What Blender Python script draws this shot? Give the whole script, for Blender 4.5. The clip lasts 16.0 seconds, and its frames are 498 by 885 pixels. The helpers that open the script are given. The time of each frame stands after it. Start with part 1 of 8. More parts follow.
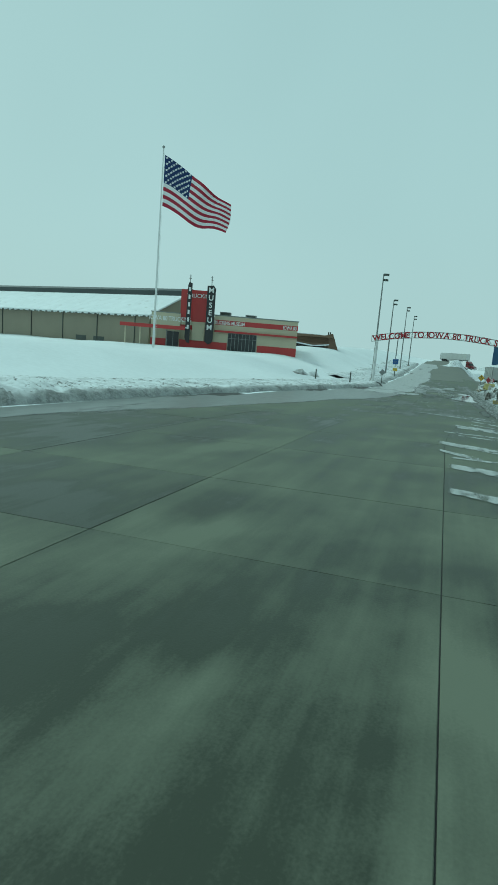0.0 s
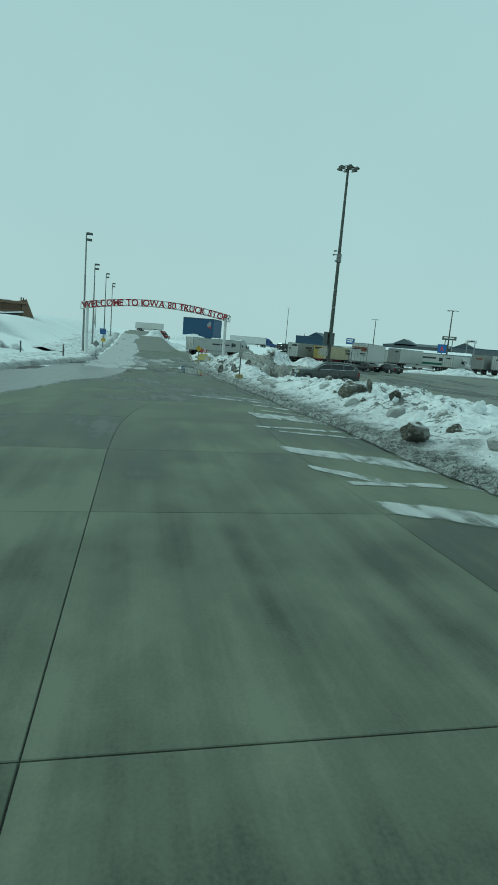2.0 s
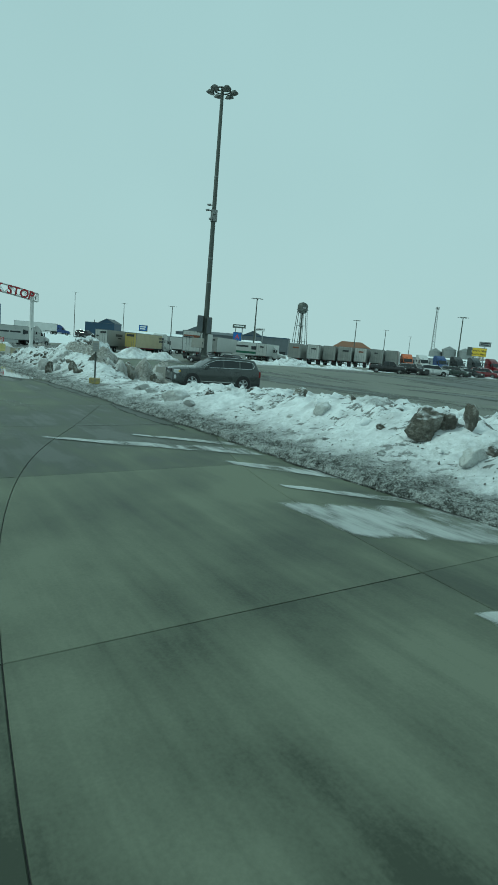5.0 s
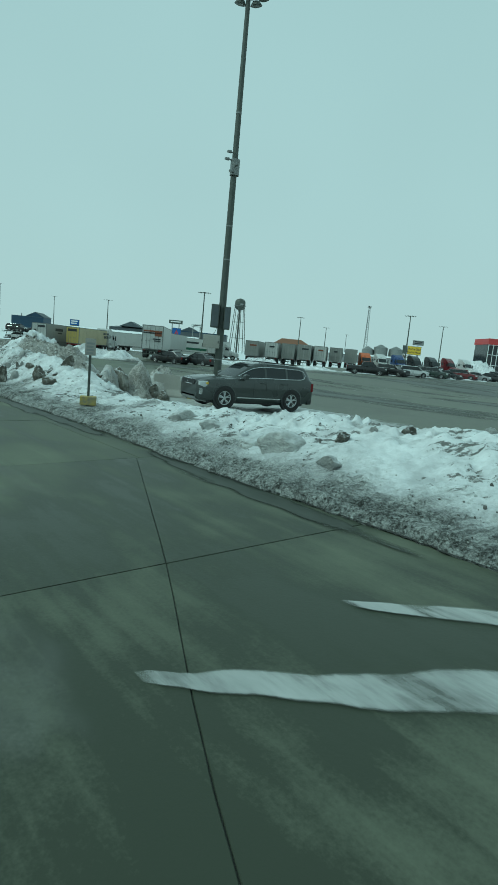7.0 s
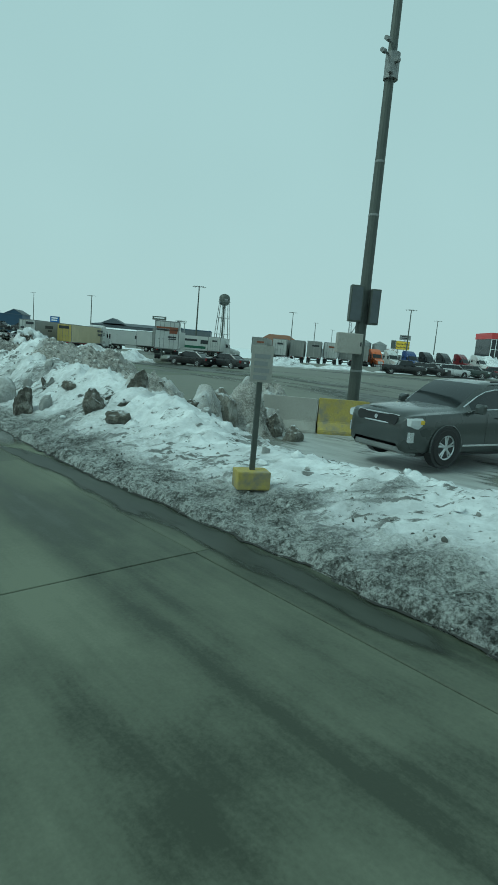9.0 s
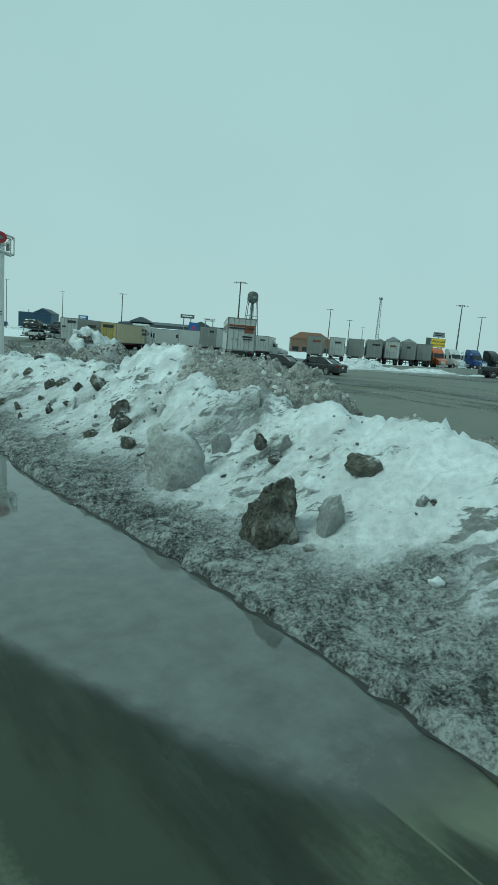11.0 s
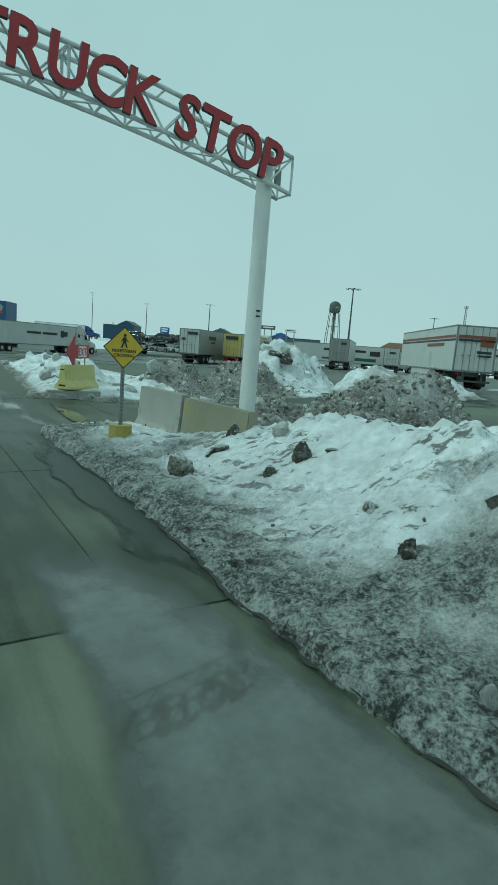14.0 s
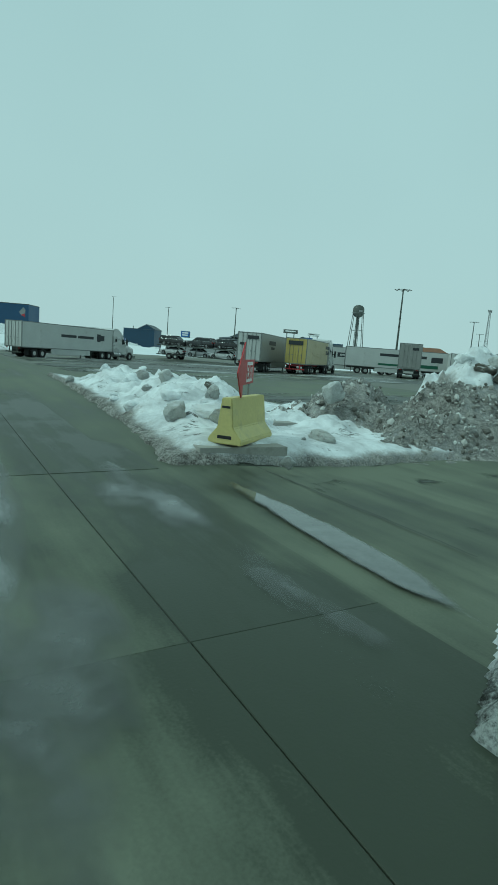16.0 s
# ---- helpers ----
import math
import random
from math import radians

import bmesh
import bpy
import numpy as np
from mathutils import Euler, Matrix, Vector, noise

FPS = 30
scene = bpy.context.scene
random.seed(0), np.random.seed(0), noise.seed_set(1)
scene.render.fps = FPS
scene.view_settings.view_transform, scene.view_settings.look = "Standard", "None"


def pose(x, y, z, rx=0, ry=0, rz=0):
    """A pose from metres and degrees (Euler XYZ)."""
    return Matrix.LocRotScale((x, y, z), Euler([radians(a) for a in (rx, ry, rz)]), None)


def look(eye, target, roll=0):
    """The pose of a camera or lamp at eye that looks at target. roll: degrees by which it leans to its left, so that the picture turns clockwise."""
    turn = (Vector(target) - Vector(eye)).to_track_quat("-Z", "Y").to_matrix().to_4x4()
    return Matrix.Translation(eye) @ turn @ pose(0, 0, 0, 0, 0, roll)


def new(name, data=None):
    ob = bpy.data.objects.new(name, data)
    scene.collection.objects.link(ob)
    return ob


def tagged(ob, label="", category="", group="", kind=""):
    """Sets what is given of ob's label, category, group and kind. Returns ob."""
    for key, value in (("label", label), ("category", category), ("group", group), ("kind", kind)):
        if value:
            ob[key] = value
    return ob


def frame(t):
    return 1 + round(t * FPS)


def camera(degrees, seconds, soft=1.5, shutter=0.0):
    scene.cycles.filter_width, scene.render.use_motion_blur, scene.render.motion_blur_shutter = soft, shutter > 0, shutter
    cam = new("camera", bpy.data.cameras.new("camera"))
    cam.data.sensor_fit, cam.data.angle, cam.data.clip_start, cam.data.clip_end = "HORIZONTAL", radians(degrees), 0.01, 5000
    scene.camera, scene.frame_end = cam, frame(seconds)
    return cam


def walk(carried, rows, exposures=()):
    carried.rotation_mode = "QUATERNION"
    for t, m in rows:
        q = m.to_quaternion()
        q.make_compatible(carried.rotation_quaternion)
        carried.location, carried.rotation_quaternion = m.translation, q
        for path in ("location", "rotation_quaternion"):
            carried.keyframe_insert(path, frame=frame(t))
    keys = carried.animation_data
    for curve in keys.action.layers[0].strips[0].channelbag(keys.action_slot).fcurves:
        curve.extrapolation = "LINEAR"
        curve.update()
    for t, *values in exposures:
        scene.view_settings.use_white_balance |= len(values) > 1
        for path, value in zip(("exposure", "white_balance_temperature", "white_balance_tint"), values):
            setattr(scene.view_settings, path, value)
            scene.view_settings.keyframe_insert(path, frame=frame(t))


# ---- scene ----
cam = camera(47.253, 16.0, 0.75)
# seconds, eye (m), yaw, pitch, roll (degrees)
PATH = [
    (0.0, -0.000, -0.000, 1.856, 55.478, -9.300, 4.721),
    (0.5, -1.508, 0.303, 1.824, 47.536, -9.399, 5.260),
    (1.0, -2.989, 0.836, 1.762, 39.556, -10.195, 4.545),
    (1.5, -4.405, 1.722, 1.745, 31.792, -9.481, 5.473),
    (2.0, -5.745, 2.831, 1.734, 25.338, -9.788, 4.823),
    (2.5, -7.040, 4.043, 1.692, 20.074, -9.728, 4.854),
    (3.0, -8.325, 5.389, 1.661, 15.771, -9.466, 5.072),
    (3.5, -9.609, 6.870, 1.628, 12.265, -9.297, 4.854),
    (4.0, -10.896, 8.433, 1.603, 9.494, -8.914, 5.127),
    (4.5, -12.133, 10.043, 1.553, 6.863, -9.286, 4.918),
    (5.0, -13.320, 11.717, 1.521, 4.554, -9.286, 4.918),
    (5.5, -14.466, 13.463, 1.489, 2.619, -9.286, 4.918),
    (6.0, -15.583, 15.286, 1.458, 0.997, -9.286, 4.918),
    (6.5, -16.680, 17.188, 1.419, -0.486, -8.710, 5.490),
    (7.0, -17.763, 19.172, 1.375, -2.128, -9.042, 5.398),
    (7.5, -18.801, 21.208, 1.360, -3.383, -9.322, 4.944),
    (8.0, -19.828, 23.249, 1.337, -4.256, -9.152, 4.901),
    (8.5, -20.871, 25.225, 1.305, -4.266, -9.286, 4.918),
    (9.0, -21.919, 27.165, 1.274, -3.991, -9.286, 4.918),
    (9.5, -22.976, 29.091, 1.244, -3.744, -9.286, 4.918),
    (10.0, -24.053, 31.019, 1.213, -3.539, -9.286, 4.918),
    (10.5, -25.171, 32.957, 1.189, -3.067, -9.820, 4.611),
    (11.0, -26.377, 34.903, 1.154, -1.639, -9.681, 4.655),
    (11.5, -27.653, 36.879, 1.121, -0.214, -9.611, 4.961),
    (12.0, -28.989, 38.872, 1.083, 1.172, -9.573, 5.083),
    (12.5, -30.354, 40.870, 1.030, 2.565, -9.129, 4.995),
    (13.0, -31.814, 42.906, 1.001, 3.956, -8.903, 4.745),
    (13.5, -33.318, 44.938, 0.965, 4.869, -8.866, 4.891),
    (14.0, -34.831, 46.944, 0.911, 5.572, -9.180, 4.510),
    (14.5, -36.356, 48.930, 0.862, 6.199, -9.101, 4.653),
    (15.0, -37.868, 50.865, 0.817, 6.817, -8.821, 4.837),
    (15.5, -39.320, 52.796, 0.805, 6.958, -8.742, 4.943),
    (16.0, -40.743, 54.711, 0.772, 7.181, -8.915, 4.604),
]
walk(cam, [(t, pose(x, y, z, 90 + pitch, 0, yaw) @ pose(0, 0, 0, 0, 0, roll)) for t, x, y, z, yaw, pitch, roll in PATH],
     exposures=[(0.0, 0.0, 5350, -28), (16.0, 0.0, 5350, -28)])
# ---- end of path ----

# ---- plan axes: u runs along the road, v to its right ----
DU, DV = Vector((-0.603, 0.798)), Vector((0.798, 0.603))


def xy(u, v):
    return DU.x * u + DV.x * v, DU.y * u + DV.y * v


def uv_of(x, y):
    return DU.x * x + DU.y * y, DV.x * x + DV.y * y


def ss(a, b, t):
    k = max(0.0, min(1.0, (t - a) / (b - a)))
    return k * k * (3 - 2 * k)


def table(rows, t):
    for (a, p), (b, q) in zip(rows, rows[1:]):
        if t <= b:
            k = max(0.0, (t - a) / (b - a))
            return p + (q - p) * k
    return rows[-1][1]


LEFT = [(-80, -14), (-5, -13), (13, -12.1), (24, -11.8), (31, -10.7), (37, -10.4), (48, -8.9), (66, -6.8), (75, -7.4), (160, -7.4)]


RISE = [(60, 0.0), (75, 0.2), (90, 0.6), (110, 1.3), (140, 2.8), (170, 4.5), (200, 6.0), (215, 6.3), (260, 7.3), (300, 8.2), (330, 8.2), (400, 0.0)]
RISE_LOT = [(75, 0.0), (90, 0.06), (115, 0.42), (150, 0.5), (170, 1.0), (195, 2.3), (215, 3.0), (262, 4.5), (310, 5.0), (390, 0.0)]


def climb(u, v):
    """How far the road beyond the arch, and the lot beside it, climb towards the crest."""
    if u < 60:
        return 0.0
    k = ss(3, 7.5, v)
    return (table(RISE, u) * (1 - k) + table(RISE_LOT, u) * k) * (1 - ss(45, 85, v)) * (1 - ss(60, 160, -v))


def plane(x, y):
    x, y = max(-160, min(90, x)), max(-90, min(260, y))
    return 0.022 * x - 0.0037 * y


def ground(x, y):
    """Height of the bare ground, road and lot."""
    u, v = uv_of(x, y)
    z = plane(x, y)
    far = ss(150, 240, math.hypot(x + 30, y - 60))
    z += climb(u, v)
    z += 0.38 * ss(8, 14, v) * ss(46, 62, u) * (1 - ss(95, 118, u)) * (1 - far)
    z += 0.2 * ss(3.75, 4.5, v) * ss(75.9, 76.5, u) * (1 - ss(90, 100, u)) * (1 - ss(8, 14, v))
    d = table(LEFT, u) - v
    if d > 0:
        z += (0.1 * ss(0, 0.6, d) + (2.0 + 0.75 * ss(45, 70, u)) * ss(1.5, 16, d) * ss(-60, 20, u) + 1.3 * ss(2, 14, d) * ss(82, 98, u) * (1 - ss(130, 190, u))) * (1 - 0.5 * far)
    return z


# ---- sky and light: a bright, even overcast ----
world = bpy.data.worlds.new("overcast_sky")
scene.world = world
world.use_nodes = True
wn, wl = world.node_tree.nodes, world.node_tree.links
wn.clear()
w_out = wn.new("ShaderNodeOutputWorld")
w_bg = wn.new("ShaderNodeBackground")
w_sky = wn.new("ShaderNodeTexSky")
w_sky.sky_type, w_sky.sun_disc = "NISHITA", False
w_sky.sun_elevation, w_sky.sun_rotation = radians(48), radians(250)
w_sky.dust_density, w_sky.air_density = 6.0, 1.0
w_bg2 = wn.new("ShaderNodeBackground")
w_add = wn.new("ShaderNodeAddShader")
w_tc = wn.new("ShaderNodeTexCoord")
w_sep = wn.new("ShaderNodeSeparateXYZ")
w_ramp = wn.new("ShaderNodeValToRGB")
w_ramp.color_ramp.elements[0].position, w_ramp.color_ramp.elements[0].color = 0.0, (0.60, 0.625, 0.64, 1)
w_ramp.color_ramp.elements[1].position, w_ramp.color_ramp.elements[1].color = 0.7, (0.495, 0.55, 0.572, 1)
w_noise = wn.new("ShaderNodeTexNoise")
w_noise.inputs["Scale"].default_value = 1.6
w_noise.inputs["Detail"].default_value = 3.0
w_mix = wn.new("ShaderNodeMix")
w_mix.data_type, w_mix.blend_type = "RGBA", "MULTIPLY"
w_mix.inputs["Factor"].default_value = 0.16
wl.new(w_tc.outputs["Generated"], w_sep.inputs[0])
wl.new(w_tc.outputs["Generated"], w_noise.inputs["Vector"])
wl.new(w_sep.outputs["Z"], w_ramp.inputs["Fac"])
wl.new(w_ramp.outputs["Color"], w_mix.inputs["A"])
wl.new(w_noise.outputs["Fac"], w_mix.inputs["B"])
wl.new(w_mix.outputs["Result"], w_bg2.inputs["Color"])
wl.new(w_sky.outputs["Color"], w_bg.inputs["Color"])
w_bg.inputs["Strength"].default_value = 0.006
w_bg2.inputs["Strength"].default_value = 1.0
wl.new(w_bg.outputs[0], w_add.inputs[0])
wl.new(w_bg2.outputs[0], w_add.inputs[1])
wl.new(w_add.outputs[0], w_out.inputs["Surface"])
sun_data = bpy.data.lights.new("sun", "SUN")
sun_data.energy, sun_data.angle, sun_data.color = 1.0, radians(18), (1.0, 0.97, 0.92)
sun = new("sun", sun_data)
sun.matrix_world = look((0, 0, 60), (50, 18, 0))


# ---- materials ----
def mat(name, base, rough=0.6, metal=0.0, vary=0.15, scale=3.0, fine=40.0, bump=0.1, bump_scale=None, dirt=None, dirt_amount=0.0,
        dirt_scale=1.5, spread=0.0, coat=0.0, coords="Object", rough_vary=0.1, bump_distance=0.01):
    """A two-scale noise material: broad patches, fine grain, bump, optional dirt with its own colour, and change from piece to piece."""
    m = bpy.data.materials.new(name)
    m.use_nodes = True
    n, l = m.node_tree.nodes, m.node_tree.links
    b = n["Principled BSDF"]
    tc = n.new("ShaderNodeTexCoord")
    n1, n2 = n.new("ShaderNodeTexNoise"), n.new("ShaderNodeTexNoise")
    n1.inputs["Scale"].default_value, n1.inputs["Detail"].default_value = scale, 4.0
    n2.inputs["Scale"].default_value, n2.inputs["Detail"].default_value = fine, 3.0
    for k in (n1, n2):
        l.new(tc.outputs[coords], k.inputs["Vector"])
    add = n.new("ShaderNodeMath")
    add.operation = "MULTIPLY_ADD"
    add.inputs[1].default_value, add.inputs[2].default_value = 0.45, 0.0
    l.new(n2.outputs["Fac"], add.inputs[0])
    tot = n.new("ShaderNodeMath")
    tot.operation = "MULTIPLY_ADD"
    tot.inputs[1].default_value = 0.75
    l.new(n1.outputs["Fac"], tot.inputs[0])
    l.new(add.outputs[0], tot.inputs[2])
    last = tot.outputs[0]
    if spread:
        oi = n.new("ShaderNodeObjectInfo")
        sp = n.new("ShaderNodeMath")
        sp.operation = "MULTIPLY_ADD"
        sp.inputs[1].default_value = spread
        l.new(oi.outputs["Random"], sp.inputs[0])
        l.new(last, sp.inputs[2])
        off = n.new("ShaderNodeMath")
        off.operation = "SUBTRACT"
        off.inputs[1].default_value = spread * 0.5
        l.new(sp.outputs[0], off.inputs[0])
        last = off.outputs[0]
    ramp = n.new("ShaderNodeValToRGB")
    lo = [max(0.0, c * (1 - vary)) for c in base]
    hi = [min(1.0, c * (1 + vary)) for c in base]
    ramp.color_ramp.elements[0].position, ramp.color_ramp.elements[0].color = 0.35, (*lo, 1)
    ramp.color_ramp.elements[1].position, ramp.color_ramp.elements[1].color = 0.8, (*hi, 1)
    l.new(last, ramp.inputs["Fac"])
    colour = ramp.outputs["Color"]
    if dirt:
        n3 = n.new("ShaderNodeTexNoise")
        n3.inputs["Scale"].default_value, n3.inputs["Detail"].default_value, n3.inputs["Roughness"].default_value = dirt_scale, 8.0, 0.65
        l.new(tc.outputs[coords], n3.inputs["Vector"])
        r3 = n.new("ShaderNodeValToRGB")
        r3.color_ramp.elements[0].position = 0.62 - 0.3 * dirt_amount
        r3.color_ramp.elements[1].position = 0.80 - 0.3 * dirt_amount
        l.new(n3.outputs["Fac"], r3.inputs["Fac"])
        mx = n.new("ShaderNodeMix")
        mx.data_type = "RGBA"
        mx.inputs["B"].default_value = (*dirt, 1)
        l.new(r3.outputs["Color"], mx.inputs["Factor"])
        l.new(colour, mx.inputs["A"])
        colour = mx.outputs["Result"]
    l.new(colour, b.inputs["Base Color"])
    rr = n.new("ShaderNodeMapRange")
    rr.inputs["To Min"].default_value, rr.inputs["To Max"].default_value = max(0.02, rough - rough_vary), min(1.0, rough + rough_vary)
    l.new(n1.outputs["Fac"], rr.inputs["Value"])
    l.new(rr.outputs["Result"], b.inputs["Roughness"])
    b.inputs["Metallic"].default_value = metal
    b.inputs["Coat Weight"].default_value = coat
    b.inputs["Coat Roughness"].default_value = 0.08
    if bump:
        bp = n.new("ShaderNodeBump")
        bp.inputs["Strength"].default_value, bp.inputs["Distance"].default_value = bump, bump_distance
        if bump_scale:
            n4 = n.new("ShaderNodeTexNoise")
            n4.inputs["Scale"].default_value, n4.inputs["Detail"].default_value = bump_scale, 5.0
            l.new(tc.outputs[coords], n4.inputs["Vector"])
            l.new(n4.outputs["Fac"], bp.inputs["Height"])
        else:
            l.new(n2.outputs["Fac"], bp.inputs["Height"])
        l.new(bp.outputs[0], b.inputs["Normal"])
    return m


SNOW = mat("snow", (0.78, 0.805, 0.82), 0.75, vary=0.07, scale=0.6, fine=14, bump=0.5, bump_scale=5.0, bump_distance=0.08, dirt=(0.50, 0.50, 0.48), dirt_amount=0.12, dirt_scale=0.8)
ICE = mat("clouded_ice", (0.40, 0.41, 0.395), 0.45, vary=0.3, scale=1.5, fine=12, bump=0.8, bump_scale=6.0, bump_distance=0.06, dirt=(0.25, 0.245, 0.225), dirt_amount=0.35, dirt_scale=2.0, spread=0.5)
GRIT = mat("frozen_gravel_ice", (0.135, 0.128, 0.105), 0.75, vary=0.55, scale=1.6, fine=14, bump=1.0, bump_scale=5.0, bump_distance=0.14, dirt=(0.40, 0.395, 0.365), dirt_amount=0.42, dirt_scale=1.7, spread=0.35)


def snow_mix(name, soil_dark, soil_light, soil_bump=1.0, clean=(0.80, 0.825, 0.84), flecks=0.88):
    """Snow that turns into soiled slush where the mesh's "soil" value says so, broken up by noise."""
    m = bpy.data.materials.new(name)
    m.use_nodes = True
    n, l = m.node_tree.nodes, m.node_tree.links
    b = n["Principled BSDF"]
    tc = n.new("ShaderNodeTexCoord")
    at = n.new("ShaderNodeAttribute")
    at.attribute_name = "soil"
    def noise_at(scale, detail, rough=0.55):
        k = n.new("ShaderNodeTexNoise")
        k.inputs["Scale"].default_value, k.inputs["Detail"].default_value, k.inputs["Roughness"].default_value = scale, detail, rough
        l.new(tc.outputs["Object"], k.inputs["Vector"])
        return k.outputs["Fac"]
    def math_node(op, a, b2=None, c=None):
        k = n.new("ShaderNodeMath")
        k.operation = op
        for i, x in enumerate((a, b2, c)):
            if x is None:
                continue
            if isinstance(x, (int, float)):
                k.inputs[i].default_value = x
            else:
                l.new(x, k.inputs[i])
        return k.outputs[0]
    broad, grain, fine, speck = noise_at(1.3, 5), noise_at(11.0, 6, 0.7), noise_at(34.0, 5, 0.75), noise_at(2.6, 6, 0.7)
    t = math_node("MULTIPLY_ADD", broad, 0.9, at.outputs["Fac"])
    t = math_node("MULTIPLY_ADD", grain, 1.1, t)
    fac = n.new("ShaderNodeMapRange")
    fac.interpolation_type = "SMOOTHSTEP"
    fac.inputs["From Min"].default_value, fac.inputs["From Max"].default_value = 1.18, 1.92
    l.new(t, fac.inputs["Value"])
    snow = n.new("ShaderNodeValToRGB")
    snow.color_ramp.elements[0].position, snow.color_ramp.elements[0].color = 0.36, (*[0.62 * c for c in clean], 1)
    snow.color_ramp.elements[1].position, snow.color_ramp.elements[1].color = 0.60, (*clean, 1)
    l.new(math_node("MULTIPLY_ADD", broad, 0.5, math_node("MULTIPLY", speck, 0.5)), snow.inputs["Fac"])
    soil = n.new("ShaderNodeValToRGB")
    soil.color_ramp.elements[0].position, soil.color_ramp.elements[0].color = 0.46, (*soil_dark, 1)
    soil.color_ramp.elements[1].position, soil.color_ramp.elements[1].color = 0.59, (*soil_light, 1)
    l.new(math_node("MULTIPLY_ADD", fine, 0.42, math_node("MULTIPLY_ADD", grain, 0.34, math_node("MULTIPLY", speck, 0.28))), soil.inputs["Fac"])
    mx = n.new("ShaderNodeMix")
    mx.data_type = "RGBA"
    l.new(fac.outputs["Result"], mx.inputs["Factor"])
    l.new(snow.outputs["Color"], mx.inputs["A"])
    l.new(soil.outputs["Color"], mx.inputs["B"])
    stretch = n.new("ShaderNodeMapping")
    stretch.inputs["Rotation"].default_value = (0.3, 0.2, 0.5)
    stretch.inputs["Scale"].default_value = (1.0, 2.3, 1.6)
    l.new(tc.outputs["Object"], stretch.inputs["Vector"])
    fleck = n.new("ShaderNodeTexNoise")
    fleck.inputs["Scale"].default_value, fleck.inputs["Detail"].default_value, fleck.inputs["Roughness"].default_value = 3.2, 9.0, 0.68
    l.new(stretch.outputs[0], fleck.inputs["Vector"])
    bare = n.new("ShaderNodeMapRange")
    bare.interpolation_type = "SMOOTHSTEP"
    bare.inputs["From Min"].default_value, bare.inputs["From Max"].default_value = flecks, flecks + 0.07
    bare.inputs["To Max"].default_value = 0.88
    l.new(math_node("MULTIPLY_ADD", noise_at(0.75, 3), 0.55, fleck.outputs["Fac"]), bare.inputs["Value"])
    mx2 = n.new("ShaderNodeMix")
    mx2.data_type = "RGBA"
    mx2.inputs["B"].default_value = (0.062, 0.062, 0.052, 1)
    l.new(math_node("MULTIPLY", bare.outputs["Result"], math_node("MULTIPLY_ADD", fac.outputs["Result"], -0.85, 1.0)), mx2.inputs["Factor"])
    l.new(mx.outputs["Result"], mx2.inputs["A"])
    l.new(mx2.outputs["Result"], b.inputs["Base Color"])
    b.inputs["Roughness"].default_value = 0.7
    h = math_node("MULTIPLY_ADD", bare.outputs["Result"], -0.5, math_node("MULTIPLY_ADD", grain, 0.8, math_node("MULTIPLY", fine, 0.18)))
    bp = n.new("ShaderNodeBump")
    bp.inputs["Distance"].default_value = 0.10
    l.new(math_node("MULTIPLY_ADD", fac.outputs["Result"], 0.75 * soil_bump, 0.25), bp.inputs["Strength"])
    l.new(h, bp.inputs["Height"])
    l.new(bp.outputs[0], b.inputs["Normal"])
    return m


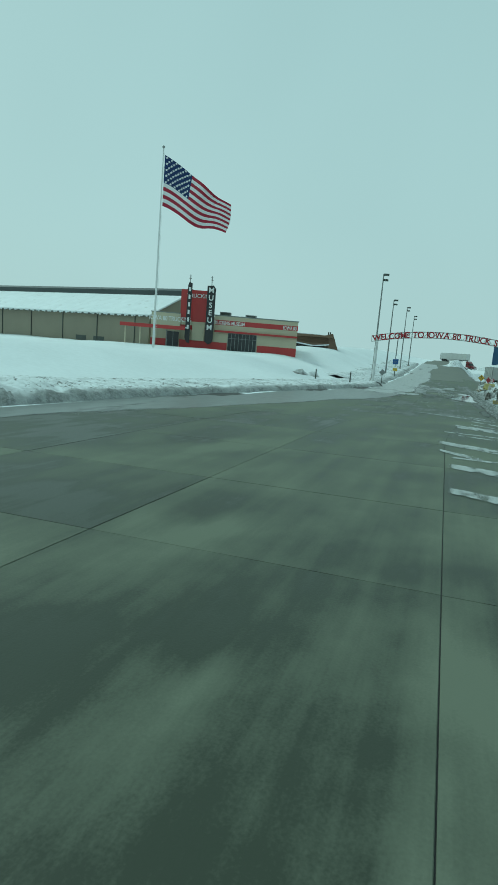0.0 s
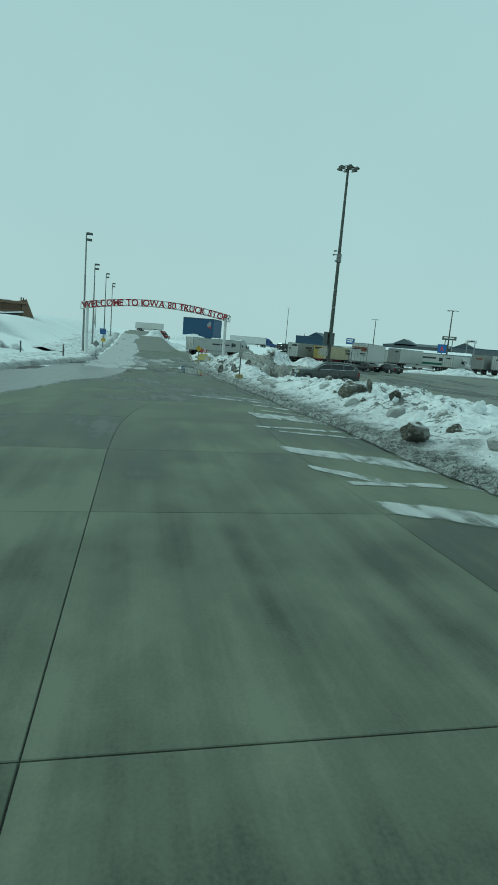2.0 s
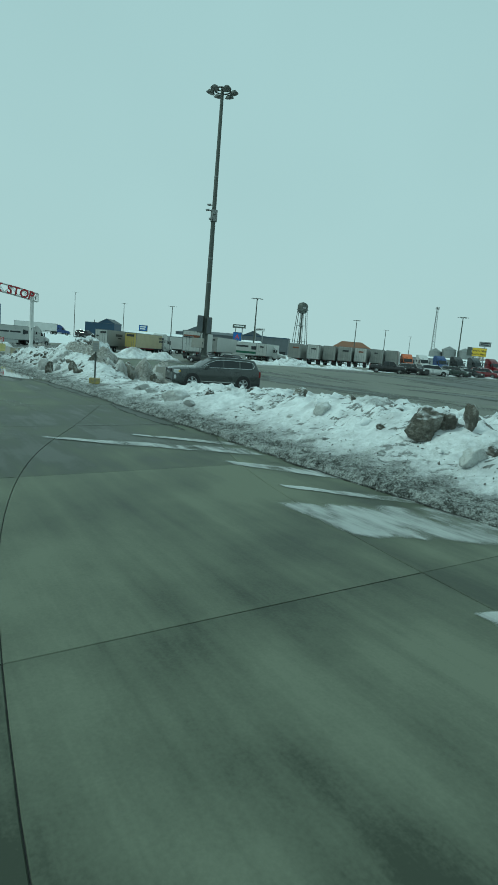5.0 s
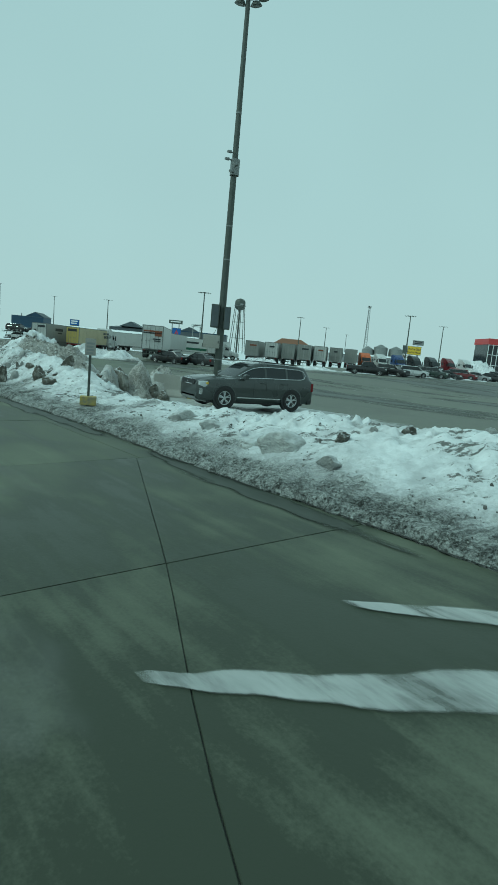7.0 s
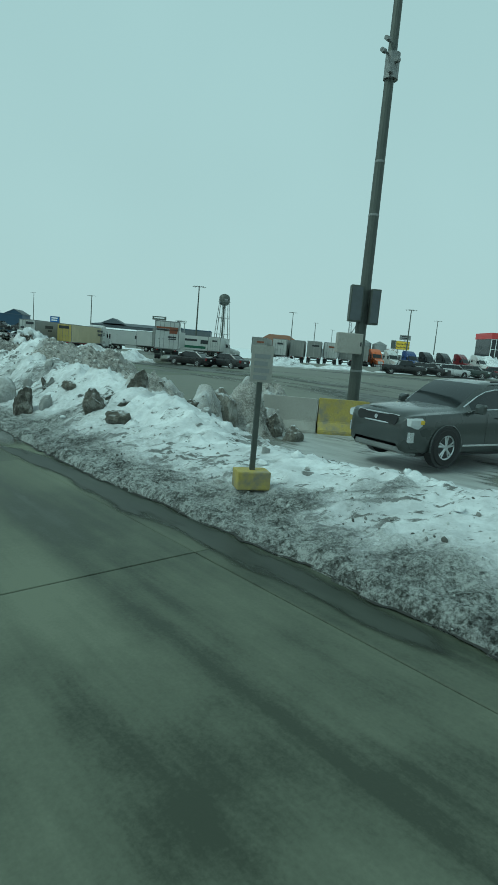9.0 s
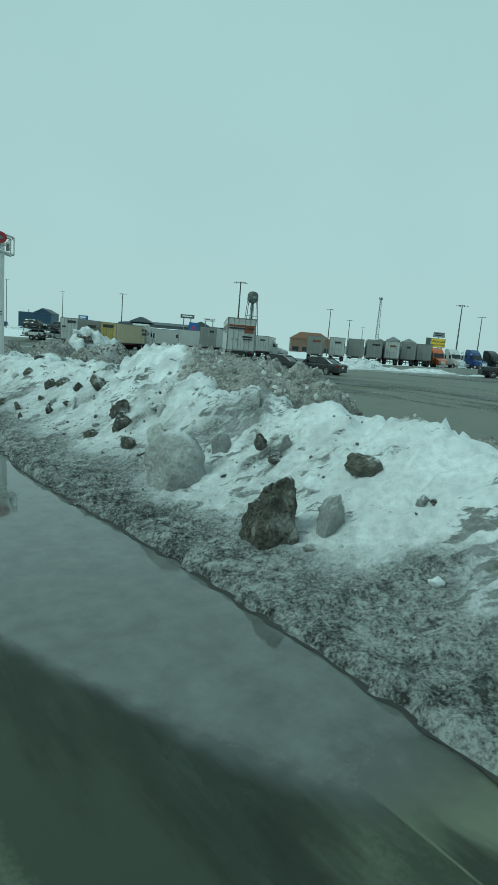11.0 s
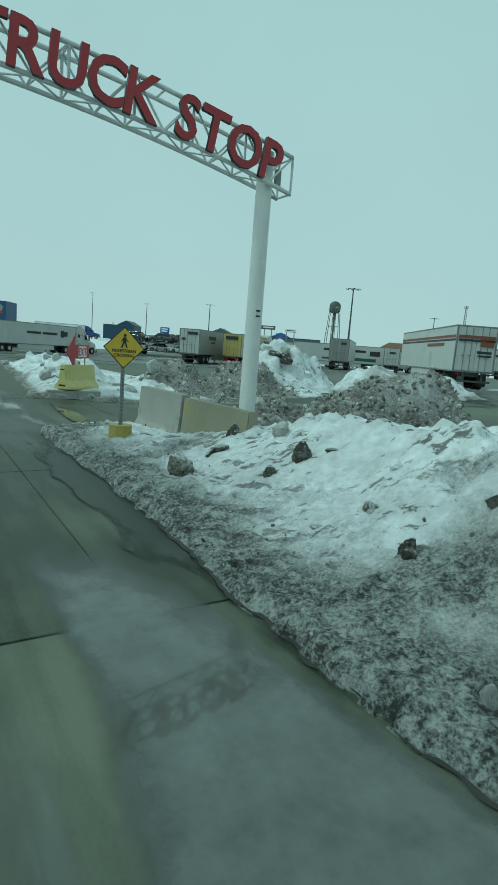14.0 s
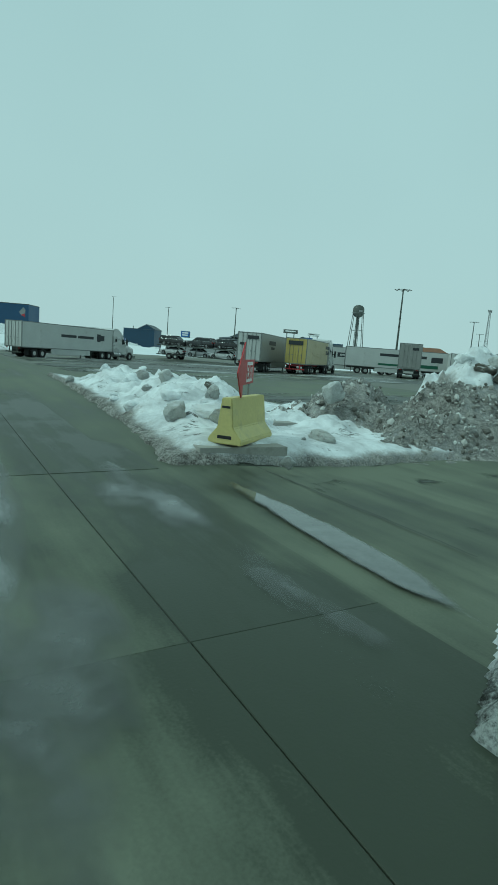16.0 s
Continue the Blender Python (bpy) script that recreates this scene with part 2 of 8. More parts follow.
def film(name, base, rough, bump=0.05, edge=0.25, speck=0.6, cover=1.0, stretch=0.22, gloss=0.5):
    """A thin patchy layer, of ice or water, that ends where the mesh's "cover" value and fine noise say so."""
    m = bpy.data.materials.new(name)
    m.use_nodes = True
    n, l = m.node_tree.nodes, m.node_tree.links
    b = n["Principled BSDF"]
    out = n["Material Output"]
    tc, at = n.new("ShaderNodeTexCoord"), n.new("ShaderNodeAttribute")
    at.attribute_name = "cover"
    k = n.new("ShaderNodeTexNoise")
    k.inputs["Scale"].default_value, k.inputs["Detail"].default_value, k.inputs["Roughness"].default_value = 4.0, 7.0, 0.65
    turn, mp = n.new("ShaderNodeVectorRotate"), n.new("ShaderNodeMapping")
    turn.rotation_type = "Z_AXIS"
    turn.inputs["Angle"].default_value = -math.atan2(DU.y, DU.x)
    mp.inputs["Scale"].default_value = (stretch, 1.0, 1.0)
    b.inputs["Specular IOR Level"].default_value = gloss
    l.new(tc.outputs["Object"], turn.inputs["Vector"])
    l.new(turn.outputs[0], mp.inputs["Vector"])
    l.new(mp.outputs[0], k.inputs["Vector"])
    a = n.new("ShaderNodeMath")
    a.operation = "MULTIPLY_ADD"
    a.inputs[1].default_value = speck
    l.new(k.outputs["Fac"], a.inputs[0])
    l.new(at.outputs["Fac"], a.inputs[2])
    mr = n.new("ShaderNodeMapRange")
    mr.interpolation_type = "SMOOTHSTEP"
    mr.inputs["From Min"].default_value, mr.inputs["From Max"].default_value = speck * 0.5, speck * 0.5 + edge
    mr.inputs["To Max"].default_value = cover
    l.new(a.outputs[0], mr.inputs["Value"])
    ramp = n.new("ShaderNodeValToRGB")
    ramp.color_ramp.elements[0].position, ramp.color_ramp.elements[0].color = 0.3, (*[0.6 * c for c in base], 1)
    ramp.color_ramp.elements[1].position, ramp.color_ramp.elements[1].color = 0.7, (*base, 1)
    l.new(k.outputs["Fac"], ramp.inputs["Fac"])
    l.new(ramp.outputs["Color"], b.inputs["Base Color"])
    b.inputs["Roughness"].default_value = rough
    if bump:
        bp = n.new("ShaderNodeBump")
        bp.inputs["Strength"].default_value, bp.inputs["Distance"].default_value = bump, 0.02
        l.new(k.outputs["Fac"], bp.inputs["Height"])
        l.new(bp.outputs[0], b.inputs["Normal"])
    clear, mix = n.new("ShaderNodeBsdfTransparent"), n.new("ShaderNodeMixShader")
    l.new(mr.outputs["Result"], mix.inputs[0])
    l.new(clear.outputs[0], mix.inputs[1])
    l.new(b.outputs[0], mix.inputs[2])
    l.new(mix.outputs[0], out.inputs["Surface"])
    return m


def snow_cap(m, low, high, colour=(0.68, 0.70, 0.715)):
    """Snow settled on the upward faces, with a broken edge."""
    n, l = m.node_tree.nodes, m.node_tree.links
    b = n["Principled BSDF"]
    under = b.inputs["Base Color"].links[0].from_socket
    geo, sep, k, tc = n.new("ShaderNodeNewGeometry"), n.new("ShaderNodeSeparateXYZ"), n.new("ShaderNodeTexNoise"), n.new("ShaderNodeTexCoord")
    k.inputs["Scale"].default_value, k.inputs["Detail"].default_value = 2.2, 6.0
    l.new(tc.outputs["Object"], k.inputs["Vector"])
    l.new(geo.outputs["Normal"], sep.inputs[0])
    a = n.new("ShaderNodeMath")
    a.operation = "ADD"
    l.new(sep.outputs["Z"], a.inputs[0])
    l.new(k.outputs["Fac"], a.inputs[1])
    r = n.new("ShaderNodeMapRange")
    r.interpolation_type = "SMOOTHSTEP"
    r.inputs["From Min"].default_value, r.inputs["From Max"].default_value = low, high
    l.new(a.outputs[0], r.inputs["Value"])
    mx = n.new("ShaderNodeMix")
    mx.data_type = "RGBA"
    mx.inputs["B"].default_value = (*colour, 1)
    l.new(r.outputs["Result"], mx.inputs["Factor"])
    l.new(under, mx.inputs["A"])
    l.new(mx.outputs["Result"], b.inputs["Base Color"])


snow_cap(GRIT, 1.02, 1.42)
snow_cap(ICE, 1.05, 1.65)
BANK = snow_mix("ploughed_snow_and_grey_slush", (0.034, 0.038, 0.031), (0.47, 0.49, 0.475), clean=(0.765, 0.79, 0.805), flecks=0.84)
PILE_PALE = snow_mix("pale_brown_crumbled_snow", (0.17, 0.163, 0.14), (0.52, 0.51, 0.475), flecks=0.93)
PILE = snow_mix("snow_with_brown_grey_grit", (0.07, 0.066, 0.056), (0.44, 0.43, 0.40))
LAWN = mat("snow_covered_grass", (0.74, 0.765, 0.78), 0.8, vary=0.06, scale=0.15, fine=3, bump=0.35, bump_scale=1.2, bump_distance=0.12)


def road_concrete(name, dry, damp):
    """Broomed concrete, damp in patches: tyre streaks along the road, blotches, fine grain, and change from slab to slab."""
    m = bpy.data.materials.new(name)
    m.use_nodes = True
    n, l = m.node_tree.nodes, m.node_tree.links
    b = n["Principled BSDF"]
    geo, oi = n.new("ShaderNodeNewGeometry"), n.new("ShaderNodeObjectInfo")
    turn = n.new("ShaderNodeVectorRotate")
    turn.rotation_type = "Z_AXIS"
    turn.inputs["Angle"].default_value = -math.atan2(DU.y, DU.x)
    l.new(geo.outputs["Position"], turn.inputs["Vector"])

    def noise_at(sx, sy, detail, rough=0.6):
        mp, k = n.new("ShaderNodeMapping"), n.new("ShaderNodeTexNoise")
        mp.inputs["Scale"].default_value = (sx, sy, 1.0)
        l.new(turn.outputs[0], mp.inputs["Vector"])
        l.new(mp.outputs[0], k.inputs["Vector"])
        k.inputs["Scale"].default_value, k.inputs["Detail"].default_value, k.inputs["Roughness"].default_value = 1.0, detail, rough
        return k.outputs["Fac"]

    def mad(a, k, c):
        q = n.new("ShaderNodeMath")
        q.operation = "MULTIPLY_ADD"
        q.inputs[1].default_value = k
        l.new(a, q.inputs[0])
        if isinstance(c, float):
            q.inputs[2].default_value = c
        else:
            l.new(c, q.inputs[2])
        return q.outputs[0]

    streak, blotch, wide, grain = noise_at(0.10, 2.6, 5), noise_at(0.42, 0.62, 7, 0.6), noise_at(0.10, 0.16, 3), noise_at(45, 45, 3)
    t = mad(streak, 0.5, mad(blotch, 0.8, mad(wide, 0.5, mad(oi.outputs["Random"], 0.2, mad(grain, 0.14, -0.60)))))
    ramp = n.new("ShaderNodeValToRGB")
    e = ramp.color_ramp.elements
    e[0].position, e[0].color = 0.37, (*damp, 1)
    e[1].position, e[1].color = 0.62, (*dry, 1)
    e.new(0.455).color = (*[0.6 * p + 0.4 * q for p, q in zip(damp, dry)], 1)
    l.new(t, ramp.inputs["Fac"])
    l.new(ramp.outputs["Color"], b.inputs["Base Color"])
    mr = n.new("ShaderNodeMapRange")
    mr.inputs["From Min"].default_value, mr.inputs["From Max"].default_value = 0.3, 0.65
    mr.inputs["To Min"].default_value, mr.inputs["To Max"].default_value = 0.36, 0.75
    l.new(t, mr.inputs["Value"])
    l.new(mr.outputs["Result"], b.inputs["Roughness"])
    b.inputs["Specular IOR Level"].default_value = 0.16
    bp = n.new("ShaderNodeBump")
    bp.inputs["Strength"].default_value, bp.inputs["Distance"].default_value = 0.25, 0.004
    l.new(grain, bp.inputs["Height"])
    l.new(bp.outputs[0], b.inputs["Normal"])
    return m


CONC = road_concrete("damp_concrete", (0.158, 0.174, 0.13), (0.05, 0.058, 0.042))
CONC_FAR = mat("weathered_lot_concrete", (0.122, 0.128, 0.1), 0.6, vary=0.2, scale=0.12, fine=4, bump=0.1, dirt=(0.085, 0.083, 0.074), dirt_amount=0.3, dirt_scale=0.16)
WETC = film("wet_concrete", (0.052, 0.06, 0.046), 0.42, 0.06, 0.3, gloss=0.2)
PUDDLE = film("meltwater", (0.15, 0.16, 0.15), 0.04, 0.0, 0.5, 0.35, stretch=1.0)
BLOOM = film("dried_salt_bloom", (0.3, 0.31, 0.295), 0.5, 0.02, 0.8, 0.9, 0.22, 0.6, 0.25)
GLAZE = film("wet_grey_ice", (0.27, 0.285, 0.275), 0.3, 0.08, 0.7, 0.9, 0.8)
SALT = film("thin_salty_ice", (0.58, 0.6, 0.59), 0.5, 0.15, 0.6, 1.0, 0.8)
JOINT = mat("joint_sealant_and_edge_shade", (0.04, 0.04, 0.036), 0.7, vary=0.3)
BARRIER_C = mat("precast_concrete", (0.33, 0.325, 0.295), 0.8, vary=0.15, scale=1.5, fine=35, bump=0.3, dirt=(0.2, 0.195, 0.17), dirt_amount=0.2, dirt_scale=1.5)
YELLOW_C = mat("worn_yellow_paint_on_concrete", (0.38, 0.31, 0.08), 0.7, vary=0.25, scale=1.5, fine=30, bump=0.3, dirt=(0.22, 0.205, 0.15), dirt_amount=0.55, dirt_scale=3.0)
WORN_C = mat("concrete_with_traces_of_yellow_paint", (0.28, 0.265, 0.19), 0.8, vary=0.15, scale=1.5, fine=35, bump=0.3, dirt=(0.38, 0.32, 0.09), dirt_amount=0.2, dirt_scale=2.0)
YELLOW_P = mat("yellow_plastic", (0.56, 0.50, 0.20), 0.5, vary=0.12, scale=1.2, fine=20, bump=0.12, dirt=(0.36, 0.33, 0.2), dirt_amount=0.2)
WHITE_P = mat("white_paint", (0.66, 0.67, 0.66), 0.45, vary=0.08, scale=1.5, fine=20, bump=0.05, dirt=(0.40, 0.39, 0.36), dirt_amount=0.12, dirt_scale=1.2)
RED_P = mat("red_paint", (0.30, 0.022, 0.03), 0.45, vary=0.15, scale=2.0, fine=20, bump=0.05)
BLACK_P = mat("black_paint", (0.018, 0.018, 0.02), 0.4, vary=0.3, bump=0.05)
GALV = mat("galvanised_steel", (0.23, 0.24, 0.235), 0.5, 0.5, vary=0.2, scale=2, fine=25, bump=0.05)
DARK_STEEL = mat("dark_weathered_steel", (0.085, 0.095, 0.085), 0.55, 0.4, vary=0.2, scale=1.5, fine=20, bump=0.08)
SIGN_Y = mat("yellow_sign_sheeting", (0.60, 0.42, 0.03), 0.4, vary=0.06, bump=0.02)
SIGN_R = mat("red_sign_sheeting", (0.38, 0.03, 0.035), 0.4, vary=0.1, bump=0.02)
SIGN_B = mat("blue_sign_panel", (0.02, 0.09, 0.30), 0.4, vary=0.1, bump=0.02)
SIGN_W = mat("white_sign_panel", (0.72, 0.73, 0.72), 0.45, vary=0.05, bump=0.02)
GREY_BAR = mat("faded_print", (0.24, 0.25, 0.25), 0.6, vary=0.1, bump=0.0)
RUBBER = mat("tyre_rubber", (0.022, 0.022, 0.022), 0.8, vary=0.25, bump=0.2, fine=60)
ALLOY = mat("alloy_metal", (0.55, 0.56, 0.57), 0.3, 0.85, vary=0.1, bump=0.02)
CHROME = mat("bright_trim", (0.62, 0.63, 0.64), 0.18, 0.9, vary=0.05, bump=0.0)
PLASTIC = mat("black_plastic", (0.02, 0.021, 0.022), 0.55, vary=0.2, bump=0.1, fine=90)
GLASS = mat("dark_window_glass", (0.018, 0.022, 0.024), 0.06, vary=0.1, bump=0.0, rough_vary=0.02)
LAMP_W = mat("clear_lamp_lens", (0.55, 0.57, 0.58), 0.12, vary=0.1, bump=0.1, fine=60)
LAMP_R = mat("red_lamp_lens", (0.16, 0.01, 0.012), 0.18, vary=0.1, bump=0.1, fine=60)
TAN = mat("tan_metal_siding", (0.25, 0.225, 0.165), 0.6, vary=0.08, scale=0.4, fine=6, bump=0.05)
CREAM = mat("cream_stucco", (0.50, 0.455, 0.33), 0.75, vary=0.06, scale=0.6, fine=20, bump=0.1)
MUS_RED = mat("museum_red_panel", (0.36, 0.035, 0.035), 0.5, vary=0.1, scale=0.6, fine=15, bump=0.05)
ROOF_D = mat("dark_metal_roof", (0.045, 0.055, 0.055), 0.5, 0.2, vary=0.2, scale=0.4, fine=6, bump=0.05)
BROWN = mat("brown_siding", (0.17, 0.115, 0.075), 0.7, vary=0.12, scale=0.4, fine=8, bump=0.05)
STORE_W = mat("dark_slate_cladding", (0.085, 0.098, 0.108), 0.6, vary=0.25, scale=0.4, fine=6, bump=0.05)
BLUE_BOX = mat("blue_painted_wall", (0.02, 0.062, 0.135), 0.55, vary=0.12, scale=0.3, fine=8, bump=0.04)
BLUE_W = mat("blue_metal_wall", (0.016, 0.045, 0.085), 0.55, vary=0.15, scale=0.4, fine=8, bump=0.05)
GREY_W = mat("grey_metal_wall", (0.24, 0.25, 0.25), 0.6, vary=0.12, scale=0.4, fine=8, bump=0.05)
TEAL_ROOF = mat("blue_grey_shingle_roof", (0.075, 0.092, 0.105), 0.6, vary=0.2, scale=0.6, fine=10, bump=0.1)
ORANGE_ROOF = mat("orange_clay_roof", (0.17, 0.085, 0.045), 0.7, vary=0.15, scale=0.8, fine=12, bump=0.1)
FLAG_R = mat("red_flag_cloth", (0.28, 0.018, 0.045), 0.85, vary=0.08, bump=0.05)
FLAG_W = mat("white_flag_cloth", (0.72, 0.71, 0.72), 0.85, vary=0.05, bump=0.05)
FLAG_B = mat("blue_flag_cloth", (0.012, 0.03, 0.11), 0.85, vary=0.1, bump=0.05)
TRAILER_W = mat("white_trailer_skin", (0.54, 0.55, 0.535), 0.45, vary=0.07, scale=0.7, fine=8, bump=0.04, dirt=(0.36, 0.35, 0.32), dirt_amount=0.15, dirt_scale=0.6)
TRAILER_G = mat("grey_trailer_skin", (0.29, 0.295, 0.28), 0.45, 0.2, vary=0.12, scale=0.7, fine=8, bump=0.04, dirt=(0.22, 0.215, 0.2), dirt_amount=0.2, dirt_scale=0.7)
TRAILER_Y = mat("yellow_container_skin", (0.50, 0.40, 0.12), 0.5, vary=0.1, scale=0.7, fine=8, bump=0.04, dirt=(0.34, 0.29, 0.13), dirt_amount=0.2, dirt_scale=0.6)
CREAM_T = mat("cream_container_skin", (0.52, 0.46, 0.30), 0.5, vary=0.1, scale=0.7, fine=8, bump=0.04, dirt=(0.34, 0.31, 0.22), dirt_amount=0.2, dirt_scale=0.6)


def paint(name, base):
    return mat(name, base, 0.28, 0.25, vary=0.05, scale=1.0, fine=60, bump=0.0, coat=0.6, dirt=tuple(0.5 * c + 0.09 for c in base), dirt_amount=0.06, dirt_scale=2.5)


# ---- mesh helpers ----
def part(name, bm, material, parent=None, label="", smooth=False):
    me = bpy.data.meshes.new(name)
    bm.normal_update()
    bm.to_mesh(me)
    bm.free()
    for m in (material if isinstance(material, (list, tuple)) else [material]):
        me.materials.append(m)
    if smooth:
        for p in me.polygons:
            p.use_smooth = True
    ob = new(name, me)
    if parent is not None:
        ob.parent = parent
    if label:
        ob["label"] = label
    return ob


def thing(name, label, category, m=None, group="", kind=""):
    ob = new(name)
    ob.empty_display_size = 0.2
    if m is not None:
        ob.matrix_world = m
    return tagged(ob, label, category, group, kind)


def box(bm, x0, x1, y0, y1, z0, z1, bevel=0.0):
    vs = [bm.verts.new(p) for p in ((x0, y0, z0), (x1, y0, z0), (x1, y1, z0), (x0, y1, z0), (x0, y0, z1), (x1, y0, z1), (x1, y1, z1), (x0, y1, z1))]
    fs = [bm.faces.new([vs[i] for i in f]) for f in ((3, 2, 1, 0), (4, 5, 6, 7), (0, 1, 5, 4), (1, 2, 6, 5), (2, 3, 7, 6), (3, 0, 4, 7))]
    if bevel:
        es = list({e for f in fs for e in f.edges})
        bmesh.ops.bevel(bm, geom=es, offset=bevel, segments=2, affect="EDGES", profile=0.6)
    return vs


def abox(x0, x1, y0, y1, z0, z1, bevel=0.0):
    bm = bmesh.new()
    box(bm, x0, x1, y0, y1, z0, z1, bevel)
    return bm


def tube(bm, a, b, ra, rb=None, n=10, caps=True):
    rb = ra if rb is None else rb
    a, b = Vector(a), Vector(b)
    q = (b - a).to_track_quat("Z", "Y")
    rings = []
    for c, r in ((a, ra), (b, rb)):
        rings.append([bm.verts.new(c + q @ Vector((r * math.cos(k * math.tau / n), r * math.sin(k * math.tau / n), 0))) for k in range(n)])
    for k in range(n):
        bm.faces.new((rings[0][k], rings[0][(k + 1) % n], rings[1][(k + 1) % n], rings[1][k]))
    if caps:
        bm.faces.new(rings[0][::-1])
        bm.faces.new(rings[1])
    return bm


def atube(a, b, ra, rb=None, n=10):
    return tube(bmesh.new(), a, b, ra, rb, n)


def prism(outline, y0, y1, axis="y", bevel=0.0, bm=None):
    """A closed outline of (a, z) drawn out along y (or along x with (y, z))."""
    bm = bm or bmesh.new()
    def at(p, d):
        return (p[0], d, p[1]) if axis == "y" else ((d, p[0], p[1]) if axis == "x" else (p[0], p[1], d))
    v0 = [bm.verts.new(at(p, y0)) for p in outline]
    v1 = [bm.verts.new(at(p, y1)) for p in outline]
    n = len(outline)
    fs = [bm.faces.new(v0[::-1]), bm.faces.new(v1)]
    fs += [bm.faces.new((v0[k], v0[(k + 1) % n], v1[(k + 1) % n], v1[k])) for k in range(n)]
    bmesh.ops.recalc_face_normals(bm, faces=fs)
    if bevel:
        bmesh.ops.bevel(bm, geom=list({e for f in fs for e in f.edges}), offset=bevel, segments=2, affect="EDGES")
    return bm


def letters(text, height, depth, bold=0.0):
    """A mesh of upright writing in the xz plane, its foot at z = 0, centred on x = 0, facing -y."""
    cu = bpy.data.curves.new("writing", "FONT")
    cu.body, cu.size, cu.extrude, cu.offset, cu.align_x = text, height / 0.72, depth, bold, "CENTER"
    cu.resolution_u = 3
    tmp = bpy.data.objects.new("writing", cu)
    me = bpy.data.meshes.new_from_object(tmp)
    bm = bmesh.new()
    bm.from_mesh(me)
    bpy.data.objects.remove(tmp)
    bpy.data.meshes.remove(me)
    bpy.data.curves.remove(cu)
    bmesh.ops.transform(bm, matrix=pose(0, 0, 0, 90, 0, 0), verts=bm.verts)
    return bm


def moved(bm, m):
    bmesh.ops.transform(bm, matrix=m, verts=bm.verts)
    return bm


def stand(u, v, turn=0.0, dz=0.0):
    """A pose on the ground at (u, v); turn: degrees from world x."""
    x, y = xy(u, v)
    return pose(x, y, ground(x, y) + dz, 0, 0, turn)


def stand_xy(x, y, turn=0.0, dz=0.0):
    return pose(x, y, ground(x, y) + dz, 0, 0, turn)




# ---- ground, road and snow ----
def spaced(a, b, fine_a, fine_b, step, far):
    """Grid lines: fine between fine_a and fine_b, ever wider outside."""
    out, t, s = [], fine_a, step
    while t > a:
        out.append(t)
        s = min(far, s * 1.25)
        t -= s
    out.append(a)
    out = out[::-1]
    t = fine_a + step
    while t < fine_b:
        out.append(t)
        t += step
    s = step
    while t < b:
        out.append(t)
        s = min(far, s * 1.25)
        t += s
    out.append(b)
    return out


def lot_zone(u, v):
    """Whether paved ground, not snow-covered, lies here."""
    if v < table(LEFT, u):
        return False
    if v < 12 and (u < 125 or v < 4.6):
        return -120 < u < 330
    return -30 < u < 172 and v < 96 - 0.05 * u


def make_ground():
    us = spaced(-3600, 3600, -30, 170, 2.0, 160)
    vs = spaced(-3600, 3600, -50, 80, 1.6, 160)
    verts = []
    for u in us:
        for v in vs:
            x, y = xy(u, v)
            z = ground(x, y)
            d = table(LEFT, u) - v
            if d > 2 and abs(u) < 300:
                z += 0.22 * noise.fractal(Vector((x * 0.09, y * 0.09, 3)), 1.0, 2.0, 3)
            if -40 < u < 100 and -18 < v < 3.5:
                z -= 0.008
            verts.append((x, y, z))
    n, faces, kinds = len(vs), [], []
    for i in range(len(us) - 1):
        for j in range(n - 1):
            faces.append((i * n + j, (i + 1) * n + j, (i + 1) * n + j + 1, i * n + j + 1))
            u, v = (us[i] + us[i + 1]) / 2, (vs[j] + vs[j + 1]) / 2
            if -40 < u < 100 and table(LEFT, u) < v < 3.0:
                kinds.append(2)
            elif 60 < u < 112 and 3.0 <= v < 26:
                kinds.append(3)
            else:
                kinds.append(1 if lot_zone(u, v) else 0)
    me = bpy.data.meshes.new("ground")
    me.from_pydata(verts, [], [f[::-1] for f in faces])
    for m in (LAWN, CONC_FAR, JOINT, CONC):
        me.materials.append(m)
    me.polygons.foreach_set("material_index", kinds)
    me.polygons.foreach_set("use_smooth", [True] * len(kinds))
    return tagged(new("ground", me), "snow-covered flat land round a grey concrete truck lot", "ground", kind="structure")


make_ground()


def heightfield(name, u0, u1, v0, v1, step, height, soil_of, material, label, category, kind="stuff", fine_u=None, fine_v=None):
    """Snow lying on the ground: height(u, v) metres above it, soil_of(u, v, h) how soiled it is."""
    us = fine_u or [u0 + i * step for i in range(int((u1 - u0) / step) + 1)]
    vs = fine_v or [v0 + j * step for j in range(int((v1 - v0) / step) + 1)]
    nu, nv = len(us), len(vs)
    hs = [[height(u, v) for v in vs] for u in us]
    index, verts, soil, faces = {}, [], [], []
    def vert(i, j):
        if (i, j) not in index:
            u, v = us[i], vs[j]
            x, y = xy(u, v)
            index[i, j] = len(verts)
            verts.append((x, y, ground(x, y) + hs[i][j]))
            soil.append(soil_of(u, v, hs[i][j]))
        return index[i, j]
    for i in range(nu - 1):
        for j in range(nv - 1):
            if max(hs[i][j], hs[i + 1][j], hs[i][j + 1], hs[i + 1][j + 1]) > 0.0:
                faces.append((vert(i, j), vert(i, j + 1), vert(i + 1, j + 1), vert(i + 1, j))[::-1])
    me = bpy.data.meshes.new(name)
    me.from_pydata(verts, [], faces)
    me.materials.append(material)
    me.attributes.new("soil", "FLOAT", "POINT").data.foreach_set("value", soil)
    me.polygons.foreach_set("use_smooth", [True] * len(faces))
    return tagged(new(name, me), label, category, kind=kind)


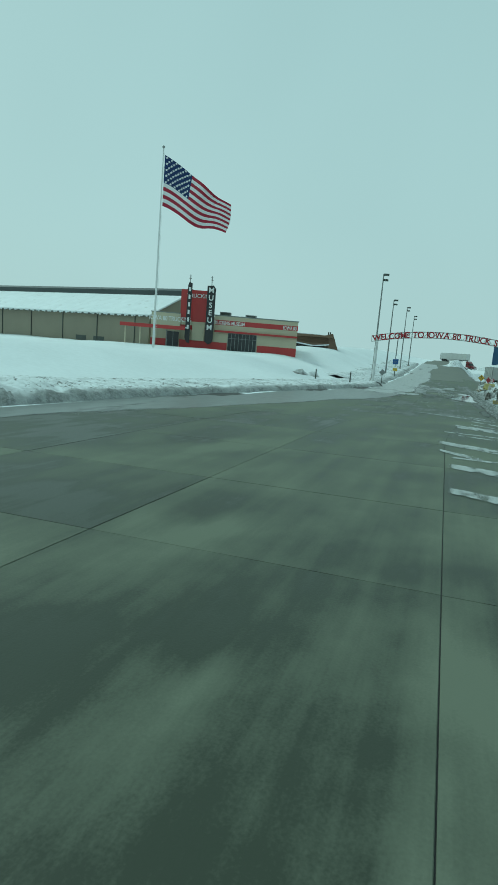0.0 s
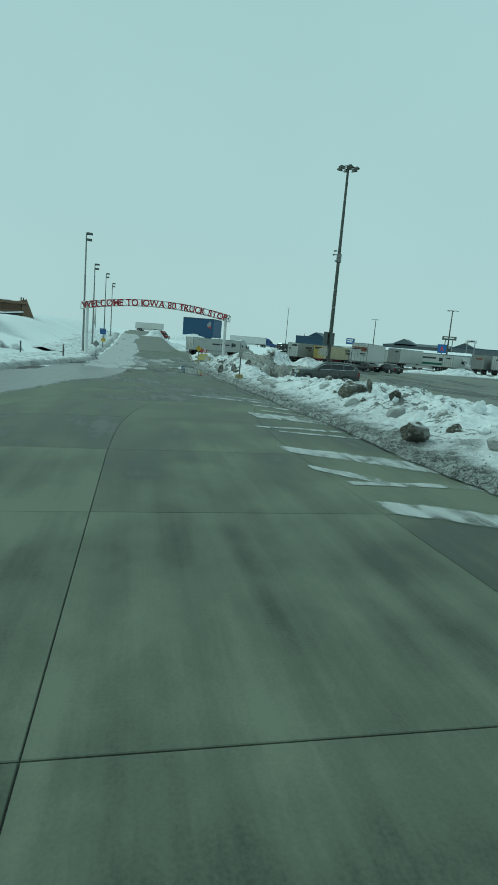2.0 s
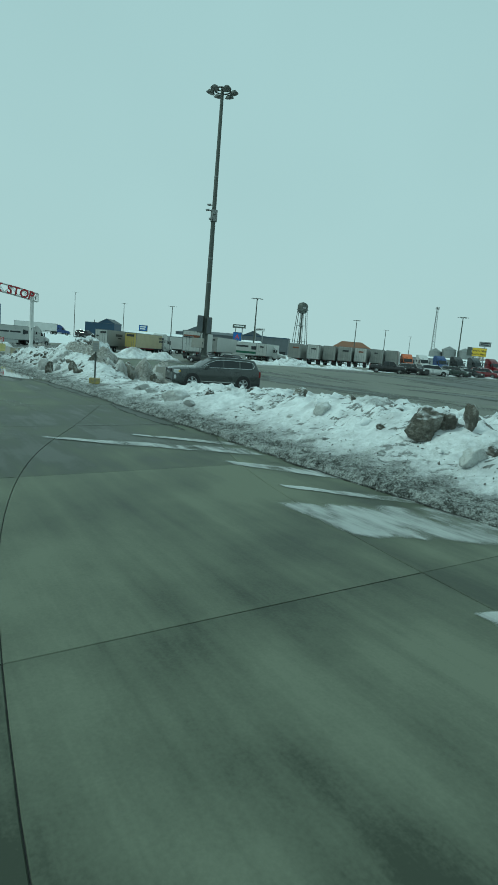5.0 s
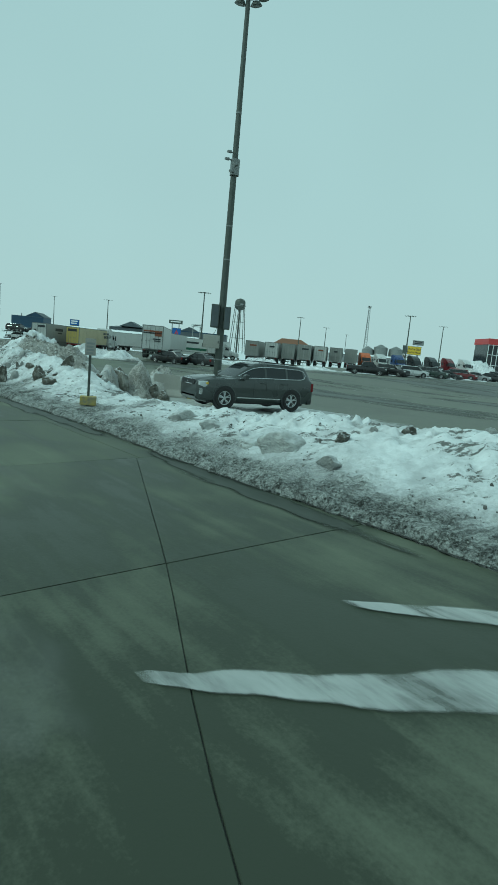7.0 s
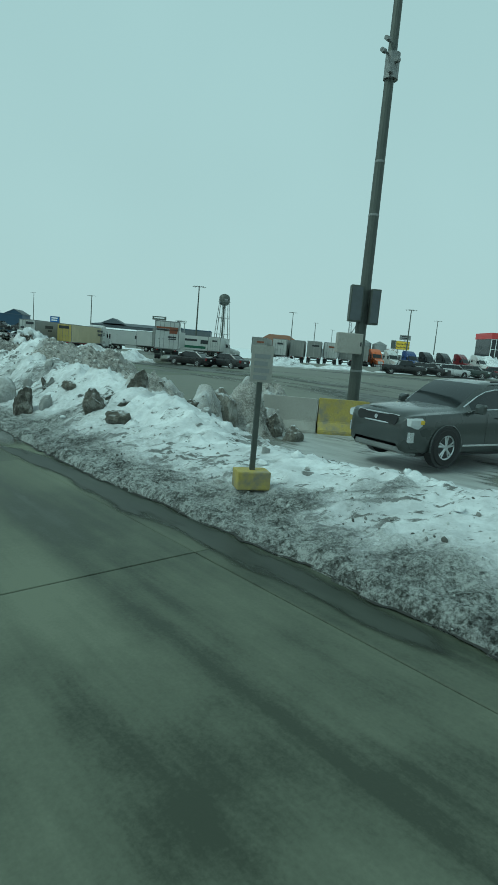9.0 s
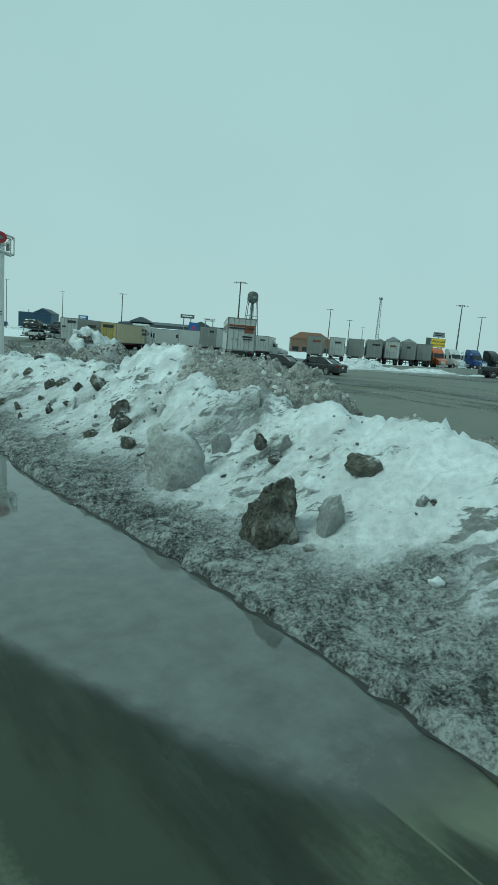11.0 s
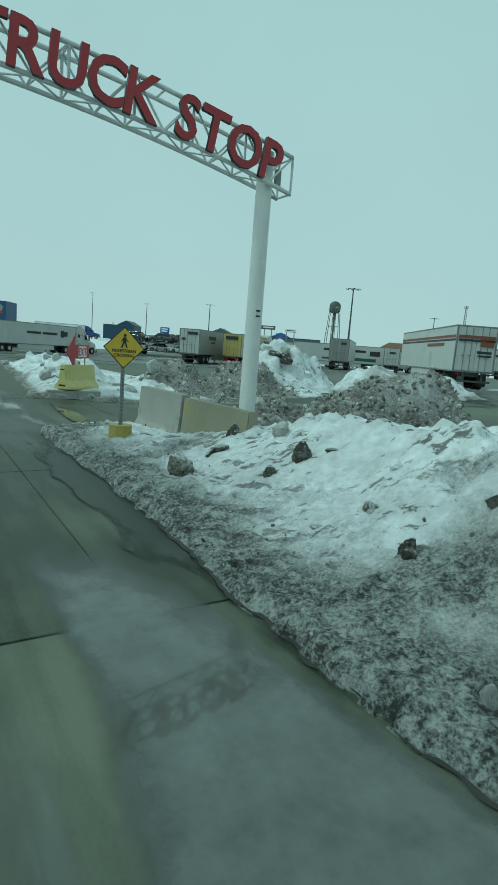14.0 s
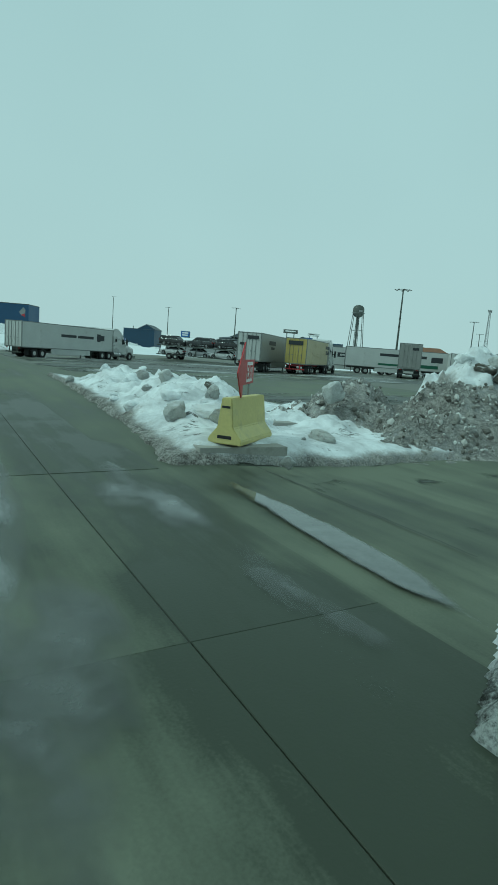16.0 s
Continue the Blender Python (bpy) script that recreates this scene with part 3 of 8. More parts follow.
def fbm(u, v, scale, octaves=4, seed=0.0):
    return noise.fractal(Vector((u * scale, v * scale, seed)), 0.9, 2.1, octaves)


CREST = [(-30, 0.5), (5, 0.6), (16, 0.62), (24, 0.85), (29, 0.78), (34, 0.66), (37, 0.46), (41, 0.44), (43.5, 0.78), (46, 1.1), (50, 1.2), (52.5, 1.22), (56, 1.15), (62, 1.22), (63.5, 1.0), (65.5, 0.72), (67.5, 0.42), (70, 0.22), (71.6, 0.05), (72.4, -0.15)]
BACK = [(-30, 9.5), (20, 8.8), (28, 9.0), (34, 8.0), (37, 6.7), (40.5, 6.2), (42, 6.2), (45, 7.0), (50, 7.2), (58, 8.2), (64, 8.2), (67.5, 6.2), (71.6, 4.6), (74, 4.0)]


def clods(u, v, scale, seed=0.0):
    """Rounded clods packed side by side: 0 in the gaps, up to about 1 on top."""
    d = noise.voronoi(Vector((u * scale, v * scale, seed)))[0]
    return max(0.0, min(1.0, 1.6 * (d[1] - d[0]))) * (0.45 + 0.55 * noise.cell(Vector((u * scale * 0.9, v * scale * 0.9, seed))))


def bank_edge(u):
    return 2.38 + 0.28 * ss(50, 57, u) + 0.12 * ss(66, 70, u) + 0.07 * math.sin(u * 0.7) + 0.08 * noise.noise(Vector((u * 1.3, 2, 0))) + 0.05 * noise.noise(Vector((u * 5, 7, 0)))


def bank(u, v):
    w, back = v - bank_edge(u), table(BACK, u)
    w = min(w, (70.0 + 0.62 * (v - 3.1) - u + 0.12 * noise.noise(Vector((v * 2.5, 3, 0)))) * 0.85)
    if w < 0 or v > back + 1.2:
        return -0.12
    h = table(CREST, u) * (1 + 0.16 * fbm(u, 0, 0.35, 3, 11))
    skirt = 0.03 + 0.09 * ss(0, 0.12, w) + 0.13 * ss(0.1, 1.2, w)
    skirt *= 1 - 0.75 * ss(69, 72, u)
    rise = ss(0.7, 2.7, w) * (1 - ss(back - bank_edge(u) - 2.6, back - bank_edge(u) + 0.2, w))
    skirt *= 1 - ss(back - 1.0, back, v)
    lump = 0.20 * fbm(u, v, 0.55, 4, 1.0) + 0.10 * abs(fbm(u, v, 1.7, 4, 5.0)) + 0.05 * fbm(u, v, 4.5, 3, 9)
    ridge = 1 - abs(fbm(u, v, 0.9, 4, 25))
    lump += 0.17 * (ridge ** 3 - 0.35) * ss(1.2, 2.4, w)
    z = skirt + max(0.0, h - 0.25) * rise + lump * (0.25 + 0.75 * rise) * (0.4 + 0.6 * min(1, h))
    slush = 1 - ss(0.9, 1.9, w)
    z += slush * ss(0.0, 0.08, w) * (0.065 * clods(u + 0.1 * fbm(u, v, 4, 2, 3), v, 7.0, 2) + 0.035 * fbm(u, v, 8.0, 3, 13))
    rough = (0.25 + 0.75 * ss(-0.1, 0.35, fbm(u, v, 0.5, 3, 15))) * ss(0.9, 2.0, w)
    z += rough * (0.15 * clods(u + 0.2 * fbm(u, v, 2, 2, 4), v + 0.2 * fbm(u, v, 2, 2, 6), 3.2, 7) + 0.07 * clods(u, v, 7.5, 8) - 0.05)
    slab_like = noise.voronoi(Vector((u * 1.1 + 0.3 * fbm(u, v, 1.5, 2, 41), v * 1.5, 3.0)))[0]
    z += rough * 0.09 * (ss(0.05, 0.30, slab_like[1] - slab_like[0]) - 0.55) * noise.cell(Vector((u * 1.1, v * 1.5, 3.0)))
    z += 0.03 * fbm(u, v, 6.0, 4, 17)
    return z - 0.16 * ss(back - 0.2, back + 1.0, v)


def bank_soil(u, v, h):
    """1 in the slush at the foot, fading to clean snow, with soiled patches above."""
    w = v - bank_edge(u) + 0.35 * fbm(u, v, 0.7, 3, 21)
    wide = table([(-30, 0.55), (40, 0.6), (48, 0.6), (60, 0.6), (66, 0.6), (72, 0.5)], u)
    foot = 0.62 * (1 - ss(wide - 0.6, wide + 0.5, w)) + (0.34 - 0.10 * ss(62, 66, u)) * (1 - ss(wide - 0.2, wide + 2.0, w))
    spots = 0.42 * ss(0.2, 0.8, fbm(u, v, 0.6, 4, 31)) + 0.4 * ss(0.25, 0.6, fbm(u * 2.2, v * 0.7, 1.6, 3, 35)) * ss(0.2, 0.5, fbm(u, v, 0.35, 2, 36))
    return foot + spots + 0.14 + 0.07 * ss(42, 50, u)


bank_u = [-24 + 0.16 * i for i in range(200)] + [8.0 + 0.055 * i for i in range(1192)]
bank_v = [2.0 + 0.05 * i for i in range(72)] + [5.6 + 0.09 * i for i in range(63)]
heightfield("snow_bank", 0, 0, 0, 0, 0.1, bank, bank_soil, BANK, "ploughed snow bank with grey slush along the road edge", "snow bank", "stuff", bank_u, bank_v)


def bank_shadow_gap():
    """A dark ribbon along the slush edge, standing in for the shadow of its undercut."""
    verts, faces = [], []
    for i in range(1500):
        u = 8 + 0.04 * i
        e = bank_edge(u)
        k = ss(-0.3, 0.3, noise.noise(Vector((u * 1.1, 4, 0))) + 0.25)
        a = -0.02 + k * (0.03 + 0.03 * abs(noise.noise(Vector((u * 6, 1, 0)))))
        for v in (e - a, e + 0.06):
            x, y = xy(u, v)
            verts.append((x, y, ground(x, y) + 0.024))
        if i:
            faces.append((2 * i - 2, 2 * i - 1, 2 * i + 1, 2 * i))
    me = bpy.data.meshes.new("undercut_shade")
    me.from_pydata(verts, [], faces)
    me.materials.append(JOINT)
    tagged(new("undercut_shade", me), "dark ribbon standing in for the shadow under the slush edge", "meltwater", kind="stuff")


bank_shadow_gap()


def mounds(blobs, lump, seed, cap=None):
    """blobs: u, v, half length, half width, turn in degrees, height; cap(u) rounds the tops off at a height."""
    def height(u, v):
        best, near = -0.15, 0.0
        for bu, bv, ru, rv, turn, h in blobs:
            c, s = math.cos(radians(turn)), math.sin(radians(turn))
            du, dv = u - bu, v - bv
            a, b = (du * c + dv * s) / ru, (-du * s + dv * c) / rv
            r = math.sqrt(a * a + b * b) + 0.26 * fbm(u, v, 0.7, 4, seed)
            k = h * (1 - ss(0.0, 1.0, r)) - (0.15 if r >= 1 else 0.0)
            best, near = max(best, k), max(near, 1 - ss(0.5, 1.05, r))
        if cap:
            best = cap(u) * math.tanh(best / (0.55 * cap(u)))
        return best + lump * near * (fbm(u, v, 0.8, 4, seed + 2) * 0.6 + 0.5 * abs(fbm(u, v, 2.4, 4, seed + 4)) + 0.55 * clods(u, v, 3.4, seed) + 0.3 * clods(u, v, 7.0, seed + 1) - 0.3)
    return height


def mixed(clean, seed, scale=0.6):
    def soil(u, v, h):
        d = 0.45 + 0.5 * fbm(u, v, scale, 4, seed) - clean
        return max(0.0, min(1.0, d)) + 0.4 * (1 - ss(0.04, 0.2, h))
    return soil


near_heap = mounds([(69.6, 8.0, 2.4, 1.6, 80, 0.9), (69.0, 10.0, 2.4, 1.9, 110, 1.3), (68.0, 11.3, 1.9, 1.6, 110, 1.3)], 0.42, 40)
heightfield("snow_pile", 57, 73, 5.6, 19, 0.12, near_heap, mixed(-0.45, 41), PILE, "tall pile of dirty crumbled snow at the lot entrance", "snow pile")
brown_mounds = mounds([(52.4, 6.0, 3.2, 2.0, 8, 2.3), (54.8, 6.7, 2.8, 2.0, 20, 2.3), (51.0, 6.4, 2.4, 2.0, 0, 2.3)], 0.34, 140, lambda u: 1.36 + 0.36 * ss(49.8, 52.6, u))


def brown_heap(u, v):
    """The heap ends in a face that the loader has cut."""
    return brown_mounds(u, v) - 1.8 * (1 - ss(49.5, 49.95, u + 0.2 * fbm(u, v, 1.5, 3, 145)))


def brown_soil(u, v, h):
    """White snow pushed up on the road side, pale brown crumbs behind it."""
    d = v - 4.55 - 0.42 * (u - 50.5) + 0.5 * fbm(u, v, 0.9, 3, 146)
    return -0.1 + 1.0 * ss(-0.35, 0.35, d) + 0.25 * fbm(u, v, 0.7, 4, 141)


heightfield("snow_pile", 48.8, 58.5, 3.6, 9.6, 0.07, brown_heap, brown_soil, PILE_PALE, "heap of pale brown-grey crumbled snow, cut off at one end", "snow pile")
crest_mounds = mounds([(45.6, 5.4, 1.2, 1.0, 20, 1.75), (46.5, 5.5, 1.0, 0.8, 10, 1.25), (47.9, 5.9, 1.9, 0.8, 15, 1.0), (44.4, 5.9, 0.7, 0.6, 0, 1.2), (44.6, 7.1, 1.0, 0.8, 30, 0.9), (45.3, 8.5, 1.4, 1.0, 60, 0.8), (44.6, 10.0, 1.6, 0.7, 80, 0.4)], 0.34, 150, lambda u: 1.22)
heightfield("snow_pile", 42.8, 50.2, 4.0, 12.2, 0.05, crest_mounds, mixed(-0.3, 151, 1.2), PILE_PALE, "crumbled snow thrown up in heaps behind the bank", "snow pile")
island_heap = mounds([(81.0, 5.9, 4.4, 1.9, 10, 0.85), (86.5, 6.4, 4.6, 2.0, 6, 0.75), (79.5, 9.0, 3.0, 2.4, 90, 0.35)], 0.26, 50)


def island_rim(u, v):
    return min(u - 75.9, v - 3.62 - 0.075 * max(0.0, u - 76.4), 93 - u, 10.5 - v) + 0.14 * fbm(u, v, 1.5, 3, 55)


def island(u, v):
    d = island_rim(u, v)
    if d < 0:
        return -0.2
    return 0.13 * ss(0, 0.1, d) + 0.08 * ss(0.1, 1.2, d) + 0.03 * fbm(u, v, 1.6, 4, 56) * ss(0.1, 0.6, d) + max(0.0, island_heap(u, v))


heightfield("snow_pile", 75, 93.5, 3.0, 11, 0.08, island, lambda u, v, h: 0.75 * (1 - ss(0.05, 0.45, island_rim(u, v))) + 0.35 * ss(0.3, 0.9, fbm(u, v, 0.7, 4, 57)) + 0.45 * (1 - ss(3.9, 5.0, v)), PILE, "white snow heaped on the traffic island", "snow pile")
far_heap = mounds([(78.9, 9.4, 2.2, 2.3, 90, 1.15), (78.2, 12.0, 2.6, 2.3, 90, 1.2), (79.8, 14.9, 2.8, 2.6, 90, 2.05), (77.5, 11.0, 2.6, 4.2, 0, 0.5)], 0.40, 60)
heightfield("snow_pile", 73, 85, 6.2, 19.0, 0.12, far_heap, lambda u, v, h: 0.85 - 0.9 * ss(12.8, 14.2, v + 0.7 * fbm(u, v, 0.7, 3, 61)), PILE, "ridge of grey crumbled snow with a white peak", "snow pile")
heightfield("snow_pile", 69, 83, 14.5, 32, 0.16, mounds([(78.0, 19.2, 3.0, 2.4, 70, 1.35), (76.6, 21.8, 2.6, 1.8, 65, 0.9)], 0.34, 70), mixed(0.2, 71), PILE, "crumbled white snow berm across the lot", "snow pile")
heightfield("snow_berm", 60, 84, 28, 72, 0.25, mounds([(80.5, 36, 4.5, 1.4, 104, 0.5), (80.6, 42.4, 4.6, 1.6, 108, 1.05), (77.0, 48, 4, 1.3, 112, 0.5), (71.5, 52.5, 5.5, 1.2, 112, 0.35), (67, 63, 6, 1.2, 112, 0.35)], 0.2, 80), mixed(0.5, 81), PILE, "low white snow berm before the parked trailers", "snow berm")
heightfield("snow_pile", 84, 124, 106, 150, 0.7, mounds([(112, 122, 9, 6, 45, 3.4), (103, 131, 10, 6, 45, 3.8), (95, 140, 9, 6, 45, 3.0)], 0.5, 90), mixed(0.5, 91), PILE, "large white snow pile beyond the parked cars", "snow pile")
heightfield("snow_pile", 300, 354, 2, 52, 1.2, mounds([(327, 26.6, 20, 16, 0, 5.0), (318, 40, 12, 10, 0, 3.5)], 0.8, 190), mixed(0.55, 191), PILE, "far white snow mound before the blue building", "snow pile")
heightfield("snow_pile", 352, 404, 72, 122, 1.2, mounds([(380, 98, 20, 16, 30, 5.5), (372, 110, 14, 10, 30, 4.0)], 0.8, 195), mixed(0.55, 196), PILE, "far white snow mound before the service building", "snow pile")
heightfield("snow_pile", 158, 186, -4, 16, 0.5, mounds([(170, 2, 6, 3, 20, 1.8), (176, 8, 6, 3, 60, 1.6), (165, 10, 4, 3, 60, 1.0)], 0.4, 95), mixed(0.45, 96), PILE, "snow pile beside the far lane", "snow pile")


def left_bank(u, v):
    d = table(LEFT, u) - v + 0.25 * fbm(u, v, 0.5, 3, 100)
    if d < 0:
        return -0.1
    big = 0.35 * ss(3, 12, u) * (1 - ss(12, 22, u)) * (1 - ss(3.0, 5.0, d))
    h = 0.20 * ss(0, 0.25, d) + 0.10 * ss(0.3, 1.6, d) + big * ss(0.3, 1.6, d)
    z = h + ss(0, 0.3, d) * ((0.05 + 0.3 * big) * fbm(u, v, 1.1, 4, 101) + 0.08 * abs(fbm(u, v, 3.0, 3, 102)) + 0.09 * clods(u, v, 3.5, 105) * (1 - ss(0.8, 1.8, d)))
    return z - 0.5 * ss(3.5, 6.0, d)


heightfield("snow_bank", -12, 68, -17.5, -5.6, 0.16, left_bank, lambda u, v, h: 0.7 * (1 - ss(0.3, 1.1, table(LEFT, u) - v + 0.3 * fbm(u, v, 1.0, 3, 103))) + 0.3 * ss(0.3, 0.9, fbm(u, v, 0.9, 4, 104)), BANK, "low ploughed snow bank with a slushy foot along the lawn", "snow bank")


def verge(u, v):
    d = table(LEFT, u) - v + 0.5 * fbm(u, v, 0.35, 4, 110)
    if d < 0:
        return -0.1
    h = 0.22 * ss(0, 0.6, d) + 0.5 * ss(0.5, 3, d) * (0.5 + 0.5 * fbm(u, v, 0.12, 2, 111))
    return h + 0.25 * fbm(u, v, 0.5, 4, 112) - 0.9 * ss(4.5, 8, d)


heightfield("snow_bank", 66, 165, -16, -5.5, 0.3, verge, lambda u, v, h: 0.6 * (1 - ss(0.5, 2.0, table(LEFT, u) - v)) + 0.5 * ss(0.0, 0.7, fbm(u, v, 0.5, 4, 114)), BANK, "uneven dirty snow along the verge with lamp posts", "snow bank")


# a dug-out hollow with bare turf and a small heap on the lawn
heightfield("snow_heap", 57, 66, -16.5, -8.0, 0.12, mounds([(59.2, -14.6, 1.3, 0.9, 20, 0.55), (60.3, -13.6, 0.9, 0.7, 50, 0.4)], 0.35, 160), mixed(0.1, 161), PILE, "small heap of crumbled snow on the lawn", "snow heap")


# thin ice, salt streaks and meltwater on the paving
def patch(name, u0, u1, v0, v1, material, label, category, cut=0.0, scale=(0.5, 0.5), seed=0.0, step=0.15, lift=0.02, skew=0.0, shape=None):
    """A thin sheet over part of the paving; its "cover" value rises above 0 where the layer lies."""
    nu, nv = max(4, int((u1 - u0) / step)), max(4, int((v1 - v0) / step))
    verts, cover, faces = [], [], []
    fu = min(5.0, 0.22 * (u1 - u0)) if u1 - u0 > 1.2 else (u1 - u0) / 3.0
    fv = min(2.5, 0.12 * (v1 - v0)) if v1 - v0 > 5.0 else 0.4
    for i in range(nu + 1):
        for j in range(nv + 1):
            u, v = u0 + (u1 - u0) * i / nu, v0 + (v1 - v0) * j / nv
            a = min(1, (u - u0) / fu, (u1 - u) / fu)
            b = min(1, (v - v0) / fv, (v1 - v) / fv)
            k = min(a, b) - 1 + 0.9 * fbm(u * scale[0], v * scale[1], 1.0, 4, seed) + (shape(u, v) if shape else 0.0) - cut
            if min(i, j, nu - i, nv - j) == 0:
                k = -2.0
            x, y = xy(u + skew * (v - v0), v)
            verts.append((x, y, ground(x, y) + lift))
            cover.append(k)
    for i in range(nu):
        for j in range(nv):
            q = (i * (nv + 1) + j, i * (nv + 1) + j + 1, (i + 1) * (nv + 1) + j + 1, (i + 1) * (nv + 1) + j)
            if max(cover[k] for k in q) > -0.6:
                faces.append(q[::-1])
    me = bpy.data.meshes.new(name)
    me.from_pydata(verts, [], faces)
    me.materials.append(material)
    me.attributes.new("cover", "FLOAT", "POINT").data.foreach_set("value", cover)
    return tagged(new(name, me), label, category, kind="stuff")


def ice_tongue(u, v0, v1, slope, w0, w1, seed, cover=0.75):
    """Frozen run-off from the bank: it starts at a joint and widens towards the slush."""
    nu, nv = 14, max(8, int((v1 - v0) / 0.07))
    verts, cov, faces = [], [], []
    for j in range(nv + 1):
        k = j / nv
        v, half = v0 + (v1 - v0) * k, (w0 + (w1 - w0) * k ** 0.7) / 2
        for i in range(nu + 1):
            q = 2 * i / nu - 1
            uu = u + slope * (v - v0) - half + half * 1.3 * q + 0.10 * fbm(v, u, 1.2, 3, seed)
            x, y = xy(uu, v)
            verts.append((x, y, ground(x, y) + 0.0175))
            cov.append(min(cover, 2.4 * (1 - abs(q)), 0.15 + 9 * k) - 0.55 * max(0.0, fbm(uu * 0.9, v * 2.0, 1.6, 4, seed + 3)) - 0.3 * k - 0.1)
    for j in range(nv):
        for i in range(nu):
            a = j * (nu + 1) + i
            faces.append((a, a + 1, a + nu + 2, a + nu + 1))
    me = bpy.data.meshes.new("ice_strip")
    me.from_pydata(verts, [], faces)
    me.materials.append(SALT)
    me.attributes.new("cover", "FLOAT", "POINT").data.foreach_set("value", cov)
    tagged(new("ice_strip", me), "thin white salty ice strip lying across the paving", "ice", kind="stuff")


for i, row in enumerate(((28.6, -1.15, 2.2, -0.6, 0.10, 0.75), (28.7, 0.6, 2.3, -0.8, 0.1, 0.5), (25.7, 1.2, 2.4, -1.1, 0.3, 0.7), (23.9, 1.1, 2.4, -1.0, 0.15, 0.4), (22.95, 0.5, 2.4, -0.45, 1.2, 1.6), (19.85, 0.1, 2.3, -0.2, 0.2, 0.35), (19.0, 0.5, 2.4, -0.3, 0.15, 0.3), (16.9, 0.0, 2.4, -0.6, 0.6, 1.1), (14.9, 0.05, 1.0, -0.9, 0.3, 0.6), (13.7, 0.3, 2.4, -0.05, 0.2, 0.3), (12.6, 0.25, 2.4, -0.4, 0.5, 0.9), (9.8, 0.25, 2.4, -0.3, 0.4, 0.7))):
    ice_tongue(*row, 300 + 5 * i)
for i, (u, v, a, b) in enumerate(((28.8, -2.9, 1.1, 0.5), (31.2, -2.6, 2.0, 0.6), (33.9, -0.6, 2.0, 0.6), (29.2, -1.9, 1.5, 0.6), (36.5, -3.4, 3.0, 0.9), (39.5, -1.3, 2.6, 0.8), (71.5, -1.6, 2.6, 0.5), (74.0, -0.4, 2.4, 0.5), (75.5, 1.2, 2.6, 0.45))):
    patch("frost_bloom", u - a, u + a, v - b, v + b, BLOOM, "pale dried salt bloom on the damp paving", "salt stain", -0.55, (0.5, 1.3), 70 + i, 0.07, 0.0155, 0.1)
patch("ice_sheet", 46, 84, -7.4, -1.4, SALT, "streaky thin ice and slush on the road margin", "ice", -0.35, (0.12, 0.55), 17, 0.14, 0.018, 0.0, lambda u, v: 0.35 - 0.55 * ss(-5.2, -1.8, v) + 0.25 * ss(52, 60, u))
patch("ice_sheet", 56, 175, -7.8, 0.2, SALT, "streaky thin ice and slush over the far lane", "ice", -0.45, (0.06, 0.5), 23, 0.25, 0.02, 0.0, lambda u, v: 0.45 - 1.5 * ss(-4.0, -1.9, v + 0.5 * math.sin(u * 0.11)))
patch("ice_sheet", 6, 62, -13.2, -3.2, GLAZE, "grey wet ice along the lawn side of the road", "ice", -0.62, (0.06, 0.4), 24, 0.2, 0.016, 0.0, lambda u, v: 0.45 - 1.6 * ss(-1.0, 1.0, v - table([(10, -10.2), (17, -9.2), (27, -6.9), (40, -3.8), (50, -3.0), (62, -2.5)], u)))
patch("meltwater", 26, 46, 1.75, 2.7, WETC, "dark wet strip along the foot of the snow bank", "puddle", -0.28, (0.25, 0.8), 27, 0.1, 0.015)
patch("meltwater", 43, 67, -0.9, 2.75, PUDDLE, "shallow meltwater along the snow bank", "puddle", -0.75, (0.12, 0.35), 33, 0.1, 0.019, 0.0, lambda u, v: 0.3 - 2.0 * (1 - ss(43, 48.5, u + 1.2 * v)) - 1.6 * ss(1.5, 0.5, v + 0.25 * math.sin(u * 0.8)) - 1.3 * ss(61, 66, u + 0.8 * v))
patch("meltwater", 70.3, 75.8, 3.45, 4.45, PUDDLE, "puddle of meltwater at the driveway mouth", "puddle", -0.5, (0.35, 0.9), 41, 0.05, 0.022, 0.0, lambda u, v: 0.4 - 3.8 * abs(v - 3.95 - 0.06 * (u - 73)) - 0.35 * ss(73.5, 75.5, u))
patch("meltwater", 68, 80, -1.2, 3.4, PUDDLE, "shallow puddles by the traffic island", "puddle", 0.12, (0.22, 0.75), 44, 0.08, 0.021)
patch("meltwater", 40, 92, -6.0, 3.3, WETC, "dark wet streaks on the road", "puddle", 0.06, (0.12, 0.55), 48, 0.16, 0.0125, 0.0, lambda u, v: -1.2 * ss(55, 61, u))
patch("meltwater", 71, 92, 3.4, 24, WETC, "wet tyre streaks on the driveway", "puddle", -0.15, (0.7, 0.12), 50, 0.16, 0.016)
# Part ice; its pale colour also paints in the sky mirrored on wet paving.
patch("ice_sheet", 54, 81, -4.0, 1.5, GLAZE, "pale icy film by the arch, lightened to stand in for reflected sky", "ice", -0.45, (0.12, 0.6), 66, 0.12, 0.018)
patch("ice_sheet", 35, 46, 6.0, 12.5, SALT, "trodden snow and slush round the parked vehicle", "ice", -0.75, (0.5, 0.5), 67, 0.12, 0.02)
# A darker film on the paving beneath the parked vehicle.
patch("meltwater", 37, 43, 6.4, 10.8, WETC, "dark patch of paving under the parked vehicle", "puddle", -0.3, (0.4, 0.6), 68, 0.12, 0.016)
patch("meltwater", 58, 71.5, 1.9, 3.0, WETC, "wet margin of the slush", "puddle", -0.25, (0.3, 0.9), 46, 0.08, 0.016)
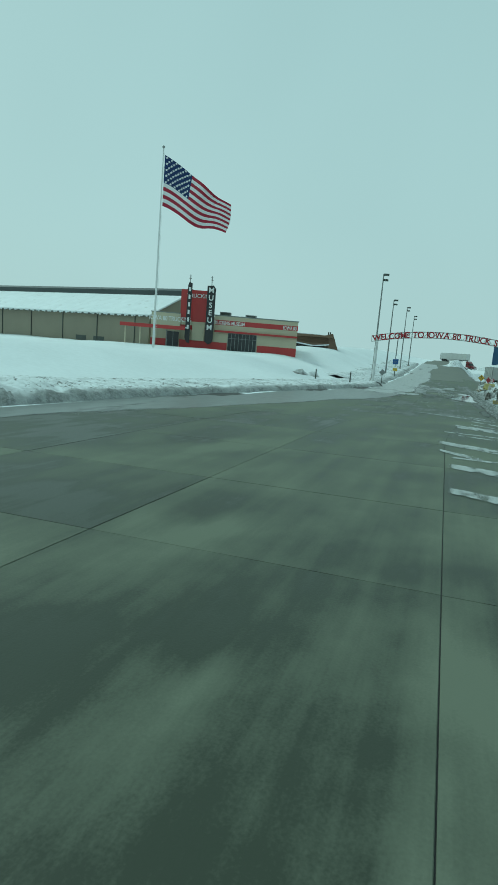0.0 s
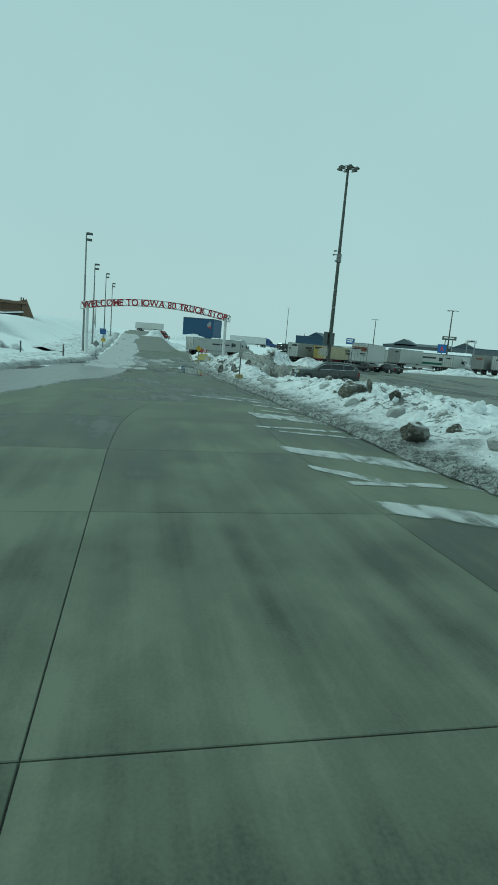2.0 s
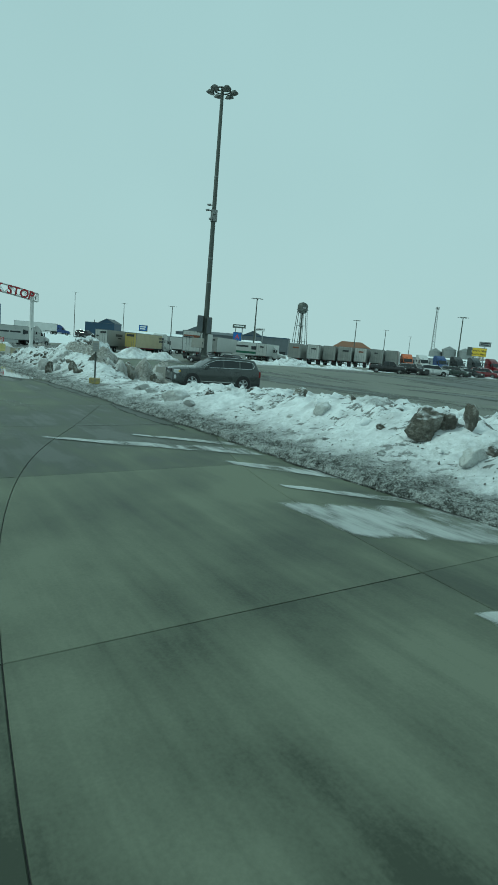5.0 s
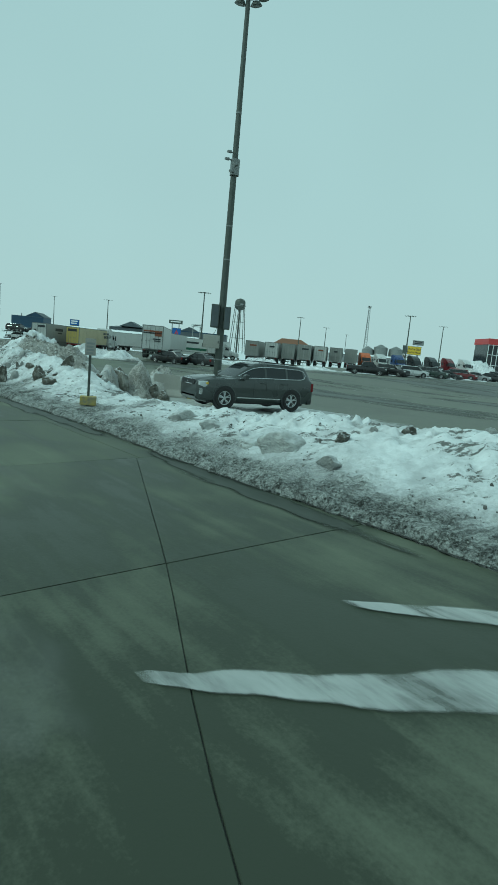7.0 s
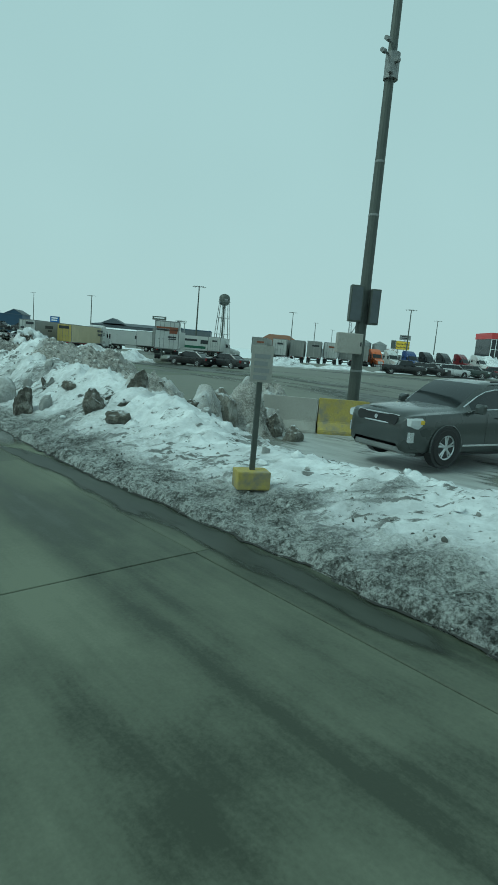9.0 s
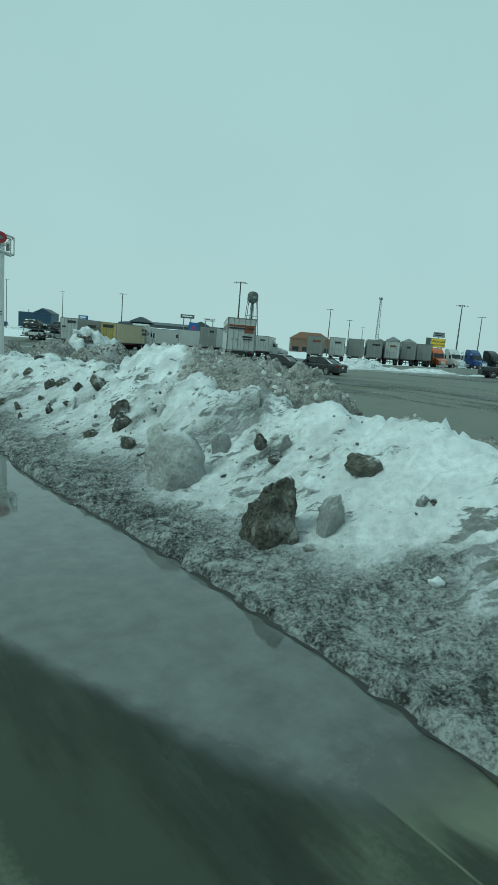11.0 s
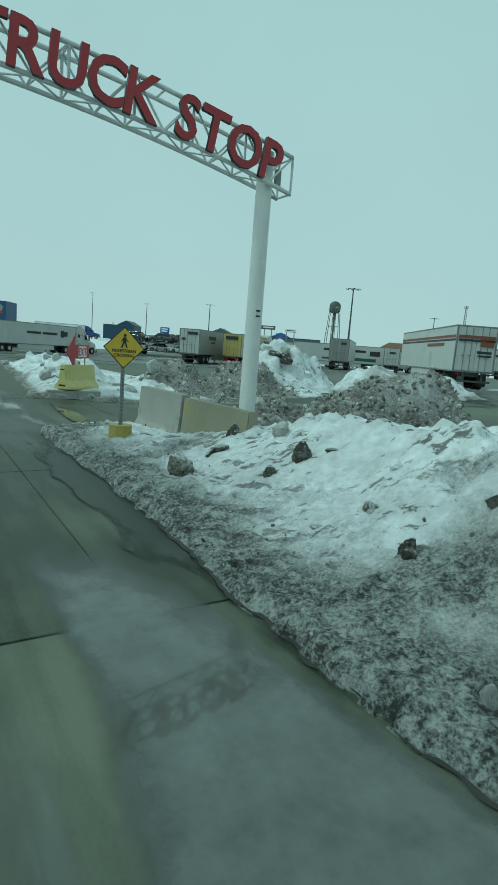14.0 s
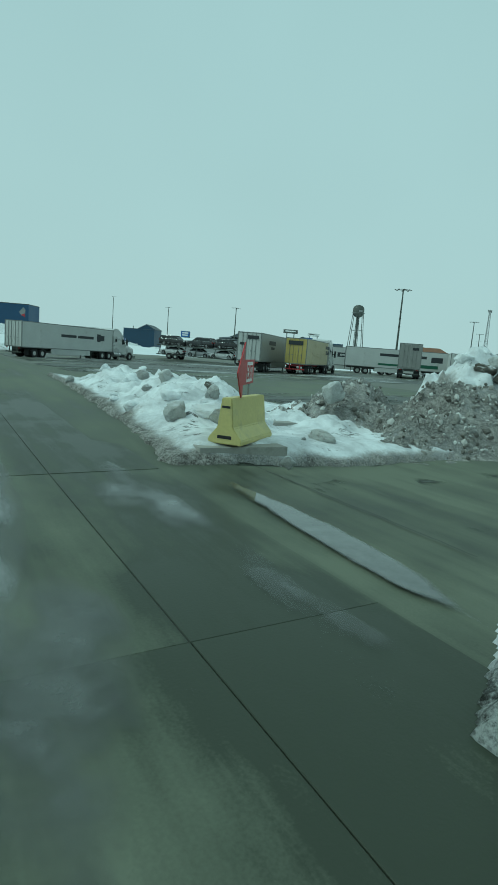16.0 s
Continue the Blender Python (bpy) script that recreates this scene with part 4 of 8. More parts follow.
patch("ice_sheet", 96, 150, 8, 46, SALT, "thin patchy snow left on the truck lot", "ice", -0.05, (0.22, 0.1), 51, 0.6, 0.02)
patch("meltwater", 96, 160, 6, 60, WETC, "wet patches on the truck lot", "puddle", -0.2, (0.16, 0.07), 57, 0.8, 0.016)
patch("meltwater", 10, 80, 14, 62, WETC, "dark damp streaks on the parking lot", "puddle", 0.0, (0.03, 0.16), 61, 0.6, 0.016)
patch("ice_sheet", 76.5, 82, 30, 78, SALT, "thin snow margin along the parked cars", "ice", -0.5, (0.3, 0.12), 63, 0.3, 0.02, -0.41)


# ---- the entrance arch ----
ARCH_TURN = math.degrees(math.atan2(DV.y, DV.x))


def bent(pts, r, n=8):
    """One tube bent along points that run along x."""
    bm = bmesh.new()
    rings = [[bm.verts.new((x, y + r * math.cos(k * math.tau / n), z + r * math.sin(k * math.tau / n))) for k in range(n)] for x, y, z in pts]
    for a, b in zip(rings, rings[1:]):
        for k in range(n):
            bm.faces.new((a[k], a[(k + 1) % n], b[(k + 1) % n], b[k]))
    bm.faces.new(rings[0][::-1])
    bm.faces.new(rings[-1])
    bmesh.ops.recalc_face_normals(bm, faces=bm.faces)
    return bm


def make_arch():
    ax, ay = xy(68.0, 0)
    arch = thing("entrance_arch", "white steel truss arch with red raised letters over the road", "arch", pose(ax, ay, 0, 0, 0, ARCH_TURN))
    v0, v1, z_end, rise, tall, deep = -8.75, 6.85, 3.89, 0.86, 0.65, 0.46
    mid, half = (v0 + v1) / 2, (v1 - v0) / 2

    def foot(v):
        k = (v - mid) / half
        return z_end + rise * (1 - k * k)

    n = 30
    vs = [v0 + (v1 - v0) * i / n for i in range(n + 1)]
    for y in (0.0, deep):
        for dz in (0.0, tall):
            bm = bent([(a, y, foot(a) + dz) for a in vs], 0.042, 8)
            part("chord", bm, WHITE_P, arch, smooth=True)
    for i, v in enumerate(vs):
        z = foot(v)
        for y in (0.0, deep):
            if i % 2 == 0 or i in (0, n):
                part("upright", atube((v, y, z), (v, y, z + tall), 0.026, n=6), WHITE_P, arch)
            if i < n:
                w = vs[i + 1]
                zz = foot(w)
                ends = ((v, y, z), (w, y, zz + tall)) if i % 2 else ((v, y, z + tall), (w, y, zz))
                part("diagonal", atube(*ends, 0.02, n=6), WHITE_P, arch)
        for dz in (0.0, tall):
            part("cross_bar", atube((v, 0, z + dz), (v, deep, z + dz), 0.02, n=6), WHITE_P, arch)
        if i < n:
            w = vs[i + 1]
            part("diagonal", atube((v, 0, z) if i % 2 else (v, deep, z), (w, deep, foot(w)) if i % 2 else (w, 0, foot(w)), 0.016, n=6), WHITE_P, arch)
    for v in (-8.1, 6.4):
        x, y = xy(68.2, v)
        g = ground(x, y)
        bm = bmesh.new()
        tube(bm, (v, deep / 2, g - 0.1), (v, deep / 2, foot(v) + tall - 0.05), 0.165, 0.15, n=20)
        post = part("post", bm, WHITE_P, arch, "white painted steel post", smooth=False)
        bm = bmesh.new()
        tube(bm, (v, deep / 2, g - 0.1), (v, deep / 2, g + 0.06), 0.3, n=16)
        part("base_plate", bm, GALV, post)
        for dz in (2.55, 2.65):
            part("slot", abox(v - 0.05, v + 0.03, deep / 2 - 0.172, deep / 2 - 0.15, g + dz, g + dz + 0.03), BLACK_P, post)
    bm = abox(6.62, 6.74, 0.18, 0.26, foot(6.7) + 0.12, foot(6.7) + 0.42, 0.015)
    part("control_box", bm, GALV, arch, "small grey control box in the truss end")
    # red letters with black sides, set along the curve
    text, size = "WELCOME TO IOWA 80 TRUCK STOP", 0.72
    shapes, wide = [], []
    for ch in text:
        if ch == " ":
            shapes.append(None)
            wide.append(0.34)
            continue
        bm = letters(ch, size, 0.04, 0.022)
        xs = [v.co.x for v in bm.verts]
        moved(bm, Matrix.Translation((-(min(xs) + max(xs)) / 2, 0, 0)))
        shapes.append(bm)
        wide.append(max(xs) - min(xs) + 0.10)
    k = 15.0 / sum(wide)
    at = v0 + 0.2
    for ch, bm, w in zip(text, shapes, wide):
        c = at + w * k / 2
        at += w * k
        if bm is None:
            continue
        slope = math.degrees(math.atan2(foot(c + 0.1) - foot(c - 0.1), 0.2))
        moved(bm, pose(c, -0.14, foot(c) - 0.02, 0, -slope, 0) @ Matrix.Diagonal((0.88, 1, 0.97, 1)))
        for f in bm.faces:
            f.normal_update()
            f.material_index = 0 if f.normal.y < -0.7 else 1
        part("letter", bm, (RED_P, BLACK_P), arch, "red raised letter with black sides")


make_arch()


# ---- barriers ----
JERSEY = [(-0.29, 0.0), (-0.29, 0.09), (-0.14, 0.30), (-0.085, 0.84), (0.085, 0.84), (0.14, 0.30), (0.29, 0.09), (0.29, 0.0)]


def barrier(label, category, material, length, m, height=0.84, slots=False):
    ob = thing("jersey_barrier", label, category, m)
    out = [(a, z * height / 0.84) for a, z in JERSEY]
    bm = prism(out, -length / 2, length / 2, "y", 0.015)
    part("block", bm, material, ob)
    if slots:
        for s in (-1, 1):
            bm = abox(-0.07, 0.07, s * (length / 2) - 0.006, s * (length / 2) + 0.006, height * 0.78, height * 0.83)
            part("slot", bm, BLACK_P, ob)
            bm = abox(-0.12, 0.12, s * (length / 2) - 0.006, s * (length / 2) + 0.006, height * 0.12, height * 0.19)
            part("slot", bm, BLACK_P, ob)
    return ob


def between(ax, ay, bx, by, dz=0.0):
    """A pose half way from a to b with its y axis along them."""
    x, y = (ax + bx) / 2, (ay + by) / 2
    return pose(x, y, ground(x, y) + dz, 0, 0, math.degrees(math.atan2(by - ay, bx - ax)) - 90)


worn = barrier("weathered grey concrete barrier block half in snow", "barrier", BARRIER_C, 1.8, between(-38.15, 58.28, -36.98, 56.92), 1.0)
for yy in (-0.35, 0.55):
    hook = atube((-0.24, yy, 0.16), (-0.21, yy + 0.05, 0.30), 0.022, 0.008, 6)
    part("rebar_hook", hook, BLACK_P, worn, "bent dark steel hook")
    hook = atube((0.24, yy, 0.16), (0.21, yy + 0.05, 0.30), 0.022, 0.008, 6)
    part("rebar_hook", hook, BLACK_P, worn, "bent dark steel hook")
barrier("concrete barrier block with worn yellow paint", "barrier", WORN_C, 1.95, between(-36.93, 56.86, -35.62, 55.42), 0.95)
barrier("grey concrete barrier block before the light mast", "barrier", BARRIER_C, 1.3, between(-20.7, 40.75, -19.45, 40.6), 0.84)
barrier("concrete barrier block with yellow painted end", "barrier", YELLOW_C, 1.2, between(-19.4, 40.6, -18.2, 40.5), 0.84)
yellow = barrier("yellow plastic road barrier on the snowy island", "barrier", YELLOW_P, 1.5, between(-42.26, 63.5, -41.9, 65.0, 0.14), 0.74, True)


# ---- signs ----
def pedestrian_sign():
    px, py = -37.95, 56.25
    base = tagged(part("sign_foot", atube((0, 0, 0), (0, 0, 0.46), 0.2, 0.19, 24), YELLOW_C), "yellow painted concrete block in slush", "sign base")
    base.matrix_world = pose(px, py, -0.96, 0, 0, ARCH_TURN + 8)
    sign = thing("pedestrian_sign", "yellow diamond pedestrian crossing sign on a steel post", "road sign", pose(px, py, -0.50, 0, 0, ARCH_TURN - 4))
    bm = abox(-0.03, 0.03, -0.02, 0.02, 0.0, 1.35)
    post = part("post", bm, GALV, sign, "perforated galvanised steel post")
    for i in range(16):
        part("hole", atube((0, -0.0215, 0.06 + i * 0.06), (0, -0.023, 0.06 + i * 0.06), 0.009, n=8), BLACK_P, post)
    c, r = 1.29, 0.345
    bm = prism([(0, c - r), (r, c), (0, c + r), (-r, c)], -0.034, -0.026)
    part("black_border", bm, BLACK_P, sign)
    r2 = r - 0.022
    bm = prism([(0, c - r2), (r2, c), (0, c + r2), (-r2, c)], -0.039, -0.035)
    face = part("face", bm, SIGN_Y, sign)
    for text, z, h in (("PEDESTRIAN", c - 0.075, 0.052), ("CROSSING", c - 0.15, 0.052)):
        part("writing", moved(letters(text, h, 0.002, 0.0012), pose(0, -0.0425, z)), BLACK_P, face)
    # the walking figure as plain bars
    bm = bmesh.new()
    y0, y1 = -0.0445, -0.0405
    tube(bm, (0.005, y0, c + 0.205), (0.005, y1, c + 0.205), 0.026, n=12)
    prism([(-0.022, c + 0.09), (0.026, c + 0.09), (0.03, c + 0.17), (-0.02, c + 0.175)], y0, y1, bm=bm)
    prism([(-0.02, c + 0.10), (0.008, c + 0.10), (-0.03, c + 0.0), (-0.062, c + 0.0)], y0, y1, bm=bm)
    prism([(0.0, c + 0.10), (0.026, c + 0.10), (0.055, c + 0.0), (0.03, c + 0.0)], y0, y1, bm=bm)
    prism([(0.02, c + 0.165), (0.028, c + 0.15), (0.072, c + 0.105), (0.062, c + 0.095), (0.018, c + 0.14)], y0, y1, bm=bm)
    prism([(-0.02, c + 0.165), (-0.026, c + 0.15), (-0.062, c + 0.10), (-0.05, c + 0.095), (-0.012, c + 0.14)], y0, y1, bm=bm)
    part("symbol", bm, BLACK_P, face, "black walking symbol")
    for z in (c + 0.31, c - 0.31):
        part("bolt", atube((0, -0.043, z), (0, -0.039, z), 0.008, n=8), GALV, face)


pedestrian_sign()


def exit_sign():
    m = pose(-42.12, 64.25, -0.14, 0, 0, 89)
    ob = thing("exit_sign", "red arrow sign with white exit lettering above the barrier", "sign", m)
    for x in (-0.16, 0.6):
        part("post", abox(x - 0.022, x + 0.022, -0.015, 0.015, -0.1, 0.62), GALV, ob, "pale steel post")
    out = [(-0.83, 0.59), (-0.28, 1.08), (-0.28, 0.80), (0.83, 0.80), (0.83, 0.38), (-0.28, 0.38), (-0.28, 0.10)]
    face = part("arrow", prism(out, -0.04, -0.02), SIGN_R, ob, "red arrow-shaped panel")
    plate = part("panel", abox(0.02, 0.62, -0.0445, -0.0405, 0.42, 0.76), SIGN_W, face, "white panel with red lettering")
    part("writing", moved(letters("EXIT", 0.24, 0.002, 0.004), pose(0.32, -0.0475, 0.475) @ Matrix.Diagonal((0.85, 1, 1, 1))), SIGN_R, plate)


exit_sign()


def small_sign(x, y, z, turn, height, w, h, material, label, bars=0, foot=True):
    ob = thing("post_sign", label, "sign", pose(x, y, z, 0, 0, turn))
    part("post", abox(-0.03, 0.03, -0.02, 0.02, -0.3, height), DARK_STEEL, ob)
    panel = part("panel", abox(-w / 2, w / 2, -0.034, -0.022, height - h + 0.05, height + 0.05, 0.003), material, ob)
    for i in range(bars):
        zz = height - 0.05 - i * (h - 0.1) / max(1, bars)
        part("writing", abox(-w * 0.36, w * (0.36 - 0.1 * (i % 2)), -0.039, -0.0345, zz - 0.05, zz), GREY_BAR, panel)
    if foot:
        part("foot", abox(-0.2, 0.2, -0.14, 0.14, -0.12, 0.10, 0.02), YELLOW_C, ob, "yellow painted concrete foot")
    return ob


small_sign(-21.4, 33.72, -0.22, 12, 1.5, 0.26, 0.42, BARRIER_C, "small faded grey sign on a dark post in snow", 4)
# signs along the verge beyond the arch
small_sign(-63.3, 70.6, -0.35, ARCH_TURN, 2.5, 0.85, 0.85, SIGN_B, "blue square sign with pale print on a post", 3, False)
small_sign(-62.6, 69.9, -0.4, ARCH_TURN, 1.1, 0.7, 0.45, SIGN_Y, "small yellow sign on a post by the verge", 1, False)
ob = thing("diamond_sign", "bare grey back of a diamond road sign", "road sign", pose(-46.95, 50.35, -0.95, 0, 0, ARCH_TURN))
part("post", abox(-0.03, 0.03, -0.02, 0.02, -0.3, 1.75), DARK_STEEL, ob)
part("panel", prism([(0, 1.0), (0.38, 1.38), (0, 1.76), (-0.38, 1.38)], -0.035, -0.022), GALV, ob)
for u, v, h in ((58.5, -9.2, 1.1), (57.2, -12.5, 0.9)):
    ob = tagged(part("marker_post", abox(-0.05, 0.05, -0.05, 0.05, -0.2, h, 0.01), DARK_STEEL), "short dark marker post standing in the snow", "post")
    ob.matrix_world = stand(u, v, 20, 0.25)


# ---- light masts ----
def flood_mast(x, y, z, top, label, heads=8, radius=0.2, spread=0.85, group="light masts of the lot", detail=False, dz=0.0):
    ob = thing("light_mast", label, "light mast", pose(x, y, z), group)
    h = top - z
    part("pole", atube((0, 0, -0.3), (0, 0, h), radius, radius * 0.5, 8 if not detail else 12), DARK_STEEL, ob)
    ring = bmesh.new()
    n = 24
    for i in range(n):
        a, b = i * math.tau / n, (i + 1) * math.tau / n
        tube(ring, (spread * 0.7 * math.cos(a), spread * 0.7 * math.sin(a), h - 0.05), (spread * 0.7 * math.cos(b), spread * 0.7 * math.sin(b), h - 0.05), 0.035, n=5)
    for i in range(4):
        a = i * math.tau / 4
        tube(ring, (0, 0, h - 0.05), (spread * 0.7 * math.cos(a), spread * 0.7 * math.sin(a), h - 0.05), 0.03, n=5)
    part("ring", ring, DARK_STEEL, ob)
    for i in range(heads):
        a = i * math.tau / heads
        bm = bmesh.new()
        tube(bm, (0, 0, 0.07), (0, 0, -0.06), 0.13, 0.22, 12)
        moved(bm, Matrix.Translation((spread * math.cos(a), spread * math.sin(a), h - 0.12)) @ pose(0, 0, 0, 0, -14, math.degrees(a)))
        head = part("floodlight", bm, DARK_STEEL, ob)
        if detail:
            bm = bmesh.new()
            tube(bm, (0, 0, -0.061), (0, 0, -0.075), 0.2, 0.18, 12)
            moved(bm, Matrix.Translation((spread * math.cos(a), spread * math.sin(a), h - 0.12)) @ pose(0, 0, 0, 0, -14, math.degrees(a)))
            part("lens", bm, GALV, head)
    return ob


mast = flood_mast(-18.42, 41.3, ground(-18.42, 41.3), 13.75, "tall dark steel light mast with a ring of floodlights", 6, 0.155, 0.56, detail=True)
part("pedestal", atube((0, 0, -0.3), (0, 0, 0.75), 0.42, 0.42, 20), BARRIER_C, mast, "round concrete pedestal")
for x0, x1, z0, z1 in ((-0.40, -0.09, 2.70, 3.56), (0.09, 0.33, 2.66, 3.50)):
    cab = part("panel", abox(x0, x1, -0.30, -0.10, z0, z1, 0.015), DARK_STEEL, mast, "dark slate cabinet strapped to the pole")
    part("cabinet_door", abox(x0 + 0.03, x1 - 0.03, -0.312, -0.301, z0 + 0.04, z1 - 0.04, 0.004), STORE_W, cab)
    part("strap", abox(x0 + 0.02, x1 - 0.02, -0.10, -0.04, (z0 + z1) / 2, (z0 + z1) / 2 + 0.06), DARK_STEEL, cab)
box_c = part("cabinet", abox(-0.62, 0.0, -0.36, -0.12, 1.93, 2.42, 0.02), BARRIER_C, mast, "pale electrical cabinet")
part("latch", abox(-0.06, -0.03, -0.372, -0.359, 2.12, 2.22), BLACK_P, box_c)
part("conduit", bent([(-0.30 + 0.02 * i, -0.2, 2.42 + 0.3 * (i / 8) ** 1.6) for i in range(9)], 0.018, 6), DARK_STEEL, mast, "dark cable between the cabinets")
for zz in (1.5, 5.2, 6.4, 10.3):
    part("band", atube((0, 0, zz), (0, 0, zz + 0.05), 0.16 - 0.0055 * zz, n=12), GALV, mast)
for dz, dx in ((8.95, -0.2), (8.7, -0.28), (8.55, 0.14), (8.3, -0.05)):
    bm = bmesh.new()
    tube(bm, (dx * 0.8, -0.2, dz), (dx * 0.8 - 0.1, -0.34, dz - 0.04), 0.055, 0.05, 10)
    tube(bm, (dx * 0.4, -0.1, dz), (dx * 0.8, -0.2, dz), 0.025, n=6)
    part("camera_unit", bm, GALV, mast, "grey camera housing on the pole")
bm = bmesh.new()
tube(bm, (0.02, -0.02, 8.2), (0.02, -0.02, 8.75), 0.17, n=12)
part("collar", bm, GALV, mast)

for x, y, top, heads, sp in ((-27.4, 174.2, 15.6, 8, 1.5), (8.7, 268.2, 17.8, 8, 1.5), (35.6, 199.9, 17.0, 8, 1.6), (-84.6, 317.4, 20.5, 8, 2.0), (-165.8, 489.2, 30.3, 8, 2.4), (-244.7, 578.0, 42.8, 8, 2.6), (34.9, 366.1, 19.7, 8, 1.8), (74.8, 280.0, 20.6, 6, 1.8), (89.8, 591.2, 26.7, 6, 2.2)):
    flood_mast(x, y, ground(x, y), top, "distant light mast with a ring of floodlights", heads, 0.17 * sp, sp)


def street_lamp(u, v, top):
    x, y = xy(u, v)
    z = ground(x, y)
    ob = thing("street_lamp", "slim tapered street lamp with two box heads", "street lamp", pose(x, y, z, 0, 0, ARCH_TURN), "street lamps along the road")
    h = top - z
    part("pole", atube((0, 0, -0.2), (0, 0, h), 0.13, 0.07, 10), GALV, ob)
    part("foot", atube((0, 0, -0.3), (0, 0, 0.5), 0.3, 0.3, 14), BARRIER_C, ob)
    for dz, dx in ((-0.1, 0.35), (-0.75, 0.3)):
        bm = abox(dx - 0.3, dx + 0.32, -0.22, 0.22, h + dz - 0.12, h + dz + 0.12, 0.03)
        tube(bm, (0, 0, h + dz), (dx, 0, h + dz), 0.04, n=6)
        head = part("lamp_head", bm, DARK_STEEL, ob)
        part("lens", abox(dx - 0.2, dx + 0.22, -0.16, 0.16, h + dz - 0.135, h + dz - 0.122), LAMP_W, head)


for u, v, top in ((74.8, -9.0, 12.45), (98.3, -9.7, 11.75), (125.4, -9.5, 13.1), (145.1, -9.1, 12.9)):
    street_lamp(u, v, top)
for u, v in ((165, -14), (190, -16)):
    x, y = xy(u, v)
    ob = thing("twin_lamp", "small twin-headed lamp post far along the road", "street lamp", pose(x, y, ground(x, y), 0, 0, ARCH_TURN), "twin lamps far off")
    part("pole", atube((0, 0, 0), (0, 0, 7), 0.1, 0.07, 8), GALV, ob)
    for s in (-1, 1):
        bm = atube((0, 0, 6.6), (s * 0.8, 0, 7.0), 0.05, n=6)
        tube(bm, (s * 0.8, 0, 7.1), (s * 0.8, 0, 6.75), 0.2, 0.32, 8)
        part("lamp_head", bm, DARK_STEEL, ob)


# ---- flag ----
def frame_of_museum(lat, dep):
    return 0.566 * lat - 0.824 * dep, 0.824 * lat + 0.566 * dep


def make_flag():
    x, y = -63.66, 28.79
    z = ground(x, y)
    pole = thing("flagpole", "tall white tapered flagpole with gilded ball", "flagpole", pose(x, y, z, 0, 0, 55.5))
    h = 23.4 - z
    part("pole", atube((0, 0, -0.2), (0, 0, h), 0.15, 0.06, 14), WHITE_P, pole)
    bm = bmesh.new()
    bmesh.ops.create_icosphere(bm, subdivisions=2, radius=0.16)
    part("ball", moved(bm, Matrix.Translation((0, 0, h + 0.14))), GALV, pole, smooth=True)
    part("halyard", atube((0.26, -0.05, 1.2), (0.13, 0, h - 0.2), 0.012, n=5), WHITE_P, pole)
    flag = thing("flag", "large red, white and blue striped flag with stars, blowing", "flag", pose(x, y, z, 0, 0, 55.5))
    top, hoist, fly = h - 0.7, 5.5, 8.6

    def cloth(a, b):
        """a along the fly 0..1, b down the hoist 0..1."""
        sag = -5.0 * a ** 1.15 - 0.45 * math.sin(a * 4.0) * a
        fold = 0.75 * a * math.sin(a * 8.5 + b * 2.2) + 0.4 * a * math.sin(a * 17 + b * 4 + 1)
        shrink = 1 - 0.16 * a - 0.24 * a * a
        xx = 0.2 + fly * a * (0.92 - 0.06 * b) + 0.25 * math.sin(b * 3 + a * 6) * a
        lift = 0.35 * a * math.sin(a * 9 + 0.6)
        return Vector((xx, fold, top - hoist * b * shrink + sag + lift * b))

    def sheet(a0, a1, b0, b1, na, nb, off):
        bm = bmesh.new()
        g = [[bm.verts.new(cloth(a0 + (a1 - a0) * i / na, b0 + (b1 - b0) * j / nb) + Vector((0, off, 0))) for j in range(nb + 1)] for i in range(na + 1)]
        for i in range(na):
            for j in range(nb):
                bm.faces.new((g[i][j], g[i][j + 1], g[i + 1][j + 1], g[i + 1][j]))
        return bm

    for k in range(13):
        a0 = 0.40 if k < 7 else 0.0
        part("stripe", sheet(a0, 1.0, k / 13, (k + 1) / 13, 34, 2, 0), FLAG_R if k % 2 == 0 else FLAG_W, flag, smooth=True)
    canton = part("canton", sheet(0, 0.40, 0, 7 / 13, 16, 10, 0), FLAG_B, flag, "dark blue canton with white stars", smooth=True)
    for r in range(9):
        for c in range(6 - r % 2):
            bm = bmesh.new()
            a, b = 0.40 * (c + 0.5 + (r % 2) * 0.5) / 6, (7 / 13) * (r + 0.5) / 9
            p = cloth(a, b)
            for off in (-0.03, 0.03):
                ring = [bm.verts.new(p + Vector(((0.17 if i % 2 == 0 else 0.075) * math.sin(i * math.pi / 5), off, (0.17 if i % 2 == 0 else 0.075) * math.cos(i * math.pi / 5)))) for i in range(10)]
                bm.faces.new(ring)
            part("star", bm, FLAG_W, canton)


make_flag()


